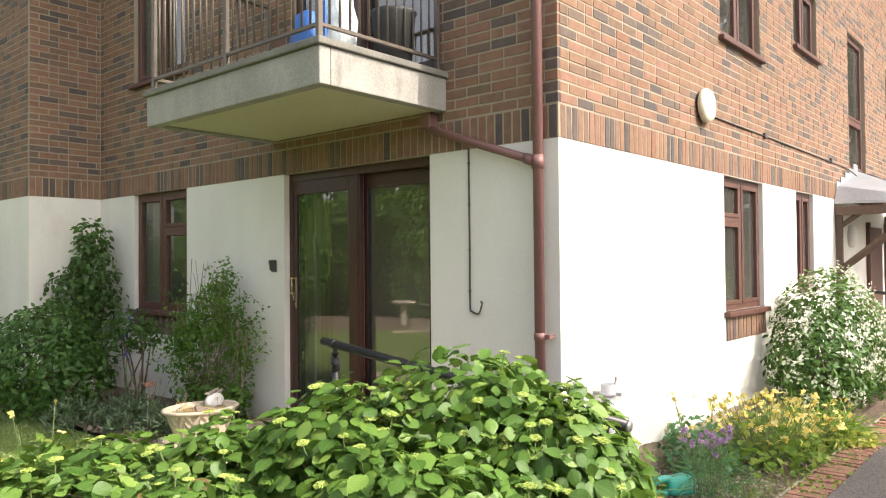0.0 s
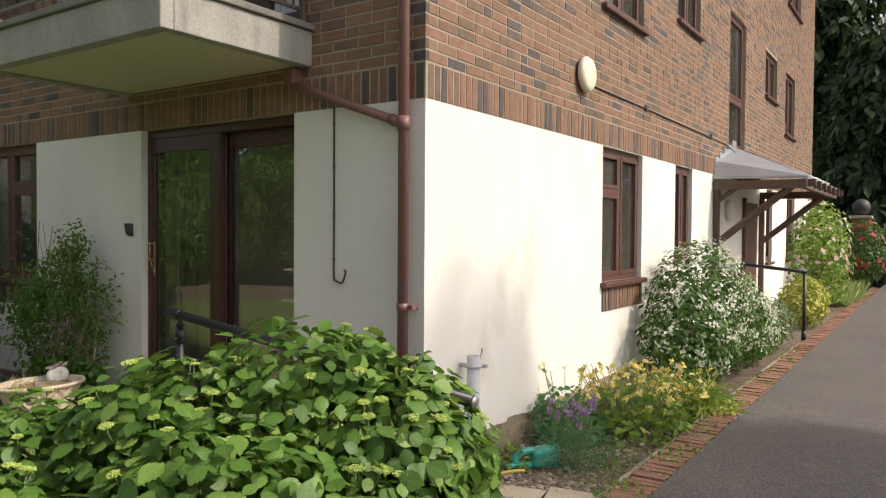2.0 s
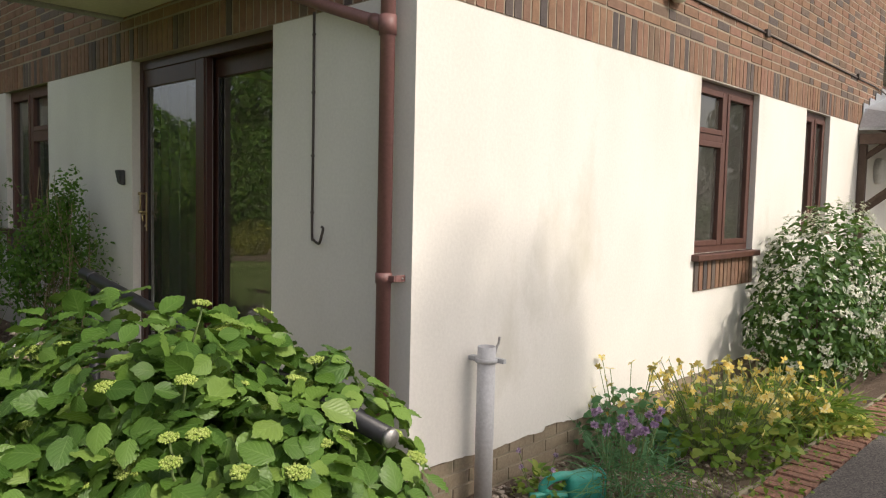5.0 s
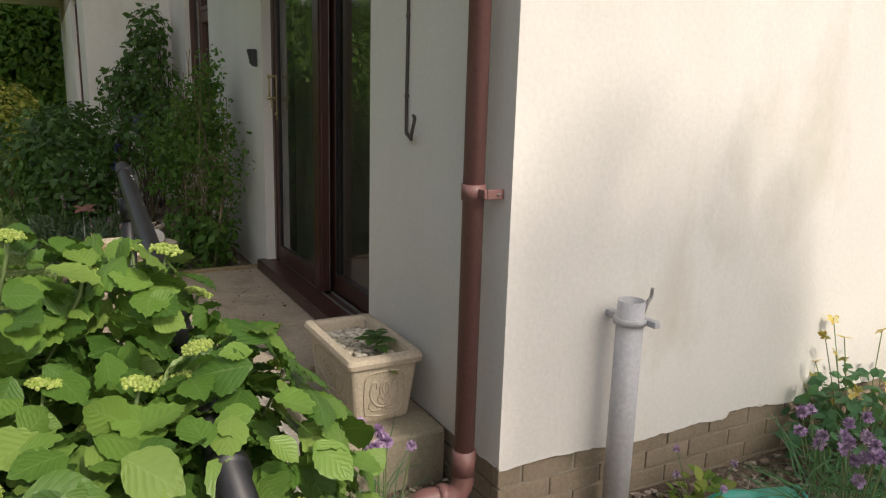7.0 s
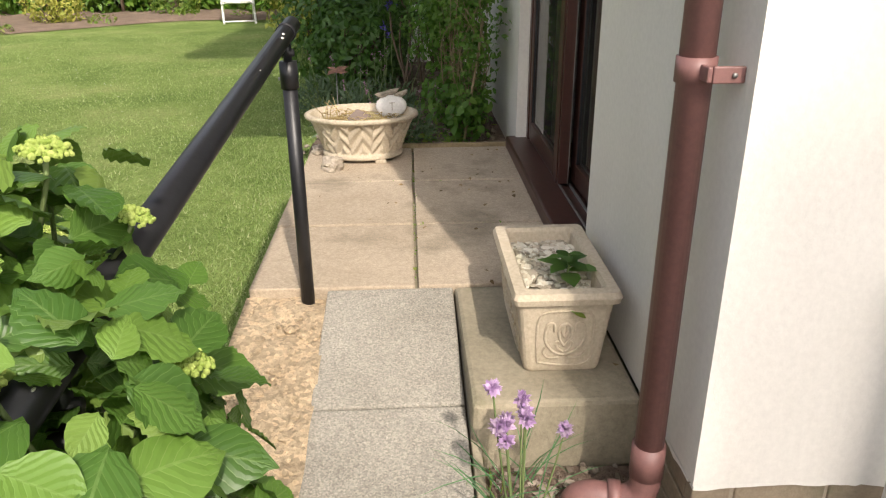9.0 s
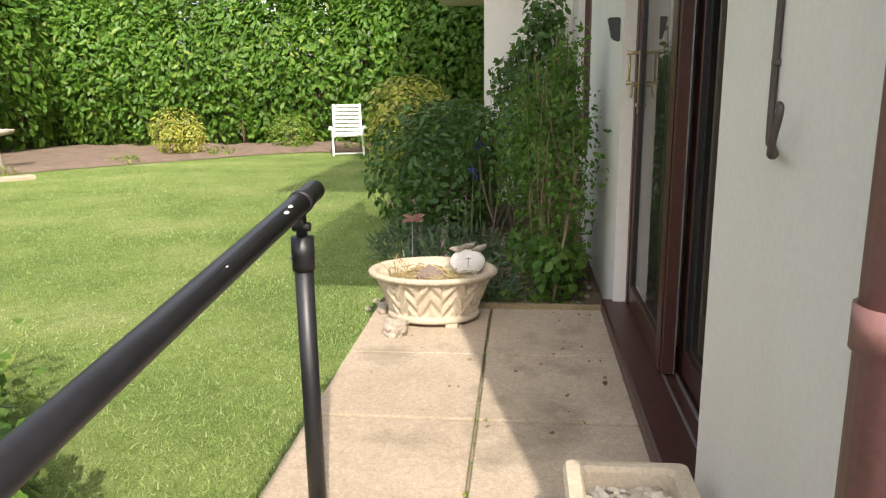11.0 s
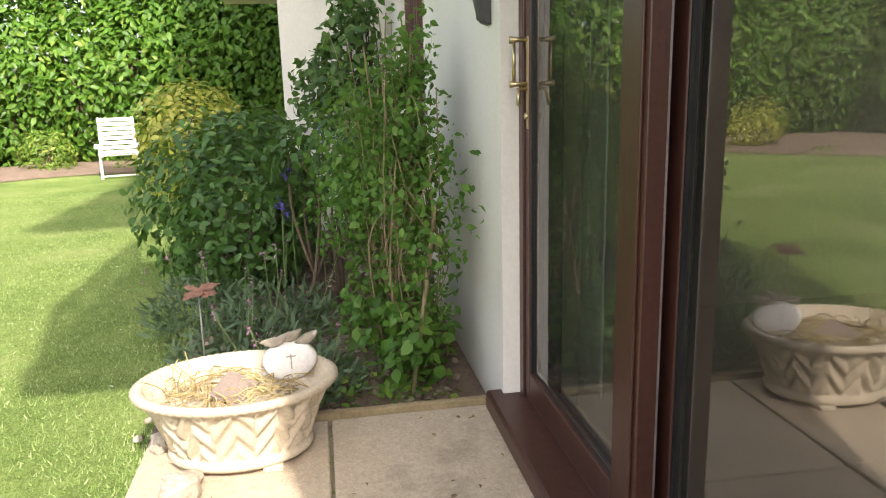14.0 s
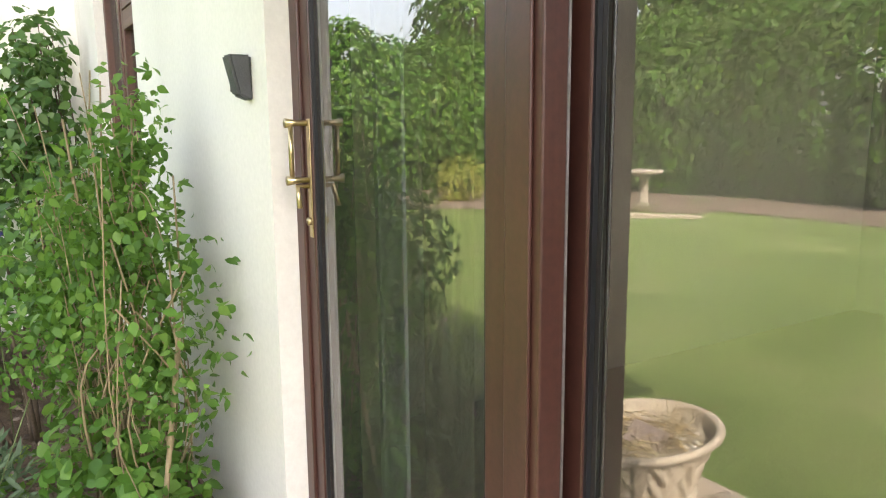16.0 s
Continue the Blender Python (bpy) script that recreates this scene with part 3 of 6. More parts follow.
def brick_rows(u0, u1, z0, z1, holes, seed):
    g = random.Random(seed)
    z, row = z0, 0
    while z + 0.06 < z1:
        u = u0 - (0.1125 if row % 2 else 0)
        while u < u1:
            w = 0.1025 if g.random() < 0.14 else 0.215
            a, b = max(u, u0), min(u + w, u1)
            if b - a > 0.02:
                for s, e in cut_spans(a, b, z, z + 0.065, holes):
                    if e - s > 0.02:
                        yield s, e, z, z + 0.065
            u += w + 0.01
        z += 0.075
        row += 1


def soldier_row(u0, u1, z0, z1, holes=()):
    n = round((u1 - u0) / 0.075)
    p = (u1 - u0) / n
    for i in range(n):
        a, b = u0 + i * p, u0 + (i + 1) * p - 0.010
        for s, e in cut_spans(a, b, z0, z1, holes):
            if e - s > 0.02:
                yield s, e, z0, z1


BRICK_MESHES = {}


def brick_mesh(w, h):
    key = (round(w, 3), round(h, 3))
    if key not in BRICK_MESHES:
        bm = bmesh.new()
        add_box(bm, (-w / 2, -0.013, -h / 2), (w / 2, 0.013, h / 2), 0)
        for v in bm.verts:
            if v.co.y < 0:
                v.co.x *= 1 - 0.006 / w
                v.co.z *= 1 - 0.006 / h
        bmesh.ops.recalc_face_normals(bm, faces=bm.faces[:])
        me = bpy.data.meshes.new("brick")
        bm.to_mesh(me)
        bm.free()
        me.materials.append(M_BRICK_OB)
        BRICK_MESHES[key] = me
    return BRICK_MESHES[key]


def lay_bricks(rects, mp, turn, parent, near, seed, budget=300):
    """Near bricks one by one, the rest joined."""
    g = random.Random(seed)
    V, F = [], []
    for a, b, z0, z1 in rects:
        proud = g.uniform(-0.0015, 0.003)
        cu, cz = (a + b) / 2, (z0 + z1) / 2
        std = min(abs(b - a - w) for w in (0.215, 0.1025, 0.065)) < 0.0015 or (z1 - z0) > 0.15
        if std and budget > 0 and near(cu, cz):
            ob = new("brick", brick_mesh(b - a, z1 - z0))
            ob.parent = parent
            x, y, z = mp(cu, 0.013 - 0.004 - proud, cz)
            ob.matrix_basis = pose(x, y, z, g.uniform(-0.4, 0.4), g.uniform(-0.5, 0.5), turn)
            budget -= 1
            continue
        o = len(V)
        f, bk, s = -0.004 - proud, 0.02, 0.0025
        for d, k in ((f, s), (bk, 0)):
            V += [mp(a + k, d, z0 + k), mp(b - k, d, z0 + k), mp(b - k, d, z1 - k), mp(a + k, d, z1 - k)]
        F += [(o, o + 1, o + 2, o + 3), (o, o + 4, o + 5, o + 1), (o + 1, o + 5, o + 6, o + 2), (o + 2, o + 6, o + 7, o + 3), (o + 3, o + 7, o + 4, o)]
    if V:
        from_data("brickwork", V, F, M_BRICK, parent, "weathered brown and buff stock bricks", kind="stuff")


TOP = 8.2
LINTEL, SOLD = 2.425, 2.662
# openings as u0, u1, z0, z1
SOUTH_LOW = [(-2.97, -1.15, 0.175, LINTEL), (-5.86, -4.68, 1.08, LINTEL)]
SOUTH_UP = [(-2.85, -1.05, 3.02, 5.1), (-5.86, -4.68, 3.72, 5.0), (-2.85, -1.05, 5.72, 7.8), (-5.86, -4.68, 6.4, 7.7)]
EAST_LOW = [(2.95, 4.085, 1.10, 2.42), (5.29, 6.03, 1.25, 2.42), (11.0, 11.6, 1.05, 2.42), (13.2, 14.2, 1.05, 2.42)]
EAST_UP = [(2.90, 4.065, 3.76, 5.0), (5.285, 6.31, 4.19, 5.0), (7.97, 9.06, 2.91, 4.98), (10.70, 11.84, 4.12, 4.94), (12.80, 13.98, 3.65, 4.92),
           (2.90, 4.065, 6.36, 7.6), (5.285, 6.31, 6.75, 7.6), (12.9, 14.6, 6.36, 7.5)]
END = 16.75
wall_mesh("wall_south_base", map_south, -6.74, -0.28, 0.16, LINTEL, 0, 0.28, SOUTH_LOW, M_RENDER, "cream painted render wall of the ground floor")
tagged(box("wall_south_foot", (-6.74, 0.002, -0.1), (-2.985, 0.28, 0.159), M_RENDER, None, 0), "cream render wall foot in the flower bed", "wall", kind="structure")
wall_mesh("wall_east_base", map_east, 0, END, 0.178, LINTEL, 0, 0.28, EAST_LOW, M_RENDER, "sunlit cream painted render end wall with a chipped lower edge")
ws = wall_mesh("wall_south", map_south, -6.74, -0.28, LINTEL, TOP, -0.001, 0.28, SOUTH_UP, M_MORTAR, "brown stock brick upper wall with a soldier course")
we = wall_mesh("wall_east", map_east, -0.001, END, LINTEL, TOP, -0.001, 0.28, EAST_UP, M_MORTAR, "brown stock brick end wall with a soldier course")
WING_LOW, WING_UP = [(-9.6, -7.95, 0.2, LINTEL)], [(-9.6, -7.95, 3.02, 5.1)]
wall_mesh("wall_return_base", map_return, -0.84, 0.28, 0.1, LINTEL, 0, 0.28, [], M_RENDER, "short cream render return wall of the wing")
wr = wall_mesh("wall_return", map_return, -0.841, 0.28, LINTEL, TOP, -0.001, 0.28, [], M_MORTAR, "short brick return wall of the wing")
wall_mesh("wall_wing_base", map_wing, -16.5, -7.02, 0.1, LINTEL, 0, 0.28, WING_LOW, M_RENDER, "cream render front wall of the wing")
ww = wall_mesh("wall_wing", map_wing, -16.5, -7.02, LINTEL, TOP, -0.001, 0.28, WING_UP, M_MORTAR, "brick upper front wall of the wing")
for nm, lo, hi in (("wall_north", (-16.5, 16.45, 0.0), (-0.28, END, TOP)), ("wall_west", (-16.5, -0.56, 0.0), (-16.22, 16.45, TOP))):
    tagged(box(nm, lo, hi, M_MORTAR, None, 0), "plain rear brick wall of the house", "wall", kind="structure")
for z in (0.08, 2.60, 5.25):
    tagged(box("floor", (-16.2, 0.285, z), (-0.285, 16.4, z + 0.1), M_CARPET, None, 0), "plain carpeted room floor inside the house", "floor", kind="structure")
tagged(box("inner_wall_north", (-7.0, 4.4, 0.18), (-0.3, 4.5, TOP), M_ROOM, None, 0), "plain painted wall inside the room", "wall", kind="structure")
tagged(box("inner_wall_west", (-4.02, 0.29, 0.18), (-3.92, 4.39, 2.6), M_ROOM, None, 0), "plain pale painted wall inside the room", "wall", kind="structure")
tagged(box("inner_wall_east", (-4.3, 4.5, 0.18), (-4.2, 16.4, TOP), M_ROOM, None, 0), "plain painted wall inside the house", "wall", kind="structure")
tagged(box("roof", (-17.0, -1.3, TOP), (0.45, 17.2, TOP + 0.25), M_TILE, None, 0.02), "low brown roof with overhanging eaves", "roof", kind="structure")
tagged(box("roof_wing", (-17.0, -1.3, TOP + 0.255), (-3.0, 17.2, TOP + 1.2), M_TILE, None, 0.3), "upper part of the brown roof", "roof", kind="structure")

# brick plinth under the render
pl = thing("plinth", "damp brown brick plinth under the render", "plinth", kind="structure")
box("plinth_core", (-0.30, 0.016, -0.2), (-0.012, END, 0.176), M_MORTAR, pl, 0)
box("plinth_return", (-0.45, 0.016, -0.2), (-0.30, 0.25, 0.158), M_MORTAR, pl, 0)
g0 = random.Random(5)
for row in range(4):
    z = -0.135 + row * 0.078
    u = -0.12 if row % 2 else 0.0
    while u < 8:
        a = max(u, 0.004)
        box("brick", (-0.05, a, z), (-0.004 - g0.uniform(0, 0.004), u + 0.215, z + 0.068), M_PLINTH, pl, 0.004) if u < 4.6 else None
        u += 0.225
    box("brick", (-0.44, 0.006, z), (-0.054, 0.05, z + 0.068), M_PLINTH, pl, 0.004)
box("plinth_face", (-0.02, 4.75, -0.14), (-0.005, END, 0.17), M_PLINTH, pl, 0)


# ---- windows and doors ----
def mbox(name, mp, u0, u1, d0, d1, z0, z1, material, parent, bevel=0.004, label=""):
    p, q = mp(u0, d0, z0), mp(u1, d1, z1)
    return box(name, [min(a, b) for a, b in zip(p, q)], [max(a, b) for a, b in zip(p, q)], material, parent, bevel, label)


def pane(mp, u0, u1, d, z0, z1, parent, material):
    ob = mbox("pane", mp, u0, u1, d, d + 0.006, z0, z1, material, parent, 0, "reflecting glass pane")
    ob.visible_shadow = False
    # the outer face mirrors, the inner face only lets light through
    ob.data.materials.append(M_CLEAR)
    out = Vector(mp(0, -1, 0)) - Vector(mp(0, 0, 0))
    for f in ob.data.polygons:
        f.material_index = 0 if f.normal.dot(out) > 0.5 else 1
    return ob


def window(n, mp, u0, u1, z0, z1, split=None, transom=None, label="brown-stained timber casement window", sill=True, curtain=False, tall=False):
    w = thing("window_%d" % n, label, "window", kind="structure")
    f, d0, d1 = 0.055, 0.05, 0.11
    fr = mbox("window_frame", mp, u0, u0 + f, d0, d1, z0, z1, M_WOODW, w)
    mbox("window_frame", mp, u1 - f, u1, d0, d1, z0, z1, M_WOODW, w)
    mbox("window_frame", mp, u0 + f, u1 - f, d0, d1, z1 - f, z1, M_WOODW, w)
    mbox("window_frame", mp, u0 + f, u1 - f, d0, d1, z0, z0 + f, M_WOODW, w)
    cells = [(u0 + f, u1 - f)]
    if split:
        s = u0 + (u1 - u0) * split
        mbox("mullion", mp, s - 0.03, s + 0.03, d0, d1, z0 + f, z1 - f, M_WOODW, w)
        cells = [(u0 + f, s - 0.03), (s + 0.03, u1 - f)]
    for k, (a, b) in enumerate(cells):
        zz = [(z0 + f, z1 - f)]
        if transom and k == transom[0]:
            t = z0 + (z1 - z0) * transom[1]
            mbox("transom", mp, a, b, d0, d1, t - 0.028, t + 0.028, M_WOODW, w)
            zz = [(z0 + f, t - 0.028), (t + 0.028, z1 - f)]
        for lo, hi in zz:
            c, e = 0.042, d0 - 0.008
            for q in ((a, a + c, lo, hi), (b - c, b, lo, hi), (a + c, b - c, lo, lo + c), (a + c, b - c, hi - c, hi)):
                mbox("sash", mp, q[0], q[1], e, d1 - 0.01, q[2], q[3], M_WOODW, w)
            pane(mp, a + c, b - c, 0.075, lo + c, hi - c, w, M_GLASSW)
    if sill:
        mbox("window_sill", mp, u0 - 0.04, u1 + 0.04, -0.06, d0, z0 - 0.05, z0, M_WOODW, w, 0.008)
    if curtain:
        folds("curtain", mp, u0 + 0.03, u0 + (u1 - u0) * 0.45, 0.16, z0, z1, w)
    return w


def folds(name, mp, u0, u1, d, z0, z1, parent, material=None):
    n = max(8, int((u1 - u0) / 0.012))
    V, F = [], []
    for i in range(n + 1):
        u = u0 + (u1 - u0) * i / n
        dd = d + 0.02 * math.sin(u * 60) + 0.012 * math.sin(u * 23)
        V += [mp(u, dd, z0), mp(u, dd, z1)]
    F = [(2 * i, 2 * i + 2, 2 * i + 3, 2 * i + 1) for i in range(n)]
    return from_data(name, V, F, material or M_CURT, parent, "pale net curtain", True)


window(1, map_south, -5.86, -4.68, 1.08, LINTEL, 0.5, (1, 0.68), curtain=True)
window(2, map_east, 2.95, 4.085, 1.10, 2.42, 0.5, (0, 0.68))
window(3, map_east, 5.29, 6.03, 1.25, 2.42, 0.5)
window(4, map_east, 11.0, 11.6, 1.05, 2.42)
window(5, map_east, 13.2, 14.2, 1.05, 2.42, 0.5)
window(6, map_south, -5.86, -4.68, 3.72, 5.0, 0.5, None, curtain=True)
window(7, map_east, 2.90, 4.065, 3.76, 5.0, 0.5)
window(8, map_east, 5.285, 6.31, 4.19, 5.0, 0.5)
window(9, map_east, 7.97, 9.06, 2.91, 4.98, None, (0, 0.38), "tall brown-framed stair window", False)
window(10, map_east, 10.70, 11.84, 4.12, 4.94, 0.5)
window(11, map_east, 12.80, 13.98, 3.65, 4.92, 0.5, (0, 0.15))
window(12, map_east, 12.9, 14.6, 6.36, 7.5, 0.5)
window(13, map_wing, -9.6, -7.95, 3.02, 5.1, 0.5)
window(14, map_wing, -9.6, -7.95, 0.2, LINTEL, 0.5, None, "dark timber glazed door of the wing", False)
window(15, map_south, -5.86, -4.68, 6.4, 7.7, 0.5)
window(16, map_south, -2.85, -1.05, 5.72, 7.8, 0.5, None, sill=False)
window(17, map_east, 2.90, 4.065, 6.36, 7.6, 0.5)
window(18, map_east, 5.285, 6.31, 6.75, 7.6, 0.5)


def patio_door(n, mp, u0, u1, z0, z1, mid, label):
    w = thing("door_%d" % n, label, "patio door", kind="structure")
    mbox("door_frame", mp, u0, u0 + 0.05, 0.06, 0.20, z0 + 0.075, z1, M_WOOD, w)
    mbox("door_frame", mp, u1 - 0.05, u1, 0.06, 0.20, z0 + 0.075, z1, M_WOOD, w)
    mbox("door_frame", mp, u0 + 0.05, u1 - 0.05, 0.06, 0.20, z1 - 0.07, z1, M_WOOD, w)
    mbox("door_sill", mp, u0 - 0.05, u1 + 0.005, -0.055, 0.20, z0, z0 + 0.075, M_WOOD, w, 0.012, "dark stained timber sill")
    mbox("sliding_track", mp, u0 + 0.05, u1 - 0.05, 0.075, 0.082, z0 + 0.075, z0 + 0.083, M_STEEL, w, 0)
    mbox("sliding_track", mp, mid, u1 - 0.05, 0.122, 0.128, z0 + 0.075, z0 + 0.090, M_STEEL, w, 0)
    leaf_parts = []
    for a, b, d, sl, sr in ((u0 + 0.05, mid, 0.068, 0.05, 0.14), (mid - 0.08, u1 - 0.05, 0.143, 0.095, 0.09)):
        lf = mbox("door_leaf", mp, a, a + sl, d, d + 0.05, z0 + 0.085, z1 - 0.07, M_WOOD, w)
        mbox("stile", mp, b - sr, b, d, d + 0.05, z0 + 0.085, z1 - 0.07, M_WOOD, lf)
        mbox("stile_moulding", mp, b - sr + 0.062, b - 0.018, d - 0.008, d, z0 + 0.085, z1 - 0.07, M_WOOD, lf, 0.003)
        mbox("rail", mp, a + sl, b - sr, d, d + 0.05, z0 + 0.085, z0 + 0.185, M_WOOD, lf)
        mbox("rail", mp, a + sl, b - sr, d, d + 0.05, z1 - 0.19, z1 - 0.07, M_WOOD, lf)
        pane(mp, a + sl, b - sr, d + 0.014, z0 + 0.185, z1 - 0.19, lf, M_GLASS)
        for q in ((a + sl, a + sl + 0.006), (b - sr - 0.006, b - sr)):
            mbox("glazing_bead", mp, q[0], q[1], d + 0.004, d + 0.0135, z0 + 0.185, z1 - 0.19, M_BLACK, lf, 0)
        mbox("spacer_bar", mp, a + sl + 0.007, a + sl + 0.009, d + 0.022, d + 0.028, z0 + 0.19, z1 - 0.195, M_STEEL, lf, 0, "pale metal spacer bar in the glazing")
        mbox("spacer_bar", mp, a + sl + 0.013, b - sr - 0.008, d + 0.022, d + 0.030, z0 + 0.187, z0 + 0.191, M_STEEL, lf, 0, "pale metal spacer bar in the glazing")
        leaf_parts.append(lf)
    mbox("draught_strip", mp, mid + 0.0005, mid + 0.002, 0.112, 0.1165, z0 + 0.085, z1 - 0.07, M_STEEL, leaf_parts[0], 0, "thin metal draught strip")
    return w, leaf_parts


door, door_leaves = patio_door(1, map_south, -2.97, -1.15, 0.175, LINTEL, -2.015, "dark mahogany sliding patio door with two glazed leaves")
patio_door(2, map_south, -2.85, -1.05, 3.02, 5.1, -1.95, "dark timber glazed balcony door")
# brass pull handle with a lever and lock plate below it
hx, hd = -2.885, 0.068
hd0 = door_leaves[0]
box("handle_plate", (hx - 0.010, hd - 0.004, 1.19), (hx + 0.010, hd, 1.475), M_BRASS, hd0, 0.002, "worn brass handle plate")
tube("pull_bar", [(hx - 0.004, hd - 0.045, 1.325), (hx - 0.004, hd - 0.045, 1.47)], 0.006, M_BRASS, hd0, 12, "worn brass pull bar")
for z in (1.33, 1.465):
    tube("handle_post", [(hx - 0.004, hd, z), (hx - 0.004, hd - 0.03, z), (hx - 0.004, hd - 0.058, z)], [0.007, 0.007, 0.012], M_BRASS, hd0, 10)
tube("lever", [(hx - 0.002, hd, 1.315), (hx - 0.006, hd - 0.032, 1.315), (hx + 0.016, hd - 0.036, 1.265)], 0.006, M_BRASS, hd0, 8)
tube("lock_barrel", [(hx, hd, 1.23), (hx, hd - 0.012, 1.23)], 0.010, M_BRASS, hd0, 12)

# inside the room behind the patio door
cu = thing("curtain", "pale grey-green curtain hanging inside the patio door", "curtain", (0, 0, 0))
folds("lining", map_south, -3.55, -2.95, 0.37, 0.19, 2.3, cu, M_LINING)
folds("cloth", lambda u, d, z: (-2.93 - 0.55 * (u - 0.40) + 0.5 * (d - 0.05), u, z), 0.41, 0.66, 0.05, 0.19, 2.3, cu)

# ---- bricks of the upper walls ----
rects = list(soldier_row(-6.735, 0.004, LINTEL + 0.002, SOLD - 0.012)) + list(brick_rows(-6.735, 0.004, SOLD, 5.2, SOUTH_UP, 1))
lay_bricks(rects, map_south, 0, ws, lambda u, z: u > -1.6 and z < 3.8, 2)
rects = list(soldier_row(0.024, END, LINTEL + 0.002, SOLD - 0.012)) + list(brick_rows(0.024, END, SOLD, TOP, EAST_UP, 3))
lay_bricks(rects, map_east, 90, we, lambda u, z: u < 4.2 and z < 3.4, 4)
rects = list(soldier_row(-0.838, -0.012, LINTEL + 0.002, SOLD - 0.012)) + list(brick_rows(-0.838, -0.012, SOLD, 5.2, [], 5))
lay_bricks(rects, map_return, 90, wr, lambda u, z: False, 6)
rects = list(soldier_row(-9.8, -6.76, LINTEL + 0.002, SOLD - 0.012)) + list(brick_rows(-9.8, -6.76, SOLD, 5.2, WING_UP, 7))
lay_bricks(rects, map_wing, 0, ww, lambda u, z: False, 8)
# soldier panels under the ground-floor windows
for mp, turn, u0, u1, z0, z1 in ((map_south, 0, -5.86, -4.68, 0.82, 1.03), (map_east, 90, 2.95, 4.085, 0.815, 1.05)):
    sp = thing("brick_panel", "panel of upright bricks under the window sill", "brick panel", kind="structure")
    mbox("panel_bed", mp, u0, u1, -0.003, 0.02, z0, z1, M_MORTAR, sp, 0)
    lay_bricks([(a, b, z, q) for a, b, z, q in soldier_row(u0 + 0.003, u1, z0 + 0.004, z1 - 0.002)], lambda u, d, z, mp=mp: mp(u, d - 0.008, z), turn, sp, lambda u, z: True, 9)

# ---- balcony ----
bal = thing("balcony", "concrete balcony slab with a metal railing above the patio door", "balcony", (-2.07, -0.61, 2.73), kind="structure")
box("slab_edge", (-1.10, -0.61, 0.0), (1.10, -0.52, 0.245), M_CONC, bal, 0.008, "stained grey concrete edge beam")
box("slab_edge", (1.01, -0.518, 0.0), (1.10, 0.605, 0.245), M_CONC, bal, 0.008, "stained grey concrete edge beam")
box("slab_edge", (-1.10, -0.518, 0.0), (-1.01, 0.605, 0.245), M_CONC, bal, 0.008, "stained grey concrete edge beam")
box("soffit", (-1.008, -0.518, 0.02), (1.008, 0.605, 0.2), M_SOFFIT, bal, 0, "yellowish painted soffit")
box("coping", (-1.125, -0.635, 0.247), (1.125, 0.605, 0.295), M_COPING, bal, 0.008, "darker weathered coping")
RZ0, RZ1 = 0.295, 1.28


def rail_run(p, q, n, posts):
    p, q = Vector(p), Vector(q)
    ang = math.degrees(math.atan2((q - p).y, (q - p).x))
    ln = (q - p).length
    for k in range(n + 1):
        a = p.lerp(q, k / n)
        if k in posts:
            box("post", (-0.018, -0.018, RZ0), (0.018, 0.018, RZ1), M_RAILMET, bal, 0.003, m=pose(a.x, a.y, 0, 0, 0, ang))
        else:
            tube("baluster", [(a.x, a.y, RZ0 + 0.10), (a.x, a.y, RZ1 - 0.02)], 0.008, M_RAILMET, bal, 8)
    box("top_rail", (0, -0.022, RZ1 - 0.02), (ln, 0.022, RZ1 + 0.015), M_RAILMET, bal, 0.004, m=pose(p.x, p.y, 0, 0, 0, ang))
    box("bottom_rail", (0, -0.012, RZ0 + 0.085), (ln, 0.012, RZ0 + 0.11), M_RAILMET, bal, 0.003, m=pose(p.x, p.y, 0, 0, 0, ang))


rail_run((-1.05, -0.57, 0), (1.05, -0.57, 0), 24, (0, 12, 24))
rail_run((1.05, -0.57, 0), (1.05, 0.56, 0), 13, (13,))
rail_run((-1.05, 0.56, 0), (-1.05, -0.57, 0), 13, (0,))
bal2 = thing("balcony", "concrete balcony slab on the far wing", "balcony", (-13.4, -1.45, 2.73), kind="structure")
box("slab_edge", (-1.4, -0.60, 0.0), (1.4, 0.60, 0.25), M_SOFFIT, bal2, 0.01)
sk = thing("plastic_sack", "white and pale blue plastic sack on the balcony", "sack", (-1.22, -0.86, 3.025))
lathe("sack_body", [(0.0, 0.0), (0.13, 0.0), (0.155, 0.05), (0.15, 0.22), (0.13, 0.36), (0.06, 0.46), (0.0, 0.47)], M_BAG, sk, 1.0, 0.8, 20, wobble=lambda a, r, z: 0.014 * math.sin(5 * a + z * 20))
box("printed_band", (-0.04, -0.136, 0.08), (0.04, -0.118, 0.34), M_BLUE, sk, 0.004, "blue printed band")
sk2 = thing("plastic_sack", "blue and white plastic sack beside the balcony rail", "sack", (-1.62, -0.80, 3.025), group="sacks on the balcony")
lathe("sack_body", [(0.0, 0.0), (0.10, 0.0), (0.13, 0.05), (0.12, 0.22), (0.08, 0.38), (0.0, 0.42)], M_BLUE, sk2, 1.2, 0.7, 18, wobble=lambda a, r, z: 0.014 * math.sin(4 * a + z * 25))
bs = thing("storage_tub", "dark plastic tub on the balcony", "tub", (-1.18, -0.35, 3.025))
lathe("tub_body", [(0, 0), (0.13, 0), (0.16, 0.38), (0.175, 0.40), (0.165, 0.41), (0.15, 0.39), (0.12, 0.05), (0, 0.04)], M_DARKPL, bs, 1, 1, 24)

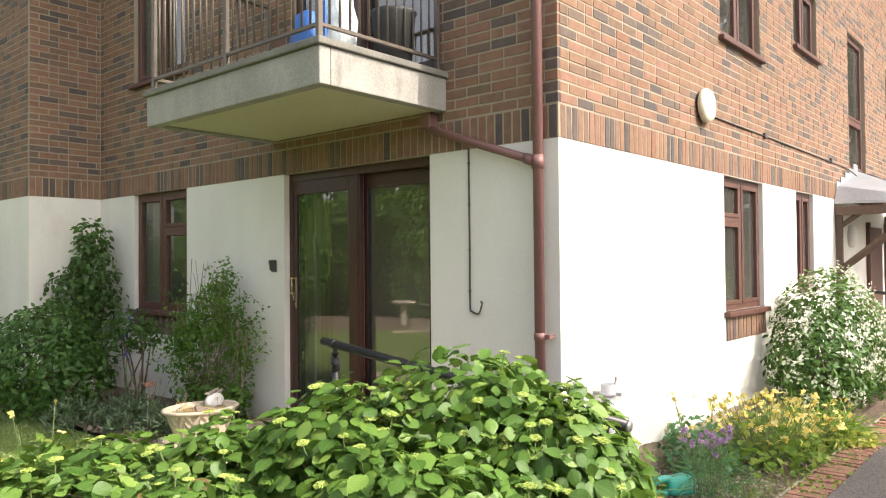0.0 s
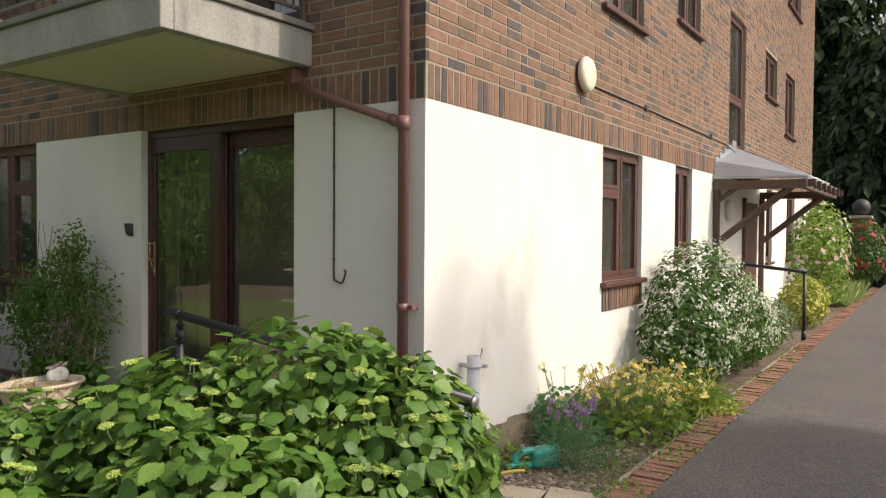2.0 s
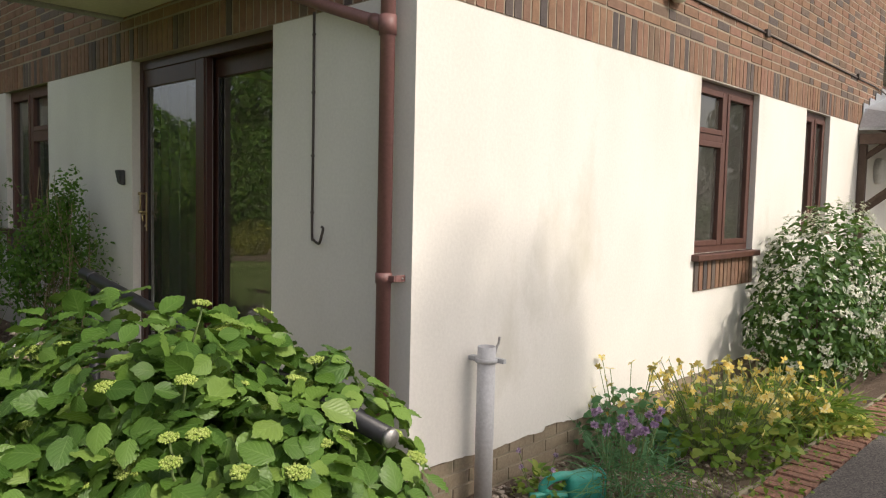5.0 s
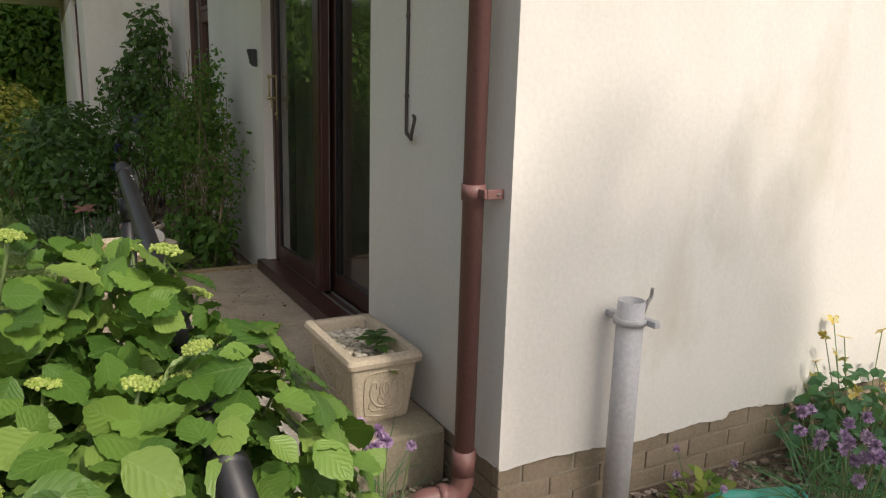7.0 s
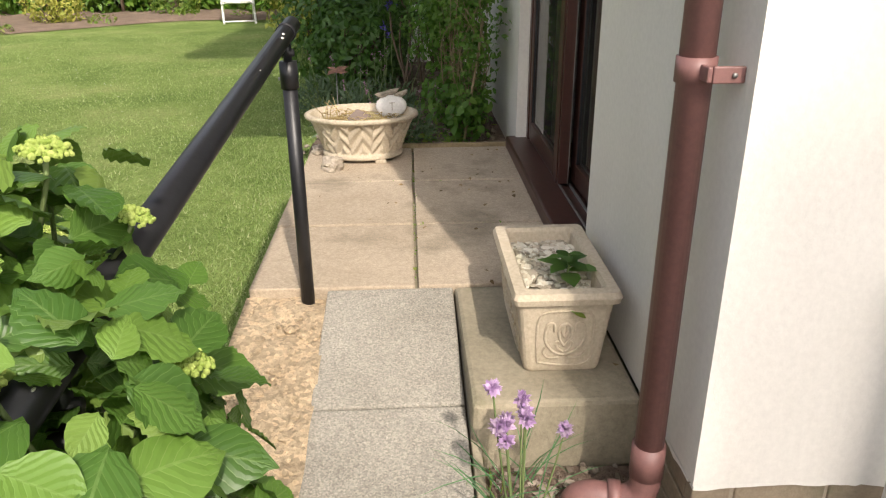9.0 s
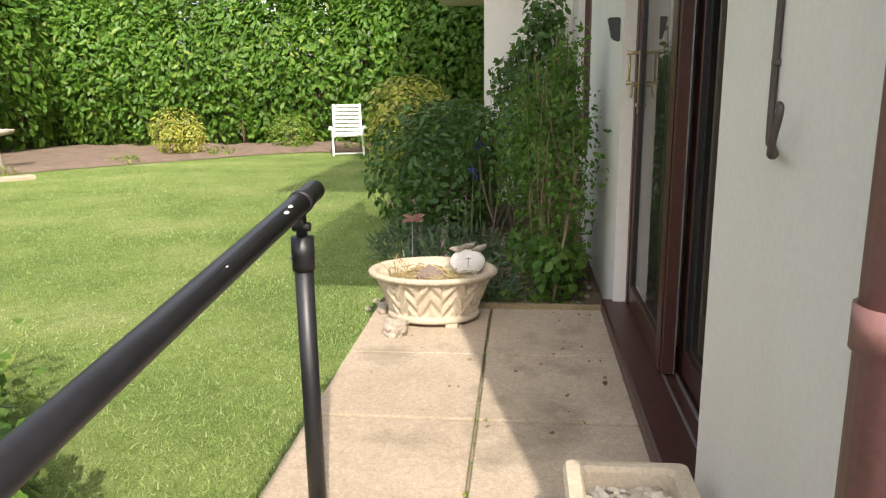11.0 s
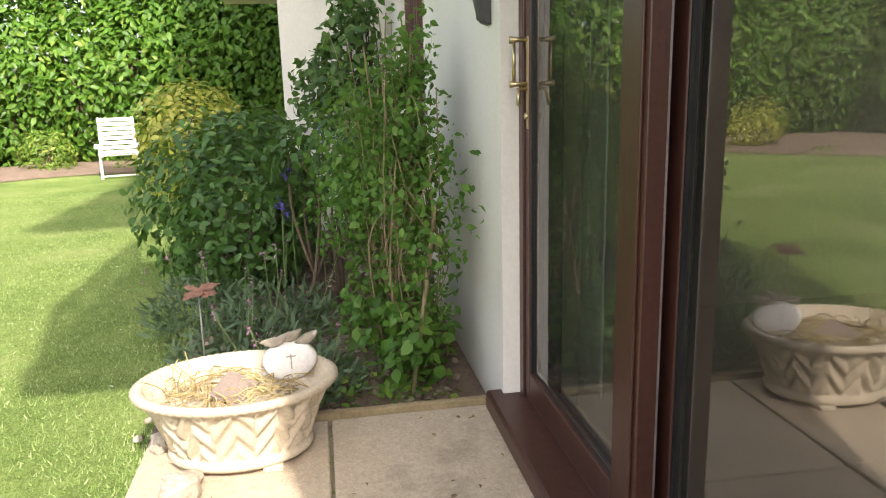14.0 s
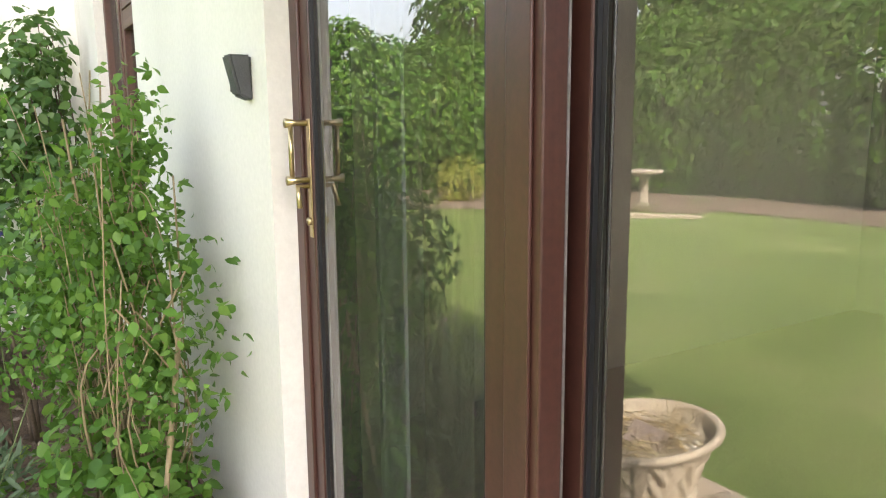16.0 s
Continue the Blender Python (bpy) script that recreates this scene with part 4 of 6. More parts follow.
# ---- pipes and fittings on the walls ----
dp = thing("downpipe", "brown plastic downpipe on the wall corner", "downpipe", (-0.118, -0.068, 0))
R = 0.035
tube("pipe", [(0, 0, 0.13), (0, 0, TOP)], R, M_PIPE, dp, 20)
for z in (0.12, 2.22):
    tube("collar", [(0, 0, z), (0, 0, z + 0.09)], R + 0.006, M_PIPE, dp, 20)
for z in (1.08, 3.6, 5.6):
    cb = tube("clip_band", [(0, 0, z), (0, 0, z + 0.05)], R + 0.005, M_PIPE, dp, 20)
    box("clip_arm", (0.030, -0.006, z + 0.010), (0.078, 0.004, z + 0.040), M_PIPE, cb, 0.003)
    box("clip_foot", (0.068, 0.005, z + 0.009), (0.078, 0.067, z + 0.041), M_PIPE, cb, 0.003)
    tube("screw", [(0.079, 0.045, z + 0.025), (0.083, 0.045, z + 0.025)], 0.005, M_STEEL, cb, 8)
tube("branch_pipe", [(-0.01, 0.0, 2.27), (-0.45, 0.0, 2.42), (-0.97, 0.0, 2.605)], 0.030, M_PIPE, dp, 16)
tube("branch_socket", [(-0.03, 0.0, 2.275), (-0.10, 0.0, 2.30)], 0.037, M_PIPE, dp, 16)
box("outlet_box", (-1.045, -0.03, 2.61), (-0.945, 0.07, 2.728), M_PIPE, dp, 0.01)
tube("shoe", smooth_line([(0, 0, 0.15), (0.0, -0.005, 0.07), (-0.01, -0.05, 0.035), (-0.03, -0.12, 0.035), (-0.04, -0.16, 0.01), (-0.04, -0.165, -0.06)], 5), R + 0.003, M_PIPE, dp, 18)
for p, q in (((-0.012, -0.055, 0.037), (-0.018, -0.085, 0.037)), ((-0.0395, -0.163, -0.005), (-0.04, -0.165, -0.045))):
    tube("shoe_collar", [p, q], R + 0.010, M_PIPE, dp, 18)

cab = thing("wall_cable", "thin brown cable clipped down the wall with a hooked end", "cable", (-0.762, -0.006, 1.235))
tube("cable", smooth_line([(0, 0, 1.20), (0, 0, 0.9), (0.002, 0, 0.5), (0.002, -0.002, 0.06), (0.02, -0.004, 0.012), (0.06, -0.008, -0.004), (0.105, -0.03, 0.0), (0.125, -0.034, 0.03), (0.135, -0.03, 0.075), (0.12, -0.028, 0.085)], 4), 0.007, M_CABLE, cab, 8)
for z in (0.15, 0.45, 0.78, 1.08):
    box("cable_clip", (-0.011, -0.006, z), (0.011, 0.006, z + 0.012), M_CABLE, cab, 0.002)

wl = thing("wall_light", "charcoal wedge-shaped wall light beside the patio door", "wall light", (-3.112, 0, 1.522))
bm = bmesh.new()
vs = [bm.verts.new(v) for v in ((-0.038, 0, 0), (0.038, 0, 0), (0.038, 0, 0.15), (-0.038, 0, 0.15), (-0.038, -0.04, 0.018), (0.038, -0.04, 0.018), (0.038, -0.066, 0.15), (-0.038, -0.066, 0.15))]
for q in ((0, 1, 2, 3), (4, 5, 6, 7), (0, 1, 5, 4), (3, 2, 6, 7), (0, 4, 7, 3), (1, 2, 6, 5)):
    bm.faces.new([vs[i] for i in q])
bmesh.ops.bevel(bm, geom=bm.edges[:], offset=0.007, segments=2, affect="EDGES")
part("casing", bm, M_DARKPL, wl)
wl.scale = (0.78, 0.9, 0.76)
# dark strip on the left side, colour standing for the shaded hollow there
box("dark_hollow", (-0.0405, -0.045, 0.03), (-0.036, -0.014, 0.125), M_CABLE, wl, 0.003)

bl = thing("bulkhead_light", "round cream bulkhead light on the brick wall", "wall light", (0.0, 2.42, 3.0))
tube("backplate", [(0.0, 0, 0), (0.03, 0, 0)], 0.13, M_DARKPL, bl, 28)
tube("cover", [(0.03, 0, 0), (0.065, 0, 0), (0.085, 0, 0), (0.09, 0, 0)], [0.155, 0.155, 0.14, 0.10], M_LAMP, bl, 32)
cc = thing("conduit", "thin dark conduit running along the brick wall", "conduit", (0.012, 2.55, 2.94))
tube("conduit_run", [(0, 0, 0), (0, 1.5, 0.0), (0, 3.4, -0.01), (0, 5.0, -0.02)], 0.009, M_CABLE, cc, 8)
for y in (1.55, 4.3):
    box("junction_box", (-0.01, y, -0.03), (0.02, y + 0.07, 0.03), M_CABLE, cc, 0.003)
tube("conduit_drop", smooth_line([(0, 5.0, -0.02), (0.02, 5.3, -0.05), (0.10, 5.6, -0.16)], 4), 0.008, M_CABLE, cc, 8)

gp = thing("grey_pipe", "short grey plastic pipe standing against the wall with a clip", "pipe", (0.105, 0.43, -0.03))
lathe("pipe", [(0.0, 0.0), (0.046, 0.0), (0.046, 0.78), (0.042, 0.78), (0.041, 0.60), (0.0, 0.60)], M_GREYPIPE, gp, 1, 1, 24)
lathe("ring", [(0.047, 0.70), (0.056, 0.70), (0.057, 0.72), (0.047, 0.72)], M_GREYPIPE, gp, 1, 1, 24)
box("clip_arm", (-0.105, -0.02, 0.698), (-0.04, 0.02, 0.722), M_GREYPIPE, gp, 0.004)
box("clip_ear", (0.03, 0.03, 0.698), (0.085, 0.055, 0.722), M_GREYPIPE, gp, 0.004)
tube("tap_key", smooth_line([(0.025, 0.03, 0.73), (0.03, 0.045, 0.78), (0.03, 0.055, 0.79), (0.035, 0.055, 0.825)], 3), 0.006, M_STEEL, gp, 8)
tube("wire", smooth_line([(0.0, -0.03, 0.76), (0.02, 0.0, 0.755), (0.035, 0.03, 0.74)], 3), 0.003, M_STEEL, gp, 6)

# ---- porch over the entrance ----
po = thing("porch_canopy", "lean-to entrance canopy with brown timber braces and a lead roof", "canopy", (0, 7.1, 0), kind="structure")
PX, PL = 1.15, 3.3
from_data("lead_roof", [(0.012, 0.10, 2.62), (0.012, 1.35, 2.93), (0.012, PL, 2.93), (PX + 0.08, PL + 0.05, 2.36), (PX + 0.08, -0.05, 2.36), (0.012, -0.05, 2.40),
                        (0.012, 0.10, 2.585), (0.012, 1.35, 2.89), (0.012, PL, 2.89), (PX + 0.08, PL + 0.05, 2.325), (PX + 0.08, -0.05, 2.325), (0.012, -0.05, 2.36)],
          [(0, 1, 4), (1, 2, 3, 4), (0, 4, 5), (6, 10, 7), (7, 10, 9, 8), (6, 11, 10), (5, 4, 10, 11), (4, 3, 9, 10), (3, 2, 8, 9)], M_LEAD, po, "grey lead sheet roof")
for k in (0.33, 0.66):
    tube("lead_roll", [(0.02, 1.35 + (PL - 1.35) * k, 2.94), (PX + 0.07, PL * k + 0.1, 2.372)], 0.018, M_LEAD, po, 8)
for k in range(5):
    y = 0.05 + k * 0.25
    box("flashing_step", (0.010, y, 2.52 + k * 0.075), (0.02, y + 0.27, 2.68 + k * 0.085), M_LEAD, po, 0.002, "stepped lead flashing")
box("side_beam", (0.014, -0.04, 2.20), (PX, 0.04, 2.32), M_BEAM, po, 0.006)
box("side_beam", (0.014, PL - 0.08, 2.20), (PX, PL, 2.32), M_BEAM, po, 0.006)
box("front_beam", (PX, -0.08, 2.19), (PX + 0.07, PL + 0.03, 2.322), M_BEAM, po, 0.006)
for k in range(7):
    y = 0.0 + k * (PL - 0.06) / 6
    box("rafter_end", (PX + 0.072, y, 2.22), (PX + 0.17, y + 0.06, 2.32), M_BEAM, po, 0.004)
for y in (0.0, PL - 0.06):
    box("wall_post", (0.004, y, 0.0), (0.085, y + 0.08, 2.20), M_BEAM, po, 0.005)
    v, f = tube_data([(0.06, y + 0.04, 1.45), (PX - 0.12, y + 0.04, 2.24)], 0.05, 4)
    from_data("brace", v, f, M_BEAM, po)
    v, f = tube_data([(0.06, y + 0.04, 2.05), (0.35, y + 0.04, 2.26)], 0.035, 4)
    from_data("small_brace", v, f, M_BEAM, po)
pl2 = thing("bulkhead_light", "round white bulkhead light beside the entrance", "wall light", (0.0, 7.95, 1.93))
tube("cover", [(0.0, 0, 0), (0.05, 0, 0), (0.08, 0, 0)], [0.16, 0.16, 0.12], M_WHITE, pl2, 24)
en = thing("door_3", "brown timber entrance door in the end wall", "door", kind="structure")
box("door_leaf", (0.004, 9.05, 0.05), (0.05, 9.95, 2.1), M_WOODW, en, 0.006)
box("door_frame", (0.004, 8.98, 0.05), (0.06, 9.05, 2.17), M_WOODW, en, 0.006)


# ---- ground ----
def sheet(name, x0, x1, y0, y1, zf, material, label, category, step=0.25, sub=None):
    nx, ny = max(1, round((x1 - x0) / step)), max(1, round((y1 - y0) / step))
    V = [(x0 + (x1 - x0) * i / nx, y0 + (y1 - y0) * j / ny, 0) for j in range(ny + 1) for i in range(nx + 1)]
    V = [(x, y, zf(x, y)) for x, y, _ in V]
    F = [(j * (nx + 1) + i, j * (nx + 1) + i + 1, (j + 1) * (nx + 1) + i + 1, (j + 1) * (nx + 1) + i) for j in range(ny) for i in range(nx)]
    ob = from_data(name, V, F, material, None, label, True, kind="structure")
    ob["category"] = category
    return ob


def lawn_z(x, y):
    return 0.115 - 0.019 * max(0.0, -x - 2.5) + 0.008 * math.sin(x * 1.3 + y) + 0.006 * math.sin(y * 2.1)


def lawn_edge(y):
    """West edge of the lawn."""
    return min(-9.2, -14.05 + 0.17 * (y + 3.4) ** 2 + 0.08 * math.sin(y * 1.7))


tagged(box("ground", (-900, -900, -0.6), (900, 900, -0.22), M_GROUND, None, 0), "open ground reaching the horizon", "ground", kind="structure")
sheet("lawn", -16.3, -0.35, -13.5, -1.24, lawn_z, M_LAWN, "mown green lawn with paler dry patches", "lawn", 0.3)
sheet("ground_bed", -0.34, 1.06, -1.1, 22, lambda x, y: -0.03 - 0.045 * min(1, max(0, y + 0.2)) * (1 if x < 0.9 else 0.3) + 0.012 * math.sin(x * 9) * math.sin(y * 8), M_SOIL, "bare brown soil of the garden beds", "soil", 0.2)
sheet("ground_bed_south", -0.34, 1.2, -3.9, -1.05, lambda x, y: 0.035 + 0.012 * math.sin(x * 9) * math.sin(y * 8), M_SOIL, "soil of the hydrangea bed", "soil", 0.15)
sheet("ground_bed_wall", -6.72, -3.10, -1.26, -0.002, lambda x, y: 0.125 + 0.015 * math.sin(x * 11) * math.sin(y * 9) - 0.02 * max(0, -y - 1.1), M_SOIL, "brown soil of the bed against the house", "soil", 0.12)
sheet("lawn_verge", -0.346, 1.27, -14, -3.88, lambda x, y: 0.06 + 0.006 * math.sin(y * 2.1), M_LAWN, "strip of mown grass beside the drive", "lawn", 0.4)
sheet("road", 1.275, 7.5, -14, 60, lambda x, y: 0.0, M_TARMAC, "worn dark grey tarmac drive", "drive", 2.0)
sheet("road_apron", 0.02, 1.272, -1.04, -0.52, lambda x, y: -0.004, M_TARMAC, "tarmac strip leading to the ramp", "drive", 0.4)
sheet("ground_sand", -1.12, 0.02, -1.24, -0.93, lambda x, y: 0.135 - 0.1 * max(0.0, x + 1.0) + 0.012 * math.sin(x * 22 + y * 9) * math.sin(y * 25), M_SAND, "patch of dry pale sand beside the ramp", "sand", 0.04)

# bed along the far edge of the lawn
V, F, n = [], [], 44
for i in range(n + 1):
    y = -13.4 + i * (11.2 / n)
    xe = lawn_edge(y)
    for x in (xe, xe - 0.3, xe - 1.2, -19):
        V.append((x, y, lawn_z(x, y) + (0.012 if x == xe else 0.06 + 0.03 * math.sin(x * 9 + y * 7))))
F = [(i * 4 + k, i * 4 + k + 1, i * 4 + k + 5, i * 4 + k + 4) for i in range(n) for k in range(3)]
M_BEDFAR = surface("far_bed_soil", (0.15, 0.105, 0.075), (0.26, 0.19, 0.14), 4, 40, 1.0, 0, 0.9, 0.03)
tagged(from_data("ground_bed_west", V, F, M_BEDFAR, None, "dry reddish soil bed under the hedge", True, kind="structure"), category="soil")
V = []
for i in range(n + 1):
    x = -15.5 + i * (16.5 / n)
    ye = -9.2 + 0.25 * math.sin(x * 0.9) - 0.02 * (x + 8)
    for y in (ye, ye - 0.3, ye - 1.2, -14):
        V.append((x, y, lawn_z(x, y) + (0.012 if y == ye else 0.06)))
tagged(from_data("ground_bed_far", V, F, M_BEDFAR, None, "dry soil bed along the garden's far side", True, kind="structure"), category="soil")

# ---- patio, ramp and edging ----
pt = thing("patio", "pale buff paving slabs in front of the patio door", "patio", (0, 0, 0), kind="structure")
gs = random.Random(11)
XS, YS = [-1.112, -1.752, -2.392, -3.06], [-1.235, -0.618, -0.008]
for i in range(3):
    for j in range(2):
        box("slab", (XS[i + 1] + 0.006, YS[j] + 0.006, 0.112), (XS[i] - 0.006, YS[j + 1] - 0.006, 0.175 + gs.uniform(-0.003, 0.003)), M_SLAB, pt, 0.006)
box("patio_bed", (-3.055, -1.215, -0.03), (-1.125, -0.004, 0.152), M_BLOCK, pt, 0.01)
box("step_block", (-1.108, -0.478, -0.06), (-0.36, -0.008, 0.172), M_BLOCK, pt, 0.015, "mossy concrete block beside the ramp")
box("bed_board", (-3.095, -1.0, 0.10), (-3.064, -0.01, 0.195), M_TWIG, pt, 0.004, "weathered timber edging board")
rp = thing("ramp", "two rough aggregate slabs laid as a ramp to the patio", "ramp", (-1.11, -0.715, 0.165), kind="structure")
for a, b in ((0.0, 0.612), (0.62, 1.22)):
    box("slab", (a, -0.228, -0.065), (b, 0.228, 0.004), M_AGG, rp, 0.008, m=pose(0, 0, 0, 0, 8.6, 0))
box("ramp_side", (0.0, 0.235, -0.09), (1.16, 0.262, -0.004), M_BLOCK, rp, 0.004, m=pose(0, 0, 0, 0, 8.6, 0))

ed = thing("brick_edging", "row of worn red bricks edging the drive", "edging", (0, 0, 0), kind="structure")
meshes = []
for k in range(4):
    bm = bmesh.new()
    add_box(bm, (-0.108, -0.031, -0.06), (0.108, 0.031, 0.022), 0.006)
    for v in bm.verts:
        v.co += Vector((gs.uniform(-1, 1), gs.uniform(-1, 1), gs.uniform(-1, 1))) * 0.0015
    me = bpy.data.meshes.new("brick")
    bmesh.ops.recalc_face_normals(bm, faces=bm.faces[:])
    bm.to_mesh(me)
    bm.free()
    me.materials.append(M_EDGE)
    meshes.append(me)
y = -0.42
k = 0
while y < 21.4:
    ob = new("brick", meshes[k % 4])
    ob.parent = ed
    ob.matrix_basis = pose(1.162 + gs.uniform(-0.008, 0.008), y, gs.uniform(-0.022, -0.006), gs.uniform(-2.5, 2.5), gs.uniform(-2, 2), gs.uniform(-3, 3))
    y += 0.0735
    k += 1
kb = thing("kerb_strip", "narrow worn concrete strip beside the brick edging", "kerb", (0, 0, 0), kind="structure")
for i in range(9):
    box("kerb_piece", (1.016, -0.3 + i * 0.92, -0.1), (1.044, 0.60 + i * 0.92, 0.004 + 0.008 * math.sin(i * 2.3)), M_BLOCK, kb, 0.008)
for nm, x, y, sx, sy, rz in (("stone_slab", 0.60, 0.20, 0.16, 0.10, 14), ("stone_slab", 0.86, 0.30, 0.15, 0.13, 8)):
    s = thing(nm, "flat pale stone piece lying in the bed", "stone", (x, y, -0.045), group="flat stones", rz=rz)
    box("stone", (-sx, -sy, -0.02), (sx, sy, 0.035), M_SLAB, s, 0.012)

# gravel and clods on the bed by the wall
g = rnd(21)
n = 4200
p = np.stack([g.uniform(-0.34, 1.0, n), g.uniform(-0.46, 2.4, n), np.zeros(n)], axis=1)
p[:, 2] = -0.024 - 0.045 * np.clip(p[:, 1] + 0.2, 0, 1)
p = p[~((p[:, 0] < 0.02) & (p[:, 1] > -0.01))]
gv = pebble_field("gravel", p, 0.008 + 0.016 * g.random(len(p)) ** 2, M_GRAVEL, None, 22, "loose brown gravel and clods by the wall")
gv["category"] = "gravel"
n = 260
p = np.stack([g.uniform(-1.05, -0.1, n), g.uniform(-1.22, -0.96, n), np.zeros(n)], axis=1)
p[:, 2] = 0.135 - 0.1 * np.maximum(0, p[:, 0] + 1.0)
sd = pebble_field("sand_lumps", p, 0.006 + 0.016 * g.random(n) ** 2, M_SAND, None, 23, "lumps of dry sand and mortar")
sd["category"] = "rubble"
n = 700
p = np.stack([g.uniform(-6.6, -3.12, n), g.uniform(-1.3, -0.04, n), np.full(n, 0.135)], axis=1)
so = pebble_field("soil_clods", p, 0.008 + 0.022 * g.random(n) ** 2, M_GRAVEL, None, 24, "clods of earth in the bed")
so["category"] = "soil"

# grass blades of the lawn, longer along the patio's edge
n = 150000
x = -0.4 - 11.0 * g.random(n) ** 1.7
y = -1.25 - 7.0 * g.random(n) ** 1.8
p = np.stack([x, y, np.array([lawn_z(a, b) for a, b in zip(x, y)]) - 0.004], axis=1)
leaves("grass", p, g.normal(size=(n, 3)) + np.array([0.4, 0, 0.2]), np.array([0, 0, 1.0]) + 0.55 * g.normal(size=(n, 3)), 0.012 + 0.020 * g.random(n), LF_BLADE, M_GRASS, None, "short mown grass blades", "stuff", 2.4)["category"] = "grass"
n = 160
x, y = -0.6 - 8 * g.random(n), -1.4 - 5 * g.random(n)
p = np.stack([x, y, np.array([lawn_z(a, b) for a, b in zip(x, y)]) + 0.02], axis=1)
rosette("lawn_daisies", p, np.tile([0, 0, 1.0], (n, 1)), 5, 0.012, P_WHITE, None, 31, label="tiny white clover flowers in the lawn")["category"] = "flowers"


# ---- handrail by the ramp ----
hr = thing("handrail", "black painted tubular handrail with scuffed paint", "handrail", (-1.0, -1.008, 0.10))
A, B = Vector((-0.205, 0.0, 0.988)), Vector((2.02, -0.052, 0.742))
tube("rail", [A, A.lerp(B, 0.5), B], 0.0275, M_BLACK, hr, 20)
ax = (B - A).normalized()
tube("rail_sleeve", [A + ax * 0.10, A + ax * 0.13], 0.031, M_BLACK, hr, 20)
tube("end_cap", [B, B + ax * 0.012], [0.028, 0.024], M_STEEL, hr, 20, "grey plastic end cap")
tube("end_collar", [B - ax * 0.17, B - ax * 0.14], 0.034, M_BLACK, hr, 20)
for s, foot in ((0.06, 0.0), (1.72, -0.12)):
    c = A + ax * (0.065 + s)
    po_ = tube("post", [(c.x, c.y, foot), (c.x, c.y, c.z - 0.13)], 0.024, M_BLACK, hr, 18)
    tube("post_socket", [(c.x, c.y, c.z - 0.17), (c.x, c.y, c.z - 0.085)], 0.029, M_BLACK, po_, 18)
    tube("swivel", [(c.x, c.y, c.z - 0.09), (c.x, c.y, c.z - 0.02)], 0.014, M_BLACK, po_, 12)
    tube("swivel_pin", [(c.x - 0.0, c.y - 0.022, c.z - 0.06), (c.x, c.y + 0.022, c.z - 0.06)], 0.012, M_BLACK, po_, 10)
    tube("grub_screw", [(c.x, c.y - 0.034, c.z - 0.14), (c.x, c.y - 0.026, c.z - 0.14)], 0.006, M_STEEL, po_, 8)

# ---- trough planter ----
tr = thing("trough_planter", "cream cast-stone trough planter with a moulded floral panel", "planter", (-0.748, -0.203, 0.174))
bm = bmesh.new()
prof = [(0.23, 0.108, 0.0), (0.235, 0.112, 0.012), (0.258, 0.135, 0.225), (0.272, 0.150, 0.232), (0.276, 0.154, 0.250), (0.268, 0.147, 0.266), (0.238, 0.116, 0.268), (0.230, 0.108, 0.255), (0.222, 0.102, 0.205), (0.0, 0.0, 0.205)]


def rounded(a, b, r=0.02):
    out = []
    for sx, sy, st in ((1, 1, 0), (-1, 1, 90), (-1, -1, 180), (1, -1, 270)):
        for k in range(4):
            t = radians(st + 30 * k)
            out.append(((a - r) * sx + r * math.cos(t), (b - r) * sy + r * math.sin(t)))
    return out


rings = []
for a, b, z in prof:
    if a == 0:
        continue
    rings.append([bm.verts.new((x, y, z)) for x, y in rounded(a, b)])
for r0, r1 in zip(rings, rings[1:]):
    for k in range(16):
        bm.faces.new((r0[k], r0[(k + 1) % 16], r1[(k + 1) % 16], r1[k]))
bm.faces.new(rings[0][::-1])
bm.faces.new(rings[-1])
part("trough", bm, M_STONECR, tr, smooth=False)


def relief(pts, r, face):
    """A raised moulding on the end face (0) or on the long face (1)."""
    out = []
    for u, v in pts:
        k = v / 0.225
        if face == 0:
            out.append((0.235 + 0.023 * k + 0.001, u, v))
        else:
            out.append((u, -(0.112 + 0.023 * k + 0.001), v))
    return (smooth_line(out, 5), r)


sw = []
for face, wdt in ((0, 0.075), (1, 0.17)):
    sw.append(relief([(-wdt, 0.035), (-wdt * 1.08, 0.12), (-wdt * 0.95, 0.195), (0, 0.207), (wdt * 0.95, 0.195), (wdt * 1.08, 0.12), (wdt, 0.035), (0, 0.022), (-wdt, 0.035)], 0.0038, face))
    for s in (-1, 1):
        sw.append(relief([(0.0, 0.06), (s * wdt * 0.4, 0.07), (s * wdt * 0.75, 0.11), (s * wdt * 0.7, 0.16), (s * wdt * 0.45, 0.165), (s * wdt * 0.4, 0.14)], 0.0045, face))
        sw.append(relief([(s * wdt * 0.15, 0.05), (s * wdt * 0.6, 0.05), (s * wdt * 0.8, 0.07), (s * wdt * 0.7, 0.085)], 0.004, face))
        sw.append(relief([(0, 0.09), (s * wdt * 0.2, 0.115), (s * wdt * 0.22, 0.15), (0, 0.165), (s * -wdt * 0.1, 0.14), (0, 0.12)], 0.0045, face))
        sw.append(relief([(s * wdt * 0.05, 0.07), (s * wdt * 0.28, 0.085), (s * wdt * 0.3, 0.105), (s * wdt * 0.1, 0.10)], 0.004, face))
tubes("moulded_panel", sw, M_STONECR, tr, 6)
n = 420
p = np.stack([g.uniform(-0.215, 0.215, n), g.uniform(-0.098, 0.098, n), 0.214 + 0.012 * g.random(n)], axis=1)
pebble_field("pebble_fill", p, 0.009 + 0.011 * g.random(n), M_PEBBLE, tr, 41, "pale pebbles filling the trough")
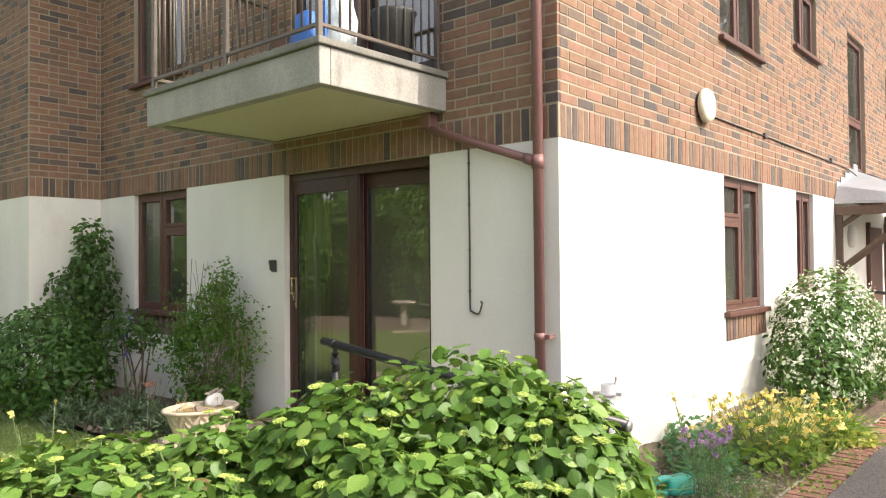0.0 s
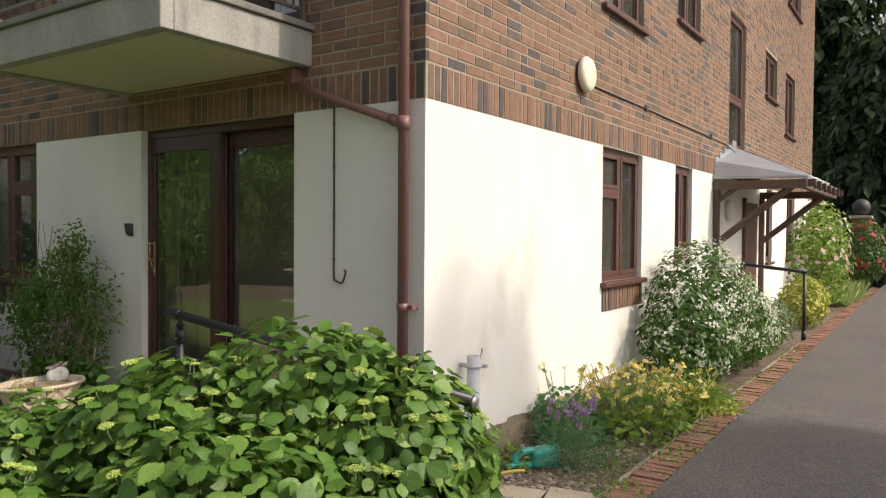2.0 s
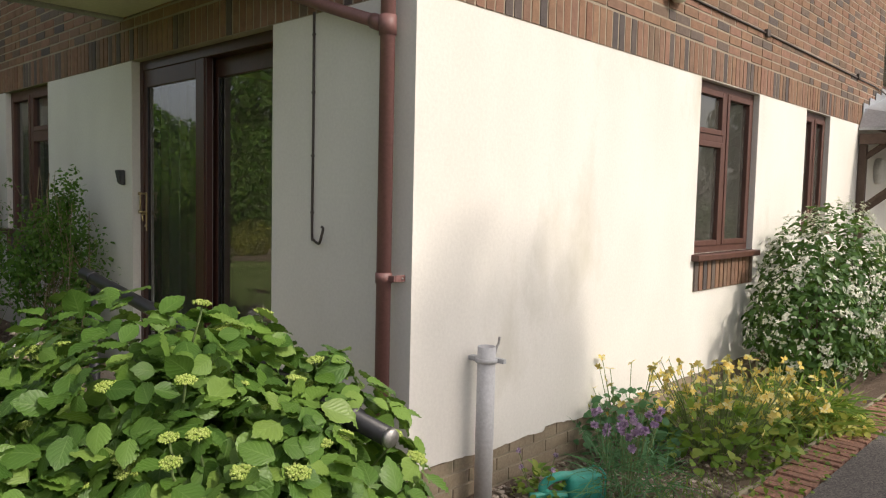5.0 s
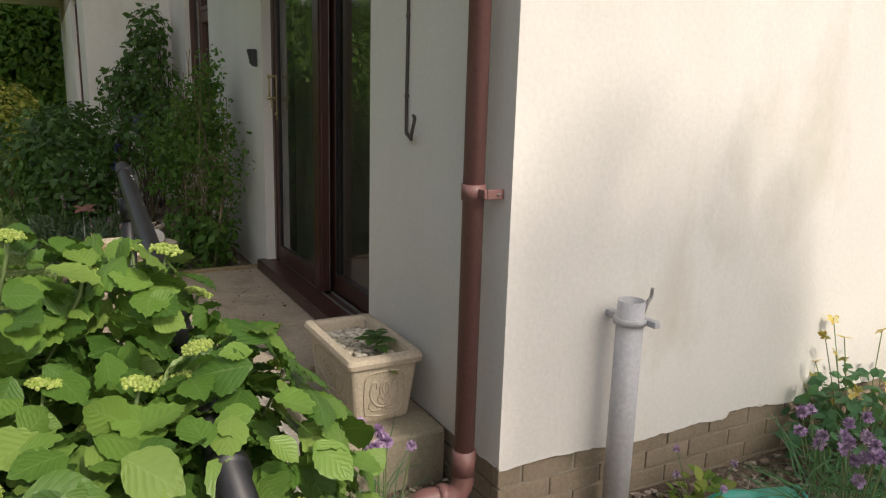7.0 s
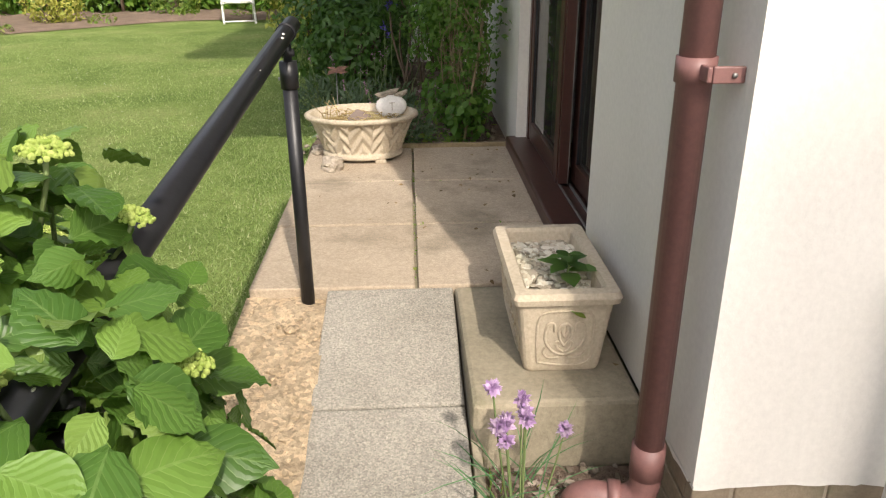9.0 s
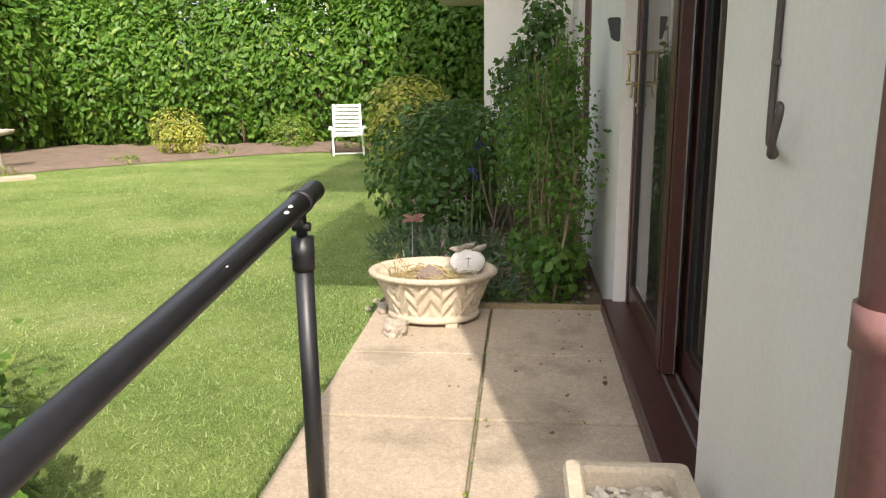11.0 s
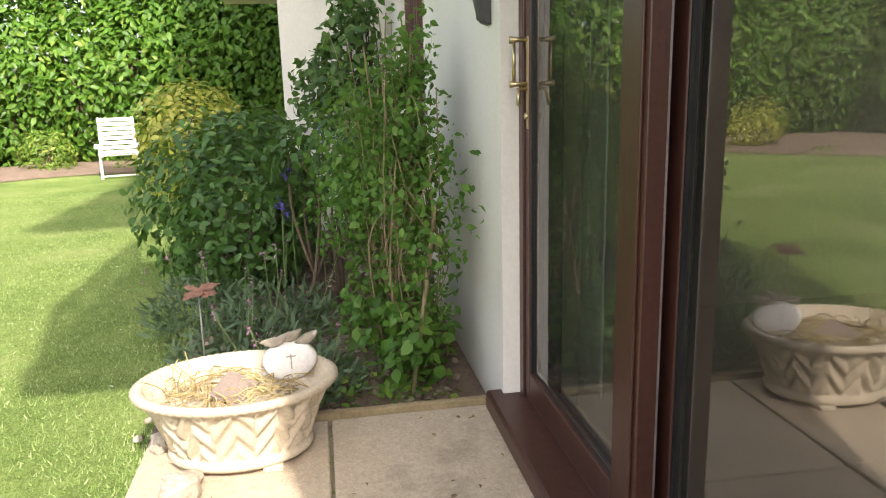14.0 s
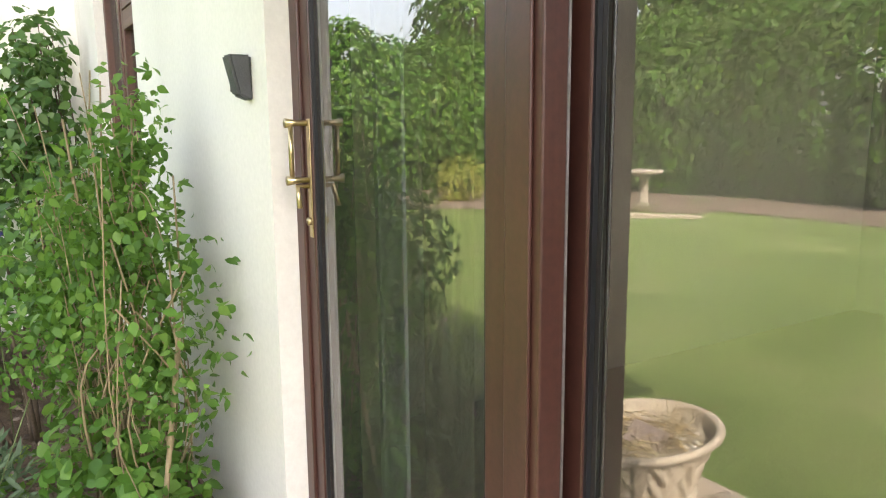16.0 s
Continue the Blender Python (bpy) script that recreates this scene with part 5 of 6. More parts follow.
sp = thing("seedling", "young green plant growing in the trough", "plant", (-0.655, -0.175, 0.385))
tube("stem", [(0, 0, -0.01), (0.003, 0.004, 0.05), (0.0, 0.006, 0.10)], 0.004, M_STEM, sp, 6)
k = 11
ang = np.linspace(0, 2 * math.pi * 2.2, k)
tip = np.stack([np.cos(ang), np.sin(ang), np.linspace(0.1, 0.9, k)], axis=1)
leaves("leaf_tuft", np.stack([0 * ang, 0 * ang, np.linspace(0.04, 0.10, k)], axis=1), np.stack([-0.3 * np.cos(ang), -0.3 * np.sin(ang), np.ones(k)], axis=1), tip, np.linspace(0.11, 0.05, k), LF_LANCE, L_LAUREL, sp, aspect=1.5)
p = np.tile([[0.11, -0.035, 0.0]], (12, 1)) + 0.02 * g.normal(size=(12, 3)) * [1, 1, 0.3]
leaves("low_leaves", p, g.normal(size=(12, 3)) * 0.4 + [0, 0, 1], g.normal(size=(12, 3)) + [0, 0, 0.3], np.full(12, 0.045), LF_BROAD, L_LIGHT, sp, aspect=1.5)

# ---- oval basket-weave urn ----
URN = (-2.885, -0.905, 0.176)
ur = thing("stone_urn", "oval cream cast-stone bowl with a basket-weave pattern and rope rim", "planter", URN)
RX, RY = 0.93, 1.22


def weave(a, r, z):
    if 0.055 < z < 0.235:
        s = math.sin(26 * a + 75 * z) if math.sin(13 * a) > 0 else math.sin(26 * a - 75 * z)
        return 0.0095 * math.copysign(abs(s) ** 0.7, s)
    return 0.0


ur.scale = (1.04, 1.04, 0.95)
prof = [(0.0, 0.012), (0.150, 0.012), (0.178, 0.018), (0.184, 0.032), (0.178, 0.047)] + [(0.170 + 0.055 * (k / 16) ** 1.15, 0.052 + 0.19 * k / 16) for k in range(17)]
lathe("bowl", prof, M_STONECR, ur, RX, RY, 208, wobble=weave)
rim = [(0.226, 0.240), (0.243, 0.244), (0.253, 0.255), (0.253, 0.267), (0.244, 0.276), (0.232, 0.275), (0.226, 0.266), (0.214, 0.220), (0.0, 0.220)]
lathe("rope_rim", rim, M_STONECR, ur, RX, RY, 208, wobble=lambda a, r, z: 0.0045 * math.sin(72 * a + 90 * z) if r > 0.22 else 0)
for k in range(3):
    a = 0.6 + k * 2.1
    box("foot", (-0.04, -0.03, -0.001), (0.04, 0.03, 0.02), M_STONECR, ur, 0.005, m=pose(0.14 * math.cos(a), 0.18 * math.sin(a), 0, 0, 0, 40 * k))
st = thing("dead_grass", "dry yellow grass and straw lying in the urn", "dry plants", (URN[0], URN[1], URN[2] + 0.204))
lines = []
gr = random.Random(8)
for k in range(170):
    a, r = gr.uniform(0, 6.28), 0.17 * math.sqrt(gr.random())
    c = Vector((r * math.cos(a) * RX, r * math.sin(a) * RY, gr.uniform(0.004, 0.03)))
    d = Vector((gr.gauss(0, 1), gr.gauss(0, 1), 0)).normalized() * gr.uniform(0.03, 0.07)
    lines.append(([c - d, c + Vector((gr.gauss(0, .012), gr.gauss(0, .012), gr.uniform(0.004, 0.025))), c + d], 0.0017))
tubes("straw", lines, M_STRAW, st, 4)
lines = []
for k in range(9):
    c = Vector((gr.uniform(-0.05, 0.05), gr.uniform(-0.22, -0.12), 0))
    lines.append((smooth_line([c, c + Vector((gr.gauss(0, .02), gr.gauss(0, .02), 0.06)), c + Vector((gr.gauss(0, .05), gr.gauss(0, .05), gr.uniform(0.08, 0.13)))], 3), 0.0018))
tubes("green_blades", lines, M_STRAW, st, 4)
n = 90
a, r = g.random(n) * 6.28, 0.19 * np.sqrt(g.random(n))
pebble_field("wood_chips", np.stack([r * np.cos(a) * RX, r * np.sin(a) * RY, np.full(n, 0.004)], axis=1), 0.008 + 0.01 * g.random(n), M_PEBBLE, st, 43, "pale chips and gravel")
sl = thing("slate_shard", "brown broken slate lying in the urn", "shard", (URN[0] + 0.02, URN[1] - 0.01, URN[2] + 0.228), rz=70)
box("shard", (-0.05, -0.07, -0.012), (0.06, 0.06, 0.012), M_SLATE, sl, 0.004, m=pose(0, 0, 0, 14, 20, 0))
hs = thing("bird_ornament", "round white stone ornament topped with small carved birds", "ornament", (URN[0] - 0.075, URN[1] + 0.17, URN[2] + 0.212), rz=8)
bm = bmesh.new()
bmesh.ops.create_uvsphere(bm, u_segments=28, v_segments=18, radius=1)
for v in bm.verts:
    x, y, z = v.co
    v.co = Vector((0.038 * math.copysign(abs(x) ** 0.7, x), 0.090 * y * (1 + 0.06 * z), 0.062 + 0.068 * z * (1 - 0.08 * y * y)))
part("stone_disc", bm, M_WHITE, hs, smooth=True)
box("incised_mark", (0.0345, -0.002, 0.045), (0.039, 0.002, 0.095), M_ROCK, hs, 0.001)
box("incised_mark", (0.0345, -0.016, 0.086), (0.0385, 0.016, 0.090), M_ROCK, hs, 0.001)
for yy, rz, tilt in ((-0.052, -60, -14), (0.0, 10, 0), (0.055, 70, 16)):
    bm = bmesh.new()
    bmesh.ops.create_uvsphere(bm, u_segments=14, v_segments=10, radius=1)
    for v in bm.verts:
        x, y, z = v.co
        s = 1 - 0.55 * max(0, -x)
        v.co = Vector((0.046 * x, 0.017 * y * s, 0.018 * z * s + 0.020 * max(0, x) ** 2))
    bmesh.ops.transform(bm, matrix=pose(0.0, yy, 0.143 - abs(yy) * 0.25, tilt, 0, 90 + rz * 0.4), verts=bm.verts[:])
    part("carved_bird", bm, M_ROCK, hs, "weathered carved bird", True)


def rock(name, label, loc, r, seed, material=M_ROCK, squash=(1, 0.75, 0.55)):
    t = thing(name, label, "stone", loc)
    bm = bmesh.new()
    bmesh.ops.create_icosphere(bm, subdivisions=3, radius=1)
    for v in bm.verts:
        d = 1 + 0.35 * noise.noise(v.co * 1.7 + Vector((seed, 0, 0))) + 0.12 * noise.noise(v.co * 5 + Vector((0, seed, 0)))
        v.co = Vector((v.co.x * squash[0], v.co.y * squash[1], max(v.co.z * squash[2], -0.35))) * (r * d)
    part("rock", bm, material, t)
    return t


rock("rock", "rough pale flint stone on the patio beside the urn", (-2.64, -1.06, 0.20), 0.085, 3)
rock("rock", "small rough stone behind the urn", (-2.98, -1.17, 0.19), 0.06, 7)

# ---- watering can ----
jg = thing("watering_can", "teal plastic watering can lying on its side", "watering can", (0.36, 0.84, -0.075), rz=62)
bm = bmesh.new()
add_box(bm, (-0.03, -0.07, 0.0), (0.16, 0.07, 0.15), 0.03)
for v in bm.verts:
    k = (v.co.x + 0.03) / 0.19
    v.co.y *= 0.74 + 0.26 * k
    v.co.z = 0.075 + (v.co.z - 0.075) * (0.80 + 0.22 * k)
part("body", bm, M_TEAL, jg, smooth=True)
tube("grip", smooth_line([(0.0, 0, 0.125), (-0.06, 0, 0.132), (-0.13, 0, 0.115), (-0.165, 0, 0.075), (-0.13, 0, 0.04), (-0.06, 0, 0.028), (0.0, 0, 0.03)], 5), 0.024, M_TEAL, jg, 14)
tube("rim", smooth_line([(0.162, -0.064, 0.015), (0.164, 0.064, 0.015), (0.164, 0.066, 0.14), (0.162, -0.064, 0.14), (0.162, -0.064, 0.015)], 4), 0.006, M_TEAL, jg, 8)
tube("spout", smooth_line([(-0.14, 0.0, 0.05), (-0.19, -0.01, 0.045), (-0.24, -0.01, 0.05)], 4), [0.024, 0.024, 0.022, 0.02, 0.019, 0.018, 0.017, 0.016, 0.016], M_TEAL, jg, 12)
ho = thing("hose_end", "short piece of yellow hose sticking out of the soil", "hose", (0.32, 0.40, -0.05))
tube("hose", smooth_line([(-0.10, -0.12, 0.0), (-0.03, -0.03, 0.03), (0.05, 0.05, 0.055), (0.13, 0.12, 0.06)], 5), 0.011, M_HOSE, ho, 10)

# ---- white reclining garden chair at the far side of the lawn ----
ch = thing("garden_chair", "white slatted resin reclining garden chair on the lawn", "chair", (-13.6, -3.85, lawn_z(-13.6, -3.85) - 0.005), rz=14)
for s in (-1, 1):
    tube("front_leg", [(0.30, s * 0.25, 0.0), (-0.12, s * 0.25, 0.60)], 0.02, M_CHAIRW, ch, 8)
    tube("rear_leg", [(-0.32, s * 0.25, 0.0), (0.22, s * 0.25, 0.58)], 0.02, M_CHAIRW, ch, 8)
    tube("back_post", [(-0.14, s * 0.23, 0.40), (-0.42, s * 0.23, 1.12)], 0.018, M_CHAIRW, ch, 8)
    tube("seat_rail", [(0.30, s * 0.23, 0.44), (-0.16, s * 0.23, 0.38)], 0.018, M_CHAIRW, ch, 8)
    box("armrest", (-0.24, -0.03, -0.012), (0.28, 0.03, 0.012), M_CHAIRW, ch, 0.006, m=pose(0.0, s * 0.285, 0.61, 0, 2, 0))
for k in range(8):
    t = (k + 0.3) / 8
    box("back_slat", (-0.008, -0.225, -0.034), (0.008, 0.225, 0.034), M_CHAIRW, ch, 0.004, m=pose(-0.15 - 0.27 * t, 0, 0.44 + 0.70 * t, 0, -21, 0))
for k in range(5):
    box("seat_slat", (-0.035, -0.225, -0.008), (0.035, 0.225, 0.008), M_CHAIRW, ch, 0.004, m=pose(0.27 - 0.095 * k, 0, 0.452 - 0.012 * k, 0, -7, 0))
tube("foot_bar", [(0.26, -0.25, 0.06), (0.26, 0.25, 0.06)], 0.018, M_CHAIRW, ch, 8)

ch.scale = (1.1, 1.16, 0.86)
# bird table base and stone seen over the lawn
bb = thing("bird_bath", "weathered stone bird bath on the lawn's far side", "bird bath", (-10.3, -8.8, lawn_z(-10.3, -8.8) - 0.01))
lathe("pedestal", [(0, 0), (0.16, 0), (0.15, 0.06), (0.08, 0.12), (0.07, 0.5), (0.1, 0.58), (0.3, 0.62), (0.32, 0.68), (0.28, 0.68), (0, 0.62)], M_ROCK, bb, 1, 1, 24)

sb = thing("stone_slab", "long pale stone slab lying at the lawn's edge", "stone", (-9.1, -8.0, lawn_z(-9.1, -8.0)), group="flat stones", rz=-38)
box("stone", (-0.55, -0.12, -0.02), (0.55, 0.12, 0.05), M_SLAB, sb, 0.015)

# ---- far rail, pillar and bits by the entrance ----
fr = thing("entrance_rail", "black metal handrail by the entrance path", "handrail", (1.04, 8.3, 0.0))
tube("post", [(0, 0, 0), (0, 0, 1.0)], 0.024, M_BLACK, fr, 12)
tube("rail", [(0.03, 0.0, 1.02), (-0.5, 0.15, 1.06), (-0.95, 0.3, 1.10)], 0.026, M_BLACK, fr, 12)
tube("post", [(-0.95, 0.3, 0), (-0.95, 0.3, 1.09)], 0.024, M_BLACK, fr, 12)
tube("foot_sleeve", [(0, 0, 0), (0, 0, 0.14)], 0.035, M_BLACK, fr, 12)
pi = thing("gate_pillar", "brick gate pillar topped with a dark stone ball", "pillar", (0.62, 23.0, -0.02))
box("pillar_core", (-0.24, -0.24, 0), (0.24, 0.24, 2.1), M_MORTAR, pi, 0)
gb = random.Random(3)
for r_ in range(28):
    z = r_ * 0.075
    for s in range(2):
        o = 0.0 if r_ % 2 else -0.115
        box("brick", (-0.25 + s * 0.252, -0.252, z + 0.005), (-0.25 + s * 0.252 + 0.243, -0.2, z + 0.07), M_EDGE, pi, 0)
        box("brick", (0.2, -0.198 + s * 0.225, z + 0.005), (0.252, 0.017 + s * 0.225, z + 0.07), M_EDGE, pi, 0)
box("cap", (-0.31, -0.31, 2.1), (0.31, 0.31, 2.19), M_ROCK, pi, 0.02)
lathe("ball", [(0.0, 2.19), (0.14, 2.19), (0.10, 2.24)] + [(0.26 * math.sin(t), 2.46 - 0.26 * math.cos(t)) for t in np.linspace(0.45, math.pi, 14)], M_DARKPL, pi, 1, 1, 24)

# ---- planting ----
# hydrangea by the handrail
HB = [(0.40, -1.45, 0.56, 0.58, 0.45, 0.62), (0.75, -1.40, 0.49, 0.45, 0.42, 0.54), (0.02, -1.85, 0.48, 0.56, 0.50, 0.54), (0.55, -2.05, 0.40, 0.55, 0.55, 0.48), (-0.55, -2.15, 0.40, 0.55, 0.50, 0.46),
      (0.05, -2.75, 0.35, 0.65, 0.50, 0.42), (-0.7, -2.9, 0.36, 0.55, 0.45, 0.42), (0.70, -1.00, 0.52, 0.34, 0.21, 0.46), (0.40, -1.12, 0.66, 0.30, 0.20, 0.48), (0.94, -1.75, 0.35, 0.23, 0.40, 0.40), (0.87, -1.22, 0.50, 0.28, 0.30, 0.46),
      (-1.05, -2.55, 0.36, 0.50, 0.50, 0.41), (-1.0, -3.3, 0.38, 0.55, 0.42, 0.44), (-0.40, -1.80, 0.41, 0.42, 0.36, 0.45)]
hy = thing("hydrangea_bush", "leafy hydrangea bush with lime-green flower buds by the handrail", "shrub", (0.3, -1.8, 0.03))
off = np.array([0.3, -1.8, 0.03])
HBL = [(b[0] - 0.3, b[1] + 1.8, b[2] - 0.03, *b[3:]) for b in HB]
branches("branchwork", (0, 0.1, 0.0), HBL, 70, 3, 0.008, M_TWIG, hy)
p, d = shell(HBL, 17500, 51, 0.02, 0.42, 0.15)
# no leaves in the handrail's way at its lower end, nor tall ones along its upper part
def low_side(q):
    return ((q[:, 0] < 0.02) & (q[:, 1] > 0.65) & (q[:, 2] > 0.30)) | ((q[:, 0] < -0.08) & (q[:, 1] > 0.30) & (q[:, 2] > 0.84))


ra, rb = np.array([0.30, -1.04, 0.924]) - off, np.array([1.02, -1.06, 0.842]) - off
tt_ = np.clip(((p - ra) @ (rb - ra)) / ((rb - ra) @ (rb - ra)), 0, 1)
gap = np.linalg.norm(p - (ra + tt_[:, None] * (rb - ra)), axis=1)
clear = (gap > np.where(p[:, 0] > 0.60, 0.14, 0.045)) & ~low_side(p)
p, d = p[clear], d[clear]
g1 = rnd(52)
nrm = d * 0.95 + [0, 0, 0.62] + 0.52 * g1.normal(size=p.shape)
tip = d * 0.9 + 0.7 * g1.normal(size=p.shape) - [0, 0, 0.35]
size = 0.052 + 0.054 * g1.random(len(p))
near = np.where((p[:, 1] > 0.15) & (p[:, 0] > -0.25) & (p[:, 2] > 0.25) & (np.arange(len(p)) % 7 == 0))[0][:290]
rest = np.setdiff1d(np.arange(len(p)), near)
third = np.array_split(rest, 3)
for idx, shp in zip(third, (LF_OVATE, LF_OVATE2, LF_OVATE3)):
    leaves("foliage", p[idx], nrm[idx], tip[idx], size[idx], shp, L_HYD, hy, kind="stuff")
protos = []
for shp in (LF_OVATE, LF_OVATE2, LF_OVATE3):
    V0, F0, U0 = shp
    me = bpy.data.meshes.new("leaf")
    me.from_pydata(V0.tolist(), [], F0.tolist())
    me.uv_layers.new(name="UVMap").data.foreach_set("uv", U0[F0.ravel()].astype(np.float32).ravel())
    me.materials.append(L_HYD)
    me.shade_smooth()
    protos.append(me)
X, Y, N = basis(nrm, tip)
for i in near:
    ob = new("leaf", protos[i % 3])
    ob.parent = hy
    s = float(size[i])
    ob.matrix_basis = Matrix([[*(float(q) * s for q in (X[i, r], Y[i, r], N[i, r])), float(p[i, r])] for r in range(3)] + [[0, 0, 0, 1]])
# a few bronzed leaves low on the near side
pb = np.array([[-0.35, -0.75, 0.56]]) + g1.normal(size=(26, 3)) * [0.16, 0.14, 0.05]
leaves("bronzed_leaves", pb, g1.normal(size=(26, 3)) * 0.5 + [0.3, -0.4, 0.8], g1.normal(size=(26, 3)) - [0, 0, 0.3], np.full(26, 0.10), LF_OVATE2, L_HYDRED, hy, "bronze-tinted leaves")
# flower heads
bm = bmesh.new()
gf = random.Random(4)
for k in range(70):
    r = math.sqrt(k / 70) * 0.031
    a = k * 2.399
    bmesh.ops.create_icosphere(bm, subdivisions=1, radius=gf.uniform(0.0032, 0.0055), matrix=Matrix.Translation((r * math.cos(a), r * math.sin(a), 0.014 - 6.5 * r * r + gf.uniform(-0.003, 0.003))))
me_head = bpy.data.meshes.new("flower_head")
bm.to_mesh(me_head)
bm.free()
me_head.materials.append(L_LIME)
fp, fd = flower_spots(HBL, 185, 55, 0.42, 1.0)
ok = (fd[:, 2] > 0.25) & ~low_side(fp)
fp, fd = fp[ok], fd[ok]
stalks = []
for q, w in zip(fp, fd):
    ob = new("flower_head", me_head)
    ob.parent = hy
    v = Vector(w) * 0.5 + Vector((0, 0, 1))
    top = Vector(q) + Vector((0, 0, 0.02))
    ob.matrix_basis = Matrix.Translation(top) @ v.to_track_quat("Z", "Y").to_matrix().to_4x4() @ Matrix.Diagonal((*[gf.uniform(0.65, 1.08)] * 3, 1))
    stalks.append(([top - Vector(w) * 0.12 - Vector((0, 0, 0.08)), top - v.normalized() * 0.03, top], 0.0035))
tubes("stalkwork", stalks, M_STEM, hy, 5)


def shrub(name, label, category, loc, blobs, count, seed, size, shape, material, stems=12, stem_r=0.012, stem_mat=None, group="", **kw):
    t = thing(name, label, category, loc, group)
    if stems:
        branches("branchwork", (0, 0, 0), blobs, stems, seed, stem_r, stem_mat or M_BARK, t)
    bush_leaves("foliage", blobs, count, seed, size, shape, material, t, **kw)
    return t


# bed by the house
gb = rnd(77)
n = 700
wp = np.stack([gb.uniform(-4.5, -3.06, n), gb.uniform(-1.15, -0.12, n), 0.13 + 0.06 * gb.random(n) ** 2], axis=1)
keep = np.sin(wp[:, 0] * 7.3 + 1.1) + np.sin(wp[:, 1] * 9.1) + 0.8 * gb.normal(size=n) > 0.1
wp = wp[keep]
leaves("bed_weeds", wp, 0.6 * gb.normal(size=wp.shape) + [0, 0, 1], gb.normal(size=wp.shape) + [0, 0, 0.3], 0.02 + 0.035 * gb.random(len(wp)), LF_BROAD, L_CLIMB, None, "small green weeds scattered over the bed's soil", "stuff")["category"] = "weeds"
shrub("evergreen_shrub", "rounded dark green evergreen shrub in the bed", "shrub", (-5.35, -1.15, 0.1), [(0, 0, 0.50, 0.62, 0.55, 0.62), (-0.5, 0.1, 0.50, 0.55, 0.5, 0.56), (0.3, 0.12, 0.40, 0.42, 0.40, 0.46)], 5200, 61, (0.05, 0.085), LF_LANCE, L_LAUREL, 20, aspect=1.3)
cl = shrub("climbing_shrub", "tall leafy climbing shrub trained on the wall beside the door", "climber", (-3.89, -0.27, 0.12),
           [(0.02, -0.10, 0.86, 0.34, 0.26, 0.38), (0.32, 0.0, 0.98, 0.36, 0.20, 0.36), (0.22, 0.06, 1.25, 0.22, 0.14, 0.24), (0.46, 0.06, 0.66, 0.28, 0.16, 0.38), (-0.12, -0.16, 0.66, 0.28, 0.22, 0.30)], 5200, 62, (0.020, 0.046), LF_OVAL, L_CLIMB, 30, 0.006, M_TWIG, aspect=1.3, jitter=1.1, hang=0.6, depth=0.95, rough=0.75, f=4.5)
lines, tips_ = [], []
gr = random.Random(12)
for k in range(46):
    x = gr.uniform(-0.3, 0.68)
    line = smooth_line([(x * 0.6 + gr.gauss(0, .05), gr.uniform(-0.1, 0.15), 0), (x + gr.gauss(0, .06), gr.uniform(-0.14, 0.16), 0.5), (x + gr.gauss(0, .10), gr.uniform(-0.2, 0.16), gr.uniform(0.8, 1.55))], 4)
    lines.append((line, gr.uniform(0.0015, 0.0035)))
for k in range(34):
    c = Vector((gr.uniform(-0.3, 0.66), gr.uniform(-0.24, 0.12), gr.uniform(0.55, 1.35)))
    d_ = Vector((gr.gauss(0, 0.16), gr.gauss(-0.05, 0.09), gr.uniform(-0.05, 0.22)))
    line = smooth_line([c, c + d_ * 0.6 + Vector((0, 0, 0.04)), c + d_ - Vector((0, 0, gr.uniform(0, 0.08)))], 4)
    lines.append((line, 0.0014))
    tips_ += [q + Vector((gr.gauss(0, .012), gr.gauss(0, .012), gr.gauss(0, .012))) for q in line[1:] for _ in range(2)]
tubes("cane_tangle", lines, M_TWIG, cl, 5)
tp = np.array(tips_)
gw = rnd(164)
leaves("wisp_foliage", tp, gw.normal(size=tp.shape) + [0, 0, 0.6], gw.normal(size=tp.shape) - [0, 0, 0.3], 0.014 + 0.024 * gw.random(len(tp)), LF_OVAL, L_CLIMB, cl, kind="stuff", aspect=1.3)
tube("bamboo_cane", [(0.60, -0.02, 0), (0.57, 0.10, 0.78)], 0.008, M_TWIG, cl, 8, "pale bamboo cane")
bush_leaves("low_foliage", [(0.1, -0.05, 0.25, 0.55, 0.24, 0.26), (0.5, 0.02, 0.2, 0.2, 0.18, 0.2)], 900, 162, (0.03, 0.07), LF_BROAD, L_CLIMB, cl, aspect=1.2, jitter=0.7, depth=0.8, rough=0.3)
sr = shrub("rose_bush", "tall climbing rose in the corner of the wall", "climber", (-6.3, -0.32, 0.1), [(0, 0, 1.45, 0.34, 0.26, 0.40), (0.1, 0.05, 1.0, 0.38, 0.24, 0.35), (-0.05, -0.2, 1.2, 0.30, 0.24, 0.35), (-0.1, 0.05, 1.80, 0.20, 0.18, 0.25)], 1700, 63, (0.05, 0.09), LF_BROAD, L_ROSE, 22, 0.010, M_BARK, depth=0.6, rough=0.3, jitter=0.7)
shrub("golden_shrub", "golden variegated shrub beside the wing", "shrub", (-7.9, -1.75, 0.05), [(0, 0, 0.85, 0.62, 0.5, 0.50), (-0.4, -0.1, 0.6, 0.5, 0.5, 0.5)], 2600, 64, (0.05, 0.08), LF_BROAD, L_YEL, 12)
ros = thing("rose_bush", "small bare-stemmed rose bush in the bed", "shrub", (-4.62, -0.62, 0.12))
branches("branchwork", (0, 0, 0), [(0, 0, 0.75, 0.3, 0.3, 0.25)], 7, 5, 0.013, M_BARK, ros)
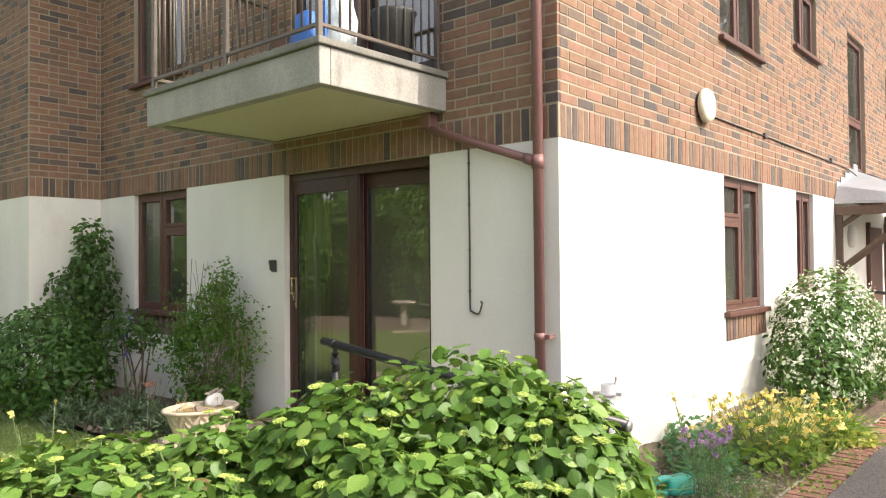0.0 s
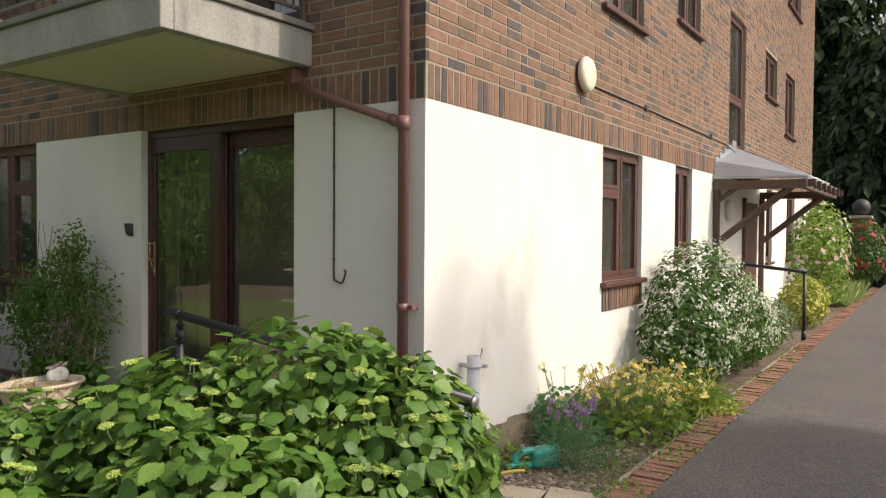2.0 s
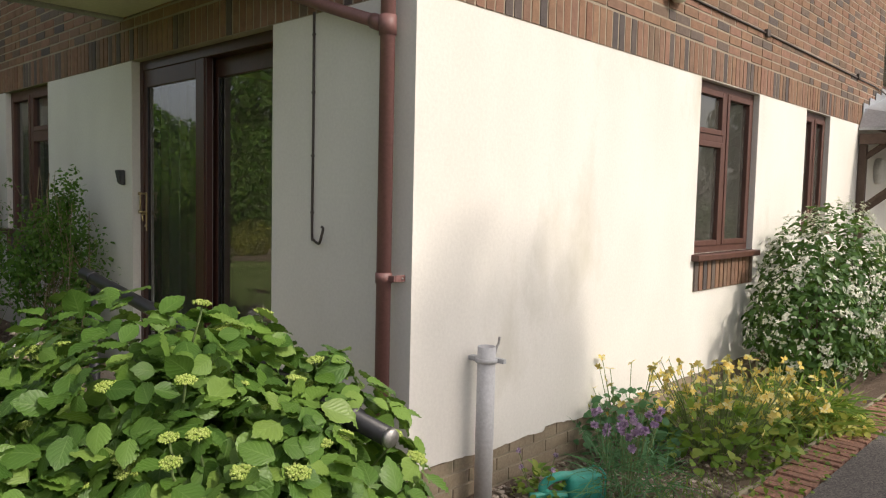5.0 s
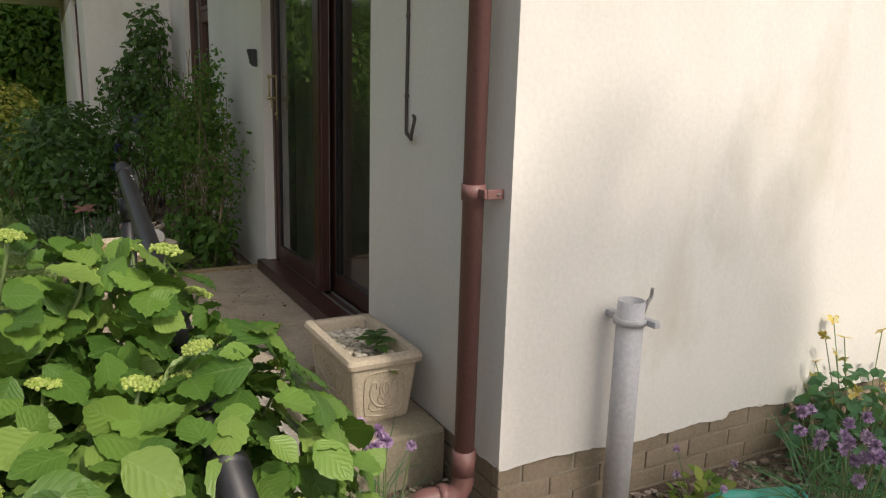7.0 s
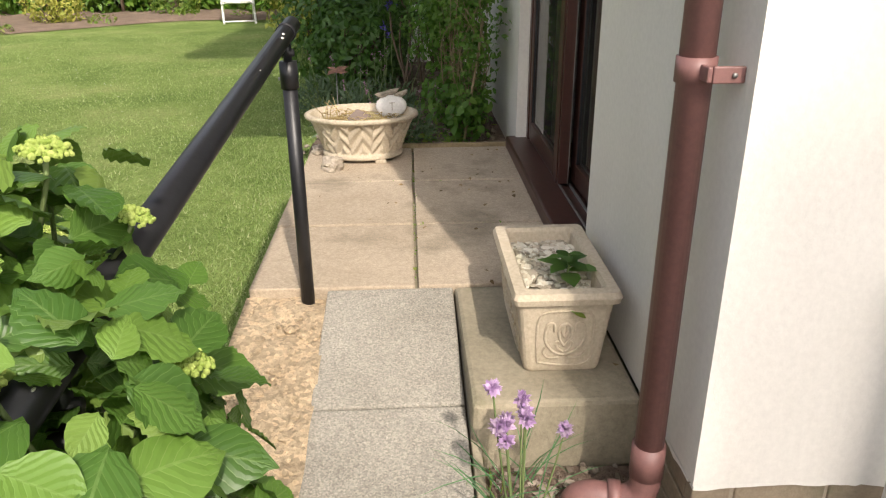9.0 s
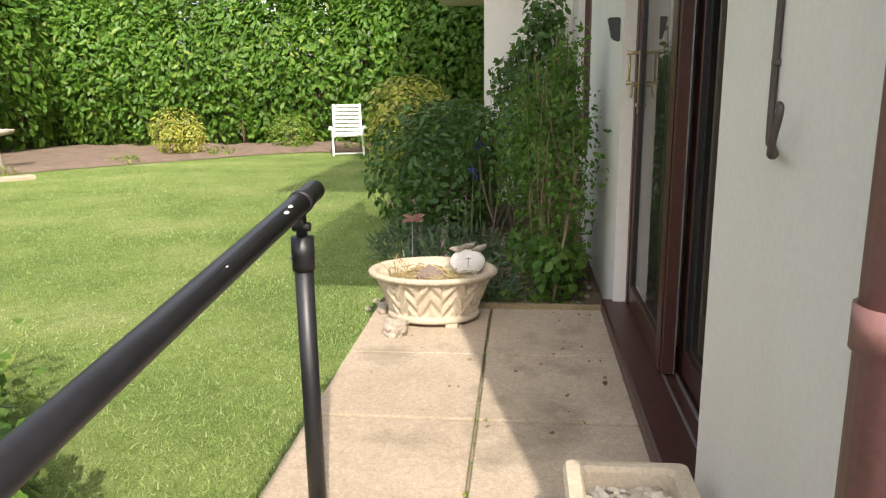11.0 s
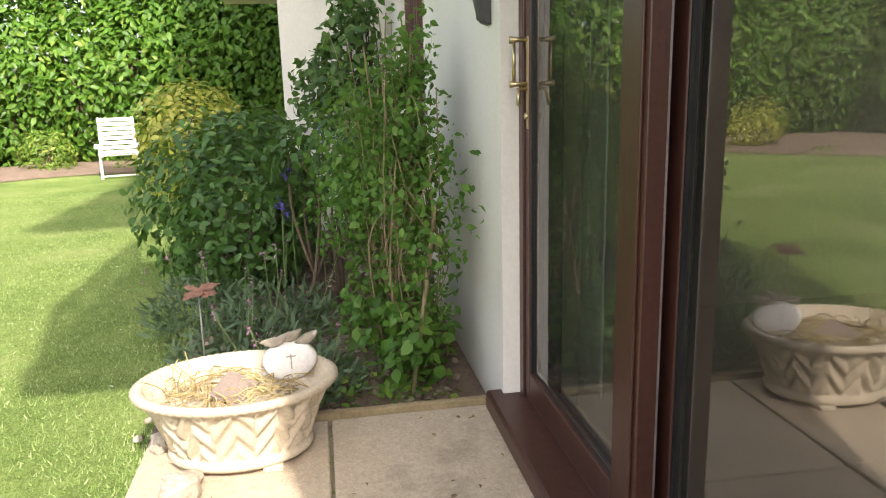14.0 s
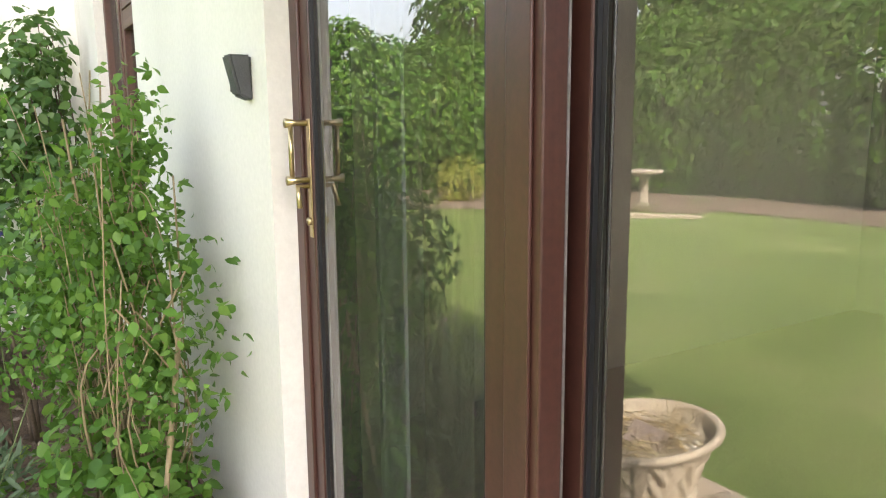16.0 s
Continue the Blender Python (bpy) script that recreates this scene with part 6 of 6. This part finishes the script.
bush_leaves("foliage", [(0, 0, 0.82, 0.34, 0.30, 0.24)], 420, 65, (0.04, 0.075), LF_BROAD, L_ROSE, ros, depth=0.6)
for k, (x, y, r, h, sd) in enumerate(((-3.75, -0.98, 0.30, 0.32, 66), (-4.2, -0.85, 0.30, 0.36, 67), (-3.45, -0.72, 0.24, 0.26, 68), (-4.45, -1.25, 0.28, 0.34, 69))):
    lv = thing("wallflower", "low grey-green perennial plant in the bed", "plant", (x, y, 0.12), group="grey-green perennials")
    n = 520
    h *= 0.8
    gg = rnd(sd)
    a, rr = gg.random(n) * 6.28, r * np.sqrt(gg.random(n))
    pp = np.stack([rr * np.cos(a), rr * np.sin(a), h * gg.random(n) * (1 - 0.6 * (rr / r) ** 2)], axis=1)
    leaves("foliage", pp, gg.normal(size=(n, 3)) + [0, 0, 0.5], pp / r + 0.6 * gg.normal(size=(n, 3)) + [0, 0, 0.9], 0.045 + 0.045 * gg.random(n), LF_STRAP, L_SILVER, lv, kind="stuff", aspect=2.4)
    m_ = 5
    top = np.stack([r * 0.7 * gg.normal(size=m_), r * 0.7 * gg.normal(size=m_), h + 0.06 + 0.14 * gg.random(m_)], axis=1)
    tubes("stalkwork", [([(q[0] * 0.5, q[1] * 0.5, 0.02), tuple(q)], 0.0022) for q in top], M_STEM, lv, 4)
    c = np.repeat(top, 7, axis=0) + gg.normal(size=(m_ * 7, 3)) * [0.008, 0.008, 0.02]
    rosette("blossom", c, gg.normal(size=c.shape) + [0, 0, 1.0], 4, 0.010, P_MAUVE, lv, sd + 40, label="faded mauve flowers")
su = thing("stake_ornament", "small red wire flower ornament on a thin stake", "garden ornament", (-3.42, -1.09, 0.12))
tube("stake", [(0, 0, 0), (0, 0.005, 0.46)], 0.003, M_STEEL, su, 6)
rosette("red_flower", np.array([[0, 0.005, 0.47]]), np.array([[0.3, 0, 1.0]]), 12, 0.07, M_EDGE, su, 91, kind="")
for x, y, z in ((-4.55, -0.75, 0.78), (-4.72, -0.6, 0.95), (-4.4, -0.8, 0.6)):
    iv = thing("blue_flower", "violet-blue flower spike among the shrubs", "flower", (x, y, 0.12), group="violet flowers")
    tube("stalk", [(0, 0, 0), (0.02, -0.01, z * 0.5), (0, 0, z)], 0.003, M_STEM, iv, 5)
    c = np.tile([[0, 0, z]], (14, 1)) + g.normal(size=(14, 3)) * [0.02, 0.02, 0.03]
    rosette("petals", c, g.normal(size=(14, 3)) + [0, 0, .5], 4, 0.02, P_BLUE, iv, 92)
n = 340
p = np.stack([g.uniform(-4.6, -3.15, n), g.uniform(-0.75, -0.05, n), np.full(n, 0.135)], axis=1)
p += 0.04 * g.normal(size=p.shape) * [1, 1, 0.3]
leaves("ground_plants", p, g.normal(size=p.shape) * 0.5 + [0, 0, 1], g.normal(size=p.shape) + [0, 0, 0.5], 0.03 + 0.04 * g.random(n), LF_BROAD, L_LIGHT, None, "low weeds and seedlings in the bed", "stuff")["category"] = "weeds"


# hedge and trees
def hedge(name, label, blobs, count, seed, size):
    t = thing(name, label, "hedge", (0, 0, 0))
    bush_leaves("foliage", blobs, count, seed, size, LF_LANCE, L_HEDGE, t, floor=-0.1, up=0.6, jitter=0.6, hang=0.5, depth=0.22, rough=0.10, aspect=1.25, f=1.3)
    lines = []
    gg = random.Random(seed)
    for b in blobs:
        for k in range(5):
            x, y = b[0] + gg.uniform(-0.5, 0.7), b[1] + gg.uniform(-0.5, 0.6)
            lines.append(([(x, y, -0.25), (x + gg.uniform(-.1, .1), y + gg.uniform(-.1, .1), 0.7), (x + gg.uniform(-.2, .2), y + gg.uniform(-.2, .2), 2.0)], 0.04))
    tubes("trunkwork", lines, M_BARK, t, 6)
    return t


gh = random.Random(17)
hb = []
y = -13.5
while y < 1.5:
    xx = -16.6 - 0.02 * (y + 6) + 0.04 * (y + 5) ** 2 * 0.35
    hb.append((min(xx, -14.2) if y > -8 else xx, y, 1.55 + gh.uniform(-0.1, 0.1), 1.15, 1.25, 1.85 + gh.uniform(-0.12, 0.22)))
    y += 1.05
hedge("hedge", "tall clipped laurel hedge with glossy bright green leaves", hb, 62000, 71, (0.12, 0.20))
hb = []
x = -15.5
while x < 3.0:
    hb.append((x, -11.7 + gh.uniform(-0.2, 0.2), 1.6, 1.25, 1.15, 2.0 + gh.uniform(-0.15, 0.25)))
    x += 1.15
hedge("hedge", "tall laurel hedge along the far side of the lawn", hb, 42000, 72, (0.14, 0.22))
shrub("yellow_shrub", "small yellow-green shrub in front of the hedge", "shrub", (-13.5, -7.3, -0.08), [(0, 0, 0.45, 0.5, 0.55, 0.45), (0.1, 0.3, 0.35, 0.3, 0.35, 0.35)], 1300, 73, (0.06, 0.10), LF_LANCE, L_YEL, 10)
shrub("shrub", "loose green plant in front of the hedge", "shrub", (-14.9, -5.4, -0.1), [(0, 0, 0.35, 0.3, 0.5, 0.4)], 700, 74, (0.06, 0.12), LF_LANCE, L_LIGHT, 10)
for k in range(9):
    yy = -12 + k * 1.15
    shrub("bed_plant", "low plant growing in the dry bed", "plant", (lawn_edge(yy) - 0.5 + 0.2 * math.sin(k * 5), yy, lawn_z(-14, yy) + 0.05), [(0, 0, 0.06, 0.22, 0.28, 0.12)], 90, 120 + k, (0.05, 0.09), LF_LANCE, L_LIGHT, 0, group="low bed plants")


def dark_tree(label, loc, h, r, seed, count, lo=0.0):
    """A conifer: a trunk, drooping limbs and sprays of dark foliage along them."""
    t = thing("tree", label, "tree", loc)
    gg = random.Random(seed)
    tube("trunk", [(0, 0, -0.1), (0.05, 0, h * 0.5), (0, 0, h)], [0.28, 0.2, 0.03], M_BARK, t, 10)
    lines, pts, ways = [], [], []
    for k in range(int(h * 9)):
        z = lo + (h - lo) * k / (h * 9)
        a = k * 2.4 + gg.uniform(-0.3, 0.3)
        ln = r * (1 - 0.75 * (z / h)) * gg.uniform(0.7, 1.1)
        d = Vector((math.cos(a), math.sin(a), 0))
        line = smooth_line([Vector((0, 0, z)), Vector((0, 0, z + 0.15 * ln)) + d * ln * 0.5, Vector((0, 0, z - 0.25 * ln)) + d * ln], 4)
        lines.append((line, [0.05 * (1 - 0.8 * i / (len(line) - 1)) for i in range(len(line))]))
        for q in line[2:]:
            for _ in range(max(1, count // int(h * 9 * 7))):
                pts.append(q + Vector((gg.gauss(0, .22), gg.gauss(0, .22), gg.gauss(-0.12, .2))))
                ways.append(d)
    tubes("limbs", lines, M_BARK, t, 5)
    P, W = np.array(pts), np.array(ways)
    q = rnd(seed)
    leaves("crown", P, W + [0, 0, 0.6] + 0.5 * q.normal(size=P.shape), W * 0.5 + 0.5 * q.normal(size=P.shape) - [0, 0, 0.9], 0.28 + 0.3 * q.random(len(P)), LF_LANCE, L_DARK, t, kind="stuff", aspect=1.2)
    return t


for x, y, h, r, sd in ((3.5, 29, 17, 4.5, 1), (-1.5, 33, 18, 5.0, 2), (8.5, 31, 18, 5, 3), (0.8, 27.5, 9, 2.6, 6)):
    dark_tree("large dark green conifer with drooping branches", (x, y, -0.2), h, r, sd, 20000)
dark_tree("dark conifer standing in the garden's corner", (-3.6, -13.6, -0.2), 9, 2.6, 4, 7000)
dark_tree("dark tree behind the hedge near the wing", (-19.5, -2.6, -0.3), 9, 3.2, 5, 7000)
dark_tree("dark tree behind the house wing", (-21.0, 0.5, -0.3), 10, 3.2, 9, 7000)

for x, y, h, sd in ((-20.5, -12.5, 8.2, 401), (-18.5, -16.5, 8.8, 402), (-14.0, -17.0, 7.6, 403)):
    bt = thing("tree", "tall broadleaf tree behind the hedge corner", "tree", (x, y, -0.2), group="trees behind the hedge")
    tube("trunk", [(0, 0, 0), (0.1, 0.1, h * 0.45), (0, 0, h * 0.85)], [0.25, 0.18, 0.05], M_BARK, bt, 10)
    bb_ = [(0, 0, h * 0.62, 2.3, 2.3, h * 0.34), (1.2, 0.9, h * 0.5, 1.7, 1.7, h * 0.26), (-1.0, -1.1, h * 0.52, 1.8, 1.8, h * 0.28)]
    branches("limbwork", (0, 0, h * 0.3), bb_, 26, sd, 0.06, M_BARK, bt)
    bush_leaves("crown", bb_, 7000, sd, (0.16, 0.27), LF_BROAD, L_HEDGE, bt, depth=0.4, rough=0.22, f=1.2)

# bed along the end wall
WB = [(0, 0, 0.72, 0.55, 0.95, 0.72), (0.1, 0.7, 0.55, 0.5, 0.8, 0.6), (0.05, -0.6, 0.5, 0.45, 0.6, 0.55), (0.15, 1.5, 0.35, 0.45, 0.7, 0.4)]
wb = shrub("flowering_shrub", "evergreen shrub covered in clusters of small white flowers", "shrub", (0.48, 4.55, 0.0), WB, 7600, 81, (0.05, 0.09), LF_LANCE, L_LAUREL, 24, floor=0.0, aspect=1.3)
fp, fd = flower_spots(WB, 165, 82, 0.25, 1.05, (0.7, -0.6, 0.3))
c = np.repeat(fp, 14, axis=0) + 0.033 * g.normal(size=(len(fp) * 14, 3))
rosette("blossom", c, np.repeat(fd, 14, axis=0) + 0.3 * g.normal(size=c.shape), 5, 0.020, P_WHITE, wb, 83, label="small white flowers in clusters")


def stems_plant(name, label, loc, n, h, r, seed, petals, petal_size, petal_mat, leaf_mat, leaf_n, leaf_size, leaf_shape_, group="", lean=0.3, tuft=0, aspect=1.0):
    t = thing(name, label, "flowers", loc, group)
    gg = rnd(seed)
    a, rr = gg.random(n) * 6.28, r * np.sqrt(gg.random(n))
    top = np.stack([rr * np.cos(a), rr * np.sin(a), h * ((0.7 if tuft else 0.42) + (0.3 if tuft else 0.58) * gg.random(n))], axis=1)
    tubes("stalkwork", [(smooth_line([(q[0] * 0.3, q[1] * 0.3, 0), (q[0] * (1 - lean), q[1] * (1 - lean), q[2] * 0.6), tuple(q)], 3), 0.0025) for q in top], M_STEM, t, 4)
    if tuft:
        c = np.repeat(top, tuft, axis=0)
        w = gg.normal(size=c.shape)
        w /= np.linalg.norm(w, axis=1, keepdims=True)
        leaves("pompom_blossom", c, np.cross(w, gg.normal(size=c.shape)), w, petal_size * (0.8 + 0.4 * gg.random(len(c))), LF_PETAL, petal_mat, t, kind="stuff")
    else:
        rosette("blossom", top, gg.normal(size=top.shape) * 0.8 + [0.2, -0.3, 0.3], petals, petal_size, petal_mat, t, seed + 1)
    a, rr = gg.random(leaf_n) * 6.28, r * 1.05 * np.sqrt(gg.random(leaf_n))
    pp = np.stack([rr * np.cos(a), rr * np.sin(a), h * 0.75 * gg.random(leaf_n) * (1 - 0.5 * (rr / r) ** 2)], axis=1)
    leaves("foliage", pp, gg.normal(size=pp.shape) * 0.6 + [0, 0, 0.9], pp / r + 0.7 * gg.normal(size=pp.shape) + [0, 0, 0.2], leaf_size * (0.7 + 0.6 * gg.random(leaf_n)), leaf_shape_, leaf_mat, t, kind="stuff", aspect=aspect)
    return t


stems_plant("columbine", "clump of pale yellow columbine flowers", (0.24, 1.62, -0.07), 26, 0.60, 0.28, 201, 8, 0.030, P_YEL, L_BLUEGR, 420, 0.055, LF_BROAD, "yellow columbines", aspect=1.4)
stems_plant("columbine", "clump of pale yellow columbine flowers", (0.62, 2.05, -0.07), 120, 0.58, 0.42, 202, 8, 0.033, P_YEL, L_LIGHT, 620, 0.06, LF_BROAD, "yellow columbines", aspect=1.4)
stems_plant("columbine", "clump of pale yellow columbine flowers", (0.70, 2.75, -0.07), 80, 0.48, 0.38, 203, 8, 0.033, P_YEL, L_LIGHT, 520, 0.12, LF_STRAP, "yellow columbines", aspect=1.2)
stems_plant("day_lily", "clump of light green strap leaves with yellowing tips", (0.80, 3.05, -0.02), 24, 0.34, 0.34, 204, 8, 0.03, P_YEL, L_LIGHT, 420, 0.22, LF_STRAP, aspect=0.8)
stems_plant("golden_groundcover", "low golden-leaved plant spilling over the brick edging", (0.98, 3.0, 0.0), 10, 0.16, 0.26, 205, 6, 0.02, P_YEL, L_YEL, 420, 0.05, LF_BROAD, aspect=1.3)
stems_plant("chives", "clump of chives with purple pompom flowers", (0.56, 1.06, -0.07), 22, 0.46, 0.22, 206, 1, 0.024, P_PURP, L_BLUEGR, 340, 0.22, LF_STRAP, "chives", 0.25, 70, 0.28)
stems_plant("chives", "small clump of chives with purple pompom flowers by the ramp", (-0.08, -0.38, -0.03), 9, 0.42, 0.10, 207, 1, 0.022, P_PURP, L_BLUEGR, 60, 0.19, LF_STRAP, "chives", 0.25, 60, 0.22)
stems_plant("weed", "sprawling low weeds beside the wall", (0.24, 0.72, -0.07), 4, 0.24, 0.12, 208, 1, 0.016, P_PURP, L_LIGHT, 90, 0.05, LF_BROAD, "", 0.3, 40)
for k, (x, y) in enumerate(((0.85, 1.0), (0.85, 1.35), (-0.12, -0.44), (0.92, 0.6))):
    n = 130
    gg = rnd(300 + k)
    pp = np.stack([x + 0.13 * gg.normal(size=n), y + 0.13 * gg.normal(size=n), np.full(n, -0.02)], axis=1)
    leaves("grass_tuft", pp, gg.normal(size=pp.shape), 0.5 * gg.normal(size=pp.shape) + [0, 0, 1], 0.03 + 0.045 * gg.random(n), LF_STRAP, L_LIGHT, None, "rough grass tuft in the bed", "stuff")["category"] = "grass"
stems_plant("columbine", "orange and pink columbine flowers on thin stalks", (-1.75, -2.55, 0.1), 8, 0.85, 0.22, 209, 6, 0.024, P_YEL, L_LIGHT, 60, 0.07, LF_BROAD, "orange columbines")

# planting further along the drive
shrub("golden_shrub", "low golden-leaved shrub by the entrance rail", "shrub", (0.72, 10.6, 0.0), [(0, 0, 0.40, 0.42, 0.75, 0.42)], 1500, 84, (0.06, 0.09), LF_BROAD, L_YEL, 8)
shrub("lavender_bush", "grey-green low bush beside the entrance rail", "shrub", (0.62, 7.7, 0.0), [(0, 0, 0.32, 0.38, 0.6, 0.36)], 1000, 85, (0.06, 0.09), LF_LANCE, L_SILVER, 8)
pr = shrub("rose_bush", "large shrub rose with pale pink flowers", "shrub", (0.45, 14.0, 0.0), [(0, 0, 0.9, 0.7, 1.0, 0.9), (-0.1, 0.8, 1.5, 0.6, 0.8, 0.8)], 2200, 86, (0.08, 0.12), LF_BROAD, L_LIGHT, 14)
fp, fd = flower_spots([(0, 0, 0.9, 0.7, 1.0, 0.9), (-0.1, 0.8, 1.5, 0.6, 0.8, 0.8)], 70, 87, 0.3, 1.05, (0.4, -0.9, 0.2))
rosette("rose_blossom", fp, fd, 12, 0.06, P_PINK, pr, 88, label="pale pink roses")
wr2 = shrub("flowering_shrub", "tall shrub with creamy white flowers", "shrub", (0.2, 16.6, 0.0), [(0, 0, 1.4, 0.7, 0.9, 1.0), (0, -0.3, 0.8, 0.6, 0.8, 0.8)], 1800, 89, (0.08, 0.12), LF_BROAD, L_LIGHT, 12)
fp, fd = flower_spots([(0, 0, 1.4, 0.7, 0.9, 1.0)], 60, 90, 0.3, 1.05, (0.4, -0.9, 0.2))
rosette("blossom", fp, fd, 12, 0.06, P_WHITE, wr2, 93)
rr_ = shrub("rose_bush", "dark-leaved rose bush with bright red flowers", "shrub", (0.95, 19.8, 0.0), [(0, 0, 1.1, 0.55, 0.8, 0.85)], 1600, 94, (0.08, 0.12), LF_BROAD, L_ROSE, 12)
fp, fd = flower_spots([(0, 0, 1.1, 0.55, 0.8, 0.85)], 26, 95, 0.6, 1.06, (0.4, -0.9, 0.3))
rosette("rose_blossom", fp, fd, 14, 0.09, P_RED, rr_, 96, label="bright red roses")
n = 1500
p = np.stack([g.uniform(0.35, 1.0, n), g.uniform(15, 19.5, n), np.full(n, -0.02)], axis=1)
leaves("long_grass", p, g.normal(size=p.shape), 0.35 * g.normal(size=p.shape) + [0, 0, 1], 0.25 + 0.2 * g.random(n), LF_STRAP, M_GRASS, None, "tuft of long grass by the drive", "stuff")["category"] = "grass"


# broadleaf tree across the drive, whose shade falls on the wall and the tarmac
tt = thing("tree", "broadleaf shade tree across the drive", "tree", (11.6, 3.2, -0.1))
tube("trunk", [(0, 0, 0), (0.1, 0, 3.5), (0.0, -0.2, 8.5)], [0.22, 0.17, 0.05], M_BARK, tt, 10)
TB = [(-1.1, 0.2, 8.2, 1.6, 1.7, 1.3), (-0.2, -0.2, 7.0, 1.4, 1.7, 1.2), (0.0, 0.8, 6.6, 1.4, 1.6, 1.1)]
branches("limbs", (0, 0, 3.0), TB, 26, 31, 0.05, M_BARK, tt)
bush_leaves("crown", TB, 16000, 310, (0.13, 0.20), LF_BROAD, L_HEDGE, tt, depth=0.8, rough=0.25)
bush_leaves("crown_twigs", [(-1.67, -0.42, 10.48, 0.42, 0.34, 0.42), (-1.67, 0.08, 10.42, 0.42, 0.36, 0.46), (-1.67, 0.42, 10.15, 0.42, 0.38, 0.46), (-1.67, -0.40, 10.02, 0.42, 0.40, 0.42), (-1.67, 0.12, 9.92, 0.42, 0.5, 0.4), (-1.67, 0.56, 9.92, 0.36, 0.28, 0.38)],
            2100, 312, (0.09, 0.14), LF_BROAD, L_HEDGE, tt, depth=0.95, rough=0.3)
tubes("high_limb", [(smooth_line([(0, -0.1, 6.5), (-0.7, 0.1, 8.2), (-1.65, 0.0, 10.4)], 4), 0.03)], M_BARK, tt, 6)

# moss and small weeds creeping over the brick edging
n = 900
pe = np.stack([1.03 + 0.26 * g.random(n) ** 1.6, 0.1 + 7.5 * g.random(n) ** 1.4, np.full(n, 0.008)], axis=1)
keep = lump(pe * [1, 1.6, 0], 5, 1.4) > 0.05
pe = pe[keep]
leaves("edging_moss", pe, 0.5 * g.normal(size=pe.shape) + [0, 0, 1], g.normal(size=pe.shape) + [0, 0, 0.25], 0.018 + 0.03 * g.random(len(pe)), LF_BROAD, L_LIGHT, None, "moss and weeds on the brick edging", "stuff")["category"] = "weeds"

# ragged lower lip of the render, chipped by frost
gl_ = random.Random(33)
for nm, mp, u0, u1 in (("render_lip", map_east, 0.0, 7.0), ("render_lip", map_south, -0.34, -0.004)):
    V, F, k = [], [], 0
    u = u0
    z = 0.17
    while u <= u1:
        z = min(0.177, max(0.150, z + gl_.uniform(-0.006, 0.006)))
        if gl_.random() < 0.04:
            z = 0.177
        V += [mp(u, -0.004, 0.184), mp(u, -0.005, z), mp(u, 0.02, z)]
        u += gl_.uniform(0.012, 0.035)
    F = [q for i in range(len(V) // 3 - 1) for q in ((3 * i, 3 * i + 1, 3 * i + 4, 3 * i + 3), (3 * i + 1, 3 * i + 2, 3 * i + 5, 3 * i + 4))]
    tagged(from_data(nm, V, F, M_RENDER, None, "chipped ragged lower edge of the render", kind="structure"), category="render edge")

# scuffed chips in the handrail's paint
for s_, a_ in ((0.235, 1.0), (0.275, 0.85), (0.62, 0.8), (1.86, 0.9)):
    bm = bmesh.new()
    bmesh.ops.create_uvsphere(bm, u_segments=10, v_segments=6, radius=1)
    q = A + ax * s_ + Vector((0, 0.0272 * math.cos(a_), 0.0272 * math.sin(a_)))
    bmesh.ops.transform(bm, matrix=Matrix.Translation(q) @ Matrix.Rotation(a_, 4, "X") @ Matrix.Diagonal((0.020 if s_ < 0.28 else 0.005, 0.0012, 0.0045 if s_ < 0.28 else 0.002, 1)), verts=bm.verts[:])
    part("paint_chip", bm, M_WHITE, hr, "pale chip in the black paint", True)

# dry leaves and crumbs on the paving
n = 46
pl_ = np.stack([g.uniform(-3.0, -0.5, n), -0.02 - 0.35 * g.random(n) ** 2, np.full(n, 0.181)], axis=1)
more = np.stack([g.uniform(-3.0, -1.2, 20), g.uniform(-1.2, -0.1, 20), np.full(20, 0.181)], axis=1)
pl_ = np.concatenate([pl_, more])
leaves("leaf_litter", pl_, 0.25 * g.normal(size=pl_.shape) + [0, 0, 1], g.normal(size=pl_.shape), 0.012 + 0.022 * g.random(len(pl_)), LF_BROAD, M_BARKLEAF, None, "small dry brown leaves on the paving", "stuff")["category"] = "litter"
n = 70
js = np.stack([g.choice([-1.752, -2.392], n) + 0.006 * g.normal(size=n), g.uniform(-1.2, -0.05, n), np.full(n, 0.168)], axis=1)
js2 = np.stack([g.uniform(-3.0, -1.15, n), -0.618 + 0.006 * g.normal(size=n), np.full(n, 0.168)], axis=1)
js = np.concatenate([js, js2])
leaves("joint_moss", js, 0.5 * g.normal(size=js.shape) + [0, 0, 1], g.normal(size=js.shape) + [0, 0, 0.6], 0.008 + 0.012 * g.random(len(js)), LF_BROAD, L_LIGHT, None, "tiny weeds and moss in the paving joints", "stuff")["category"] = "weeds"
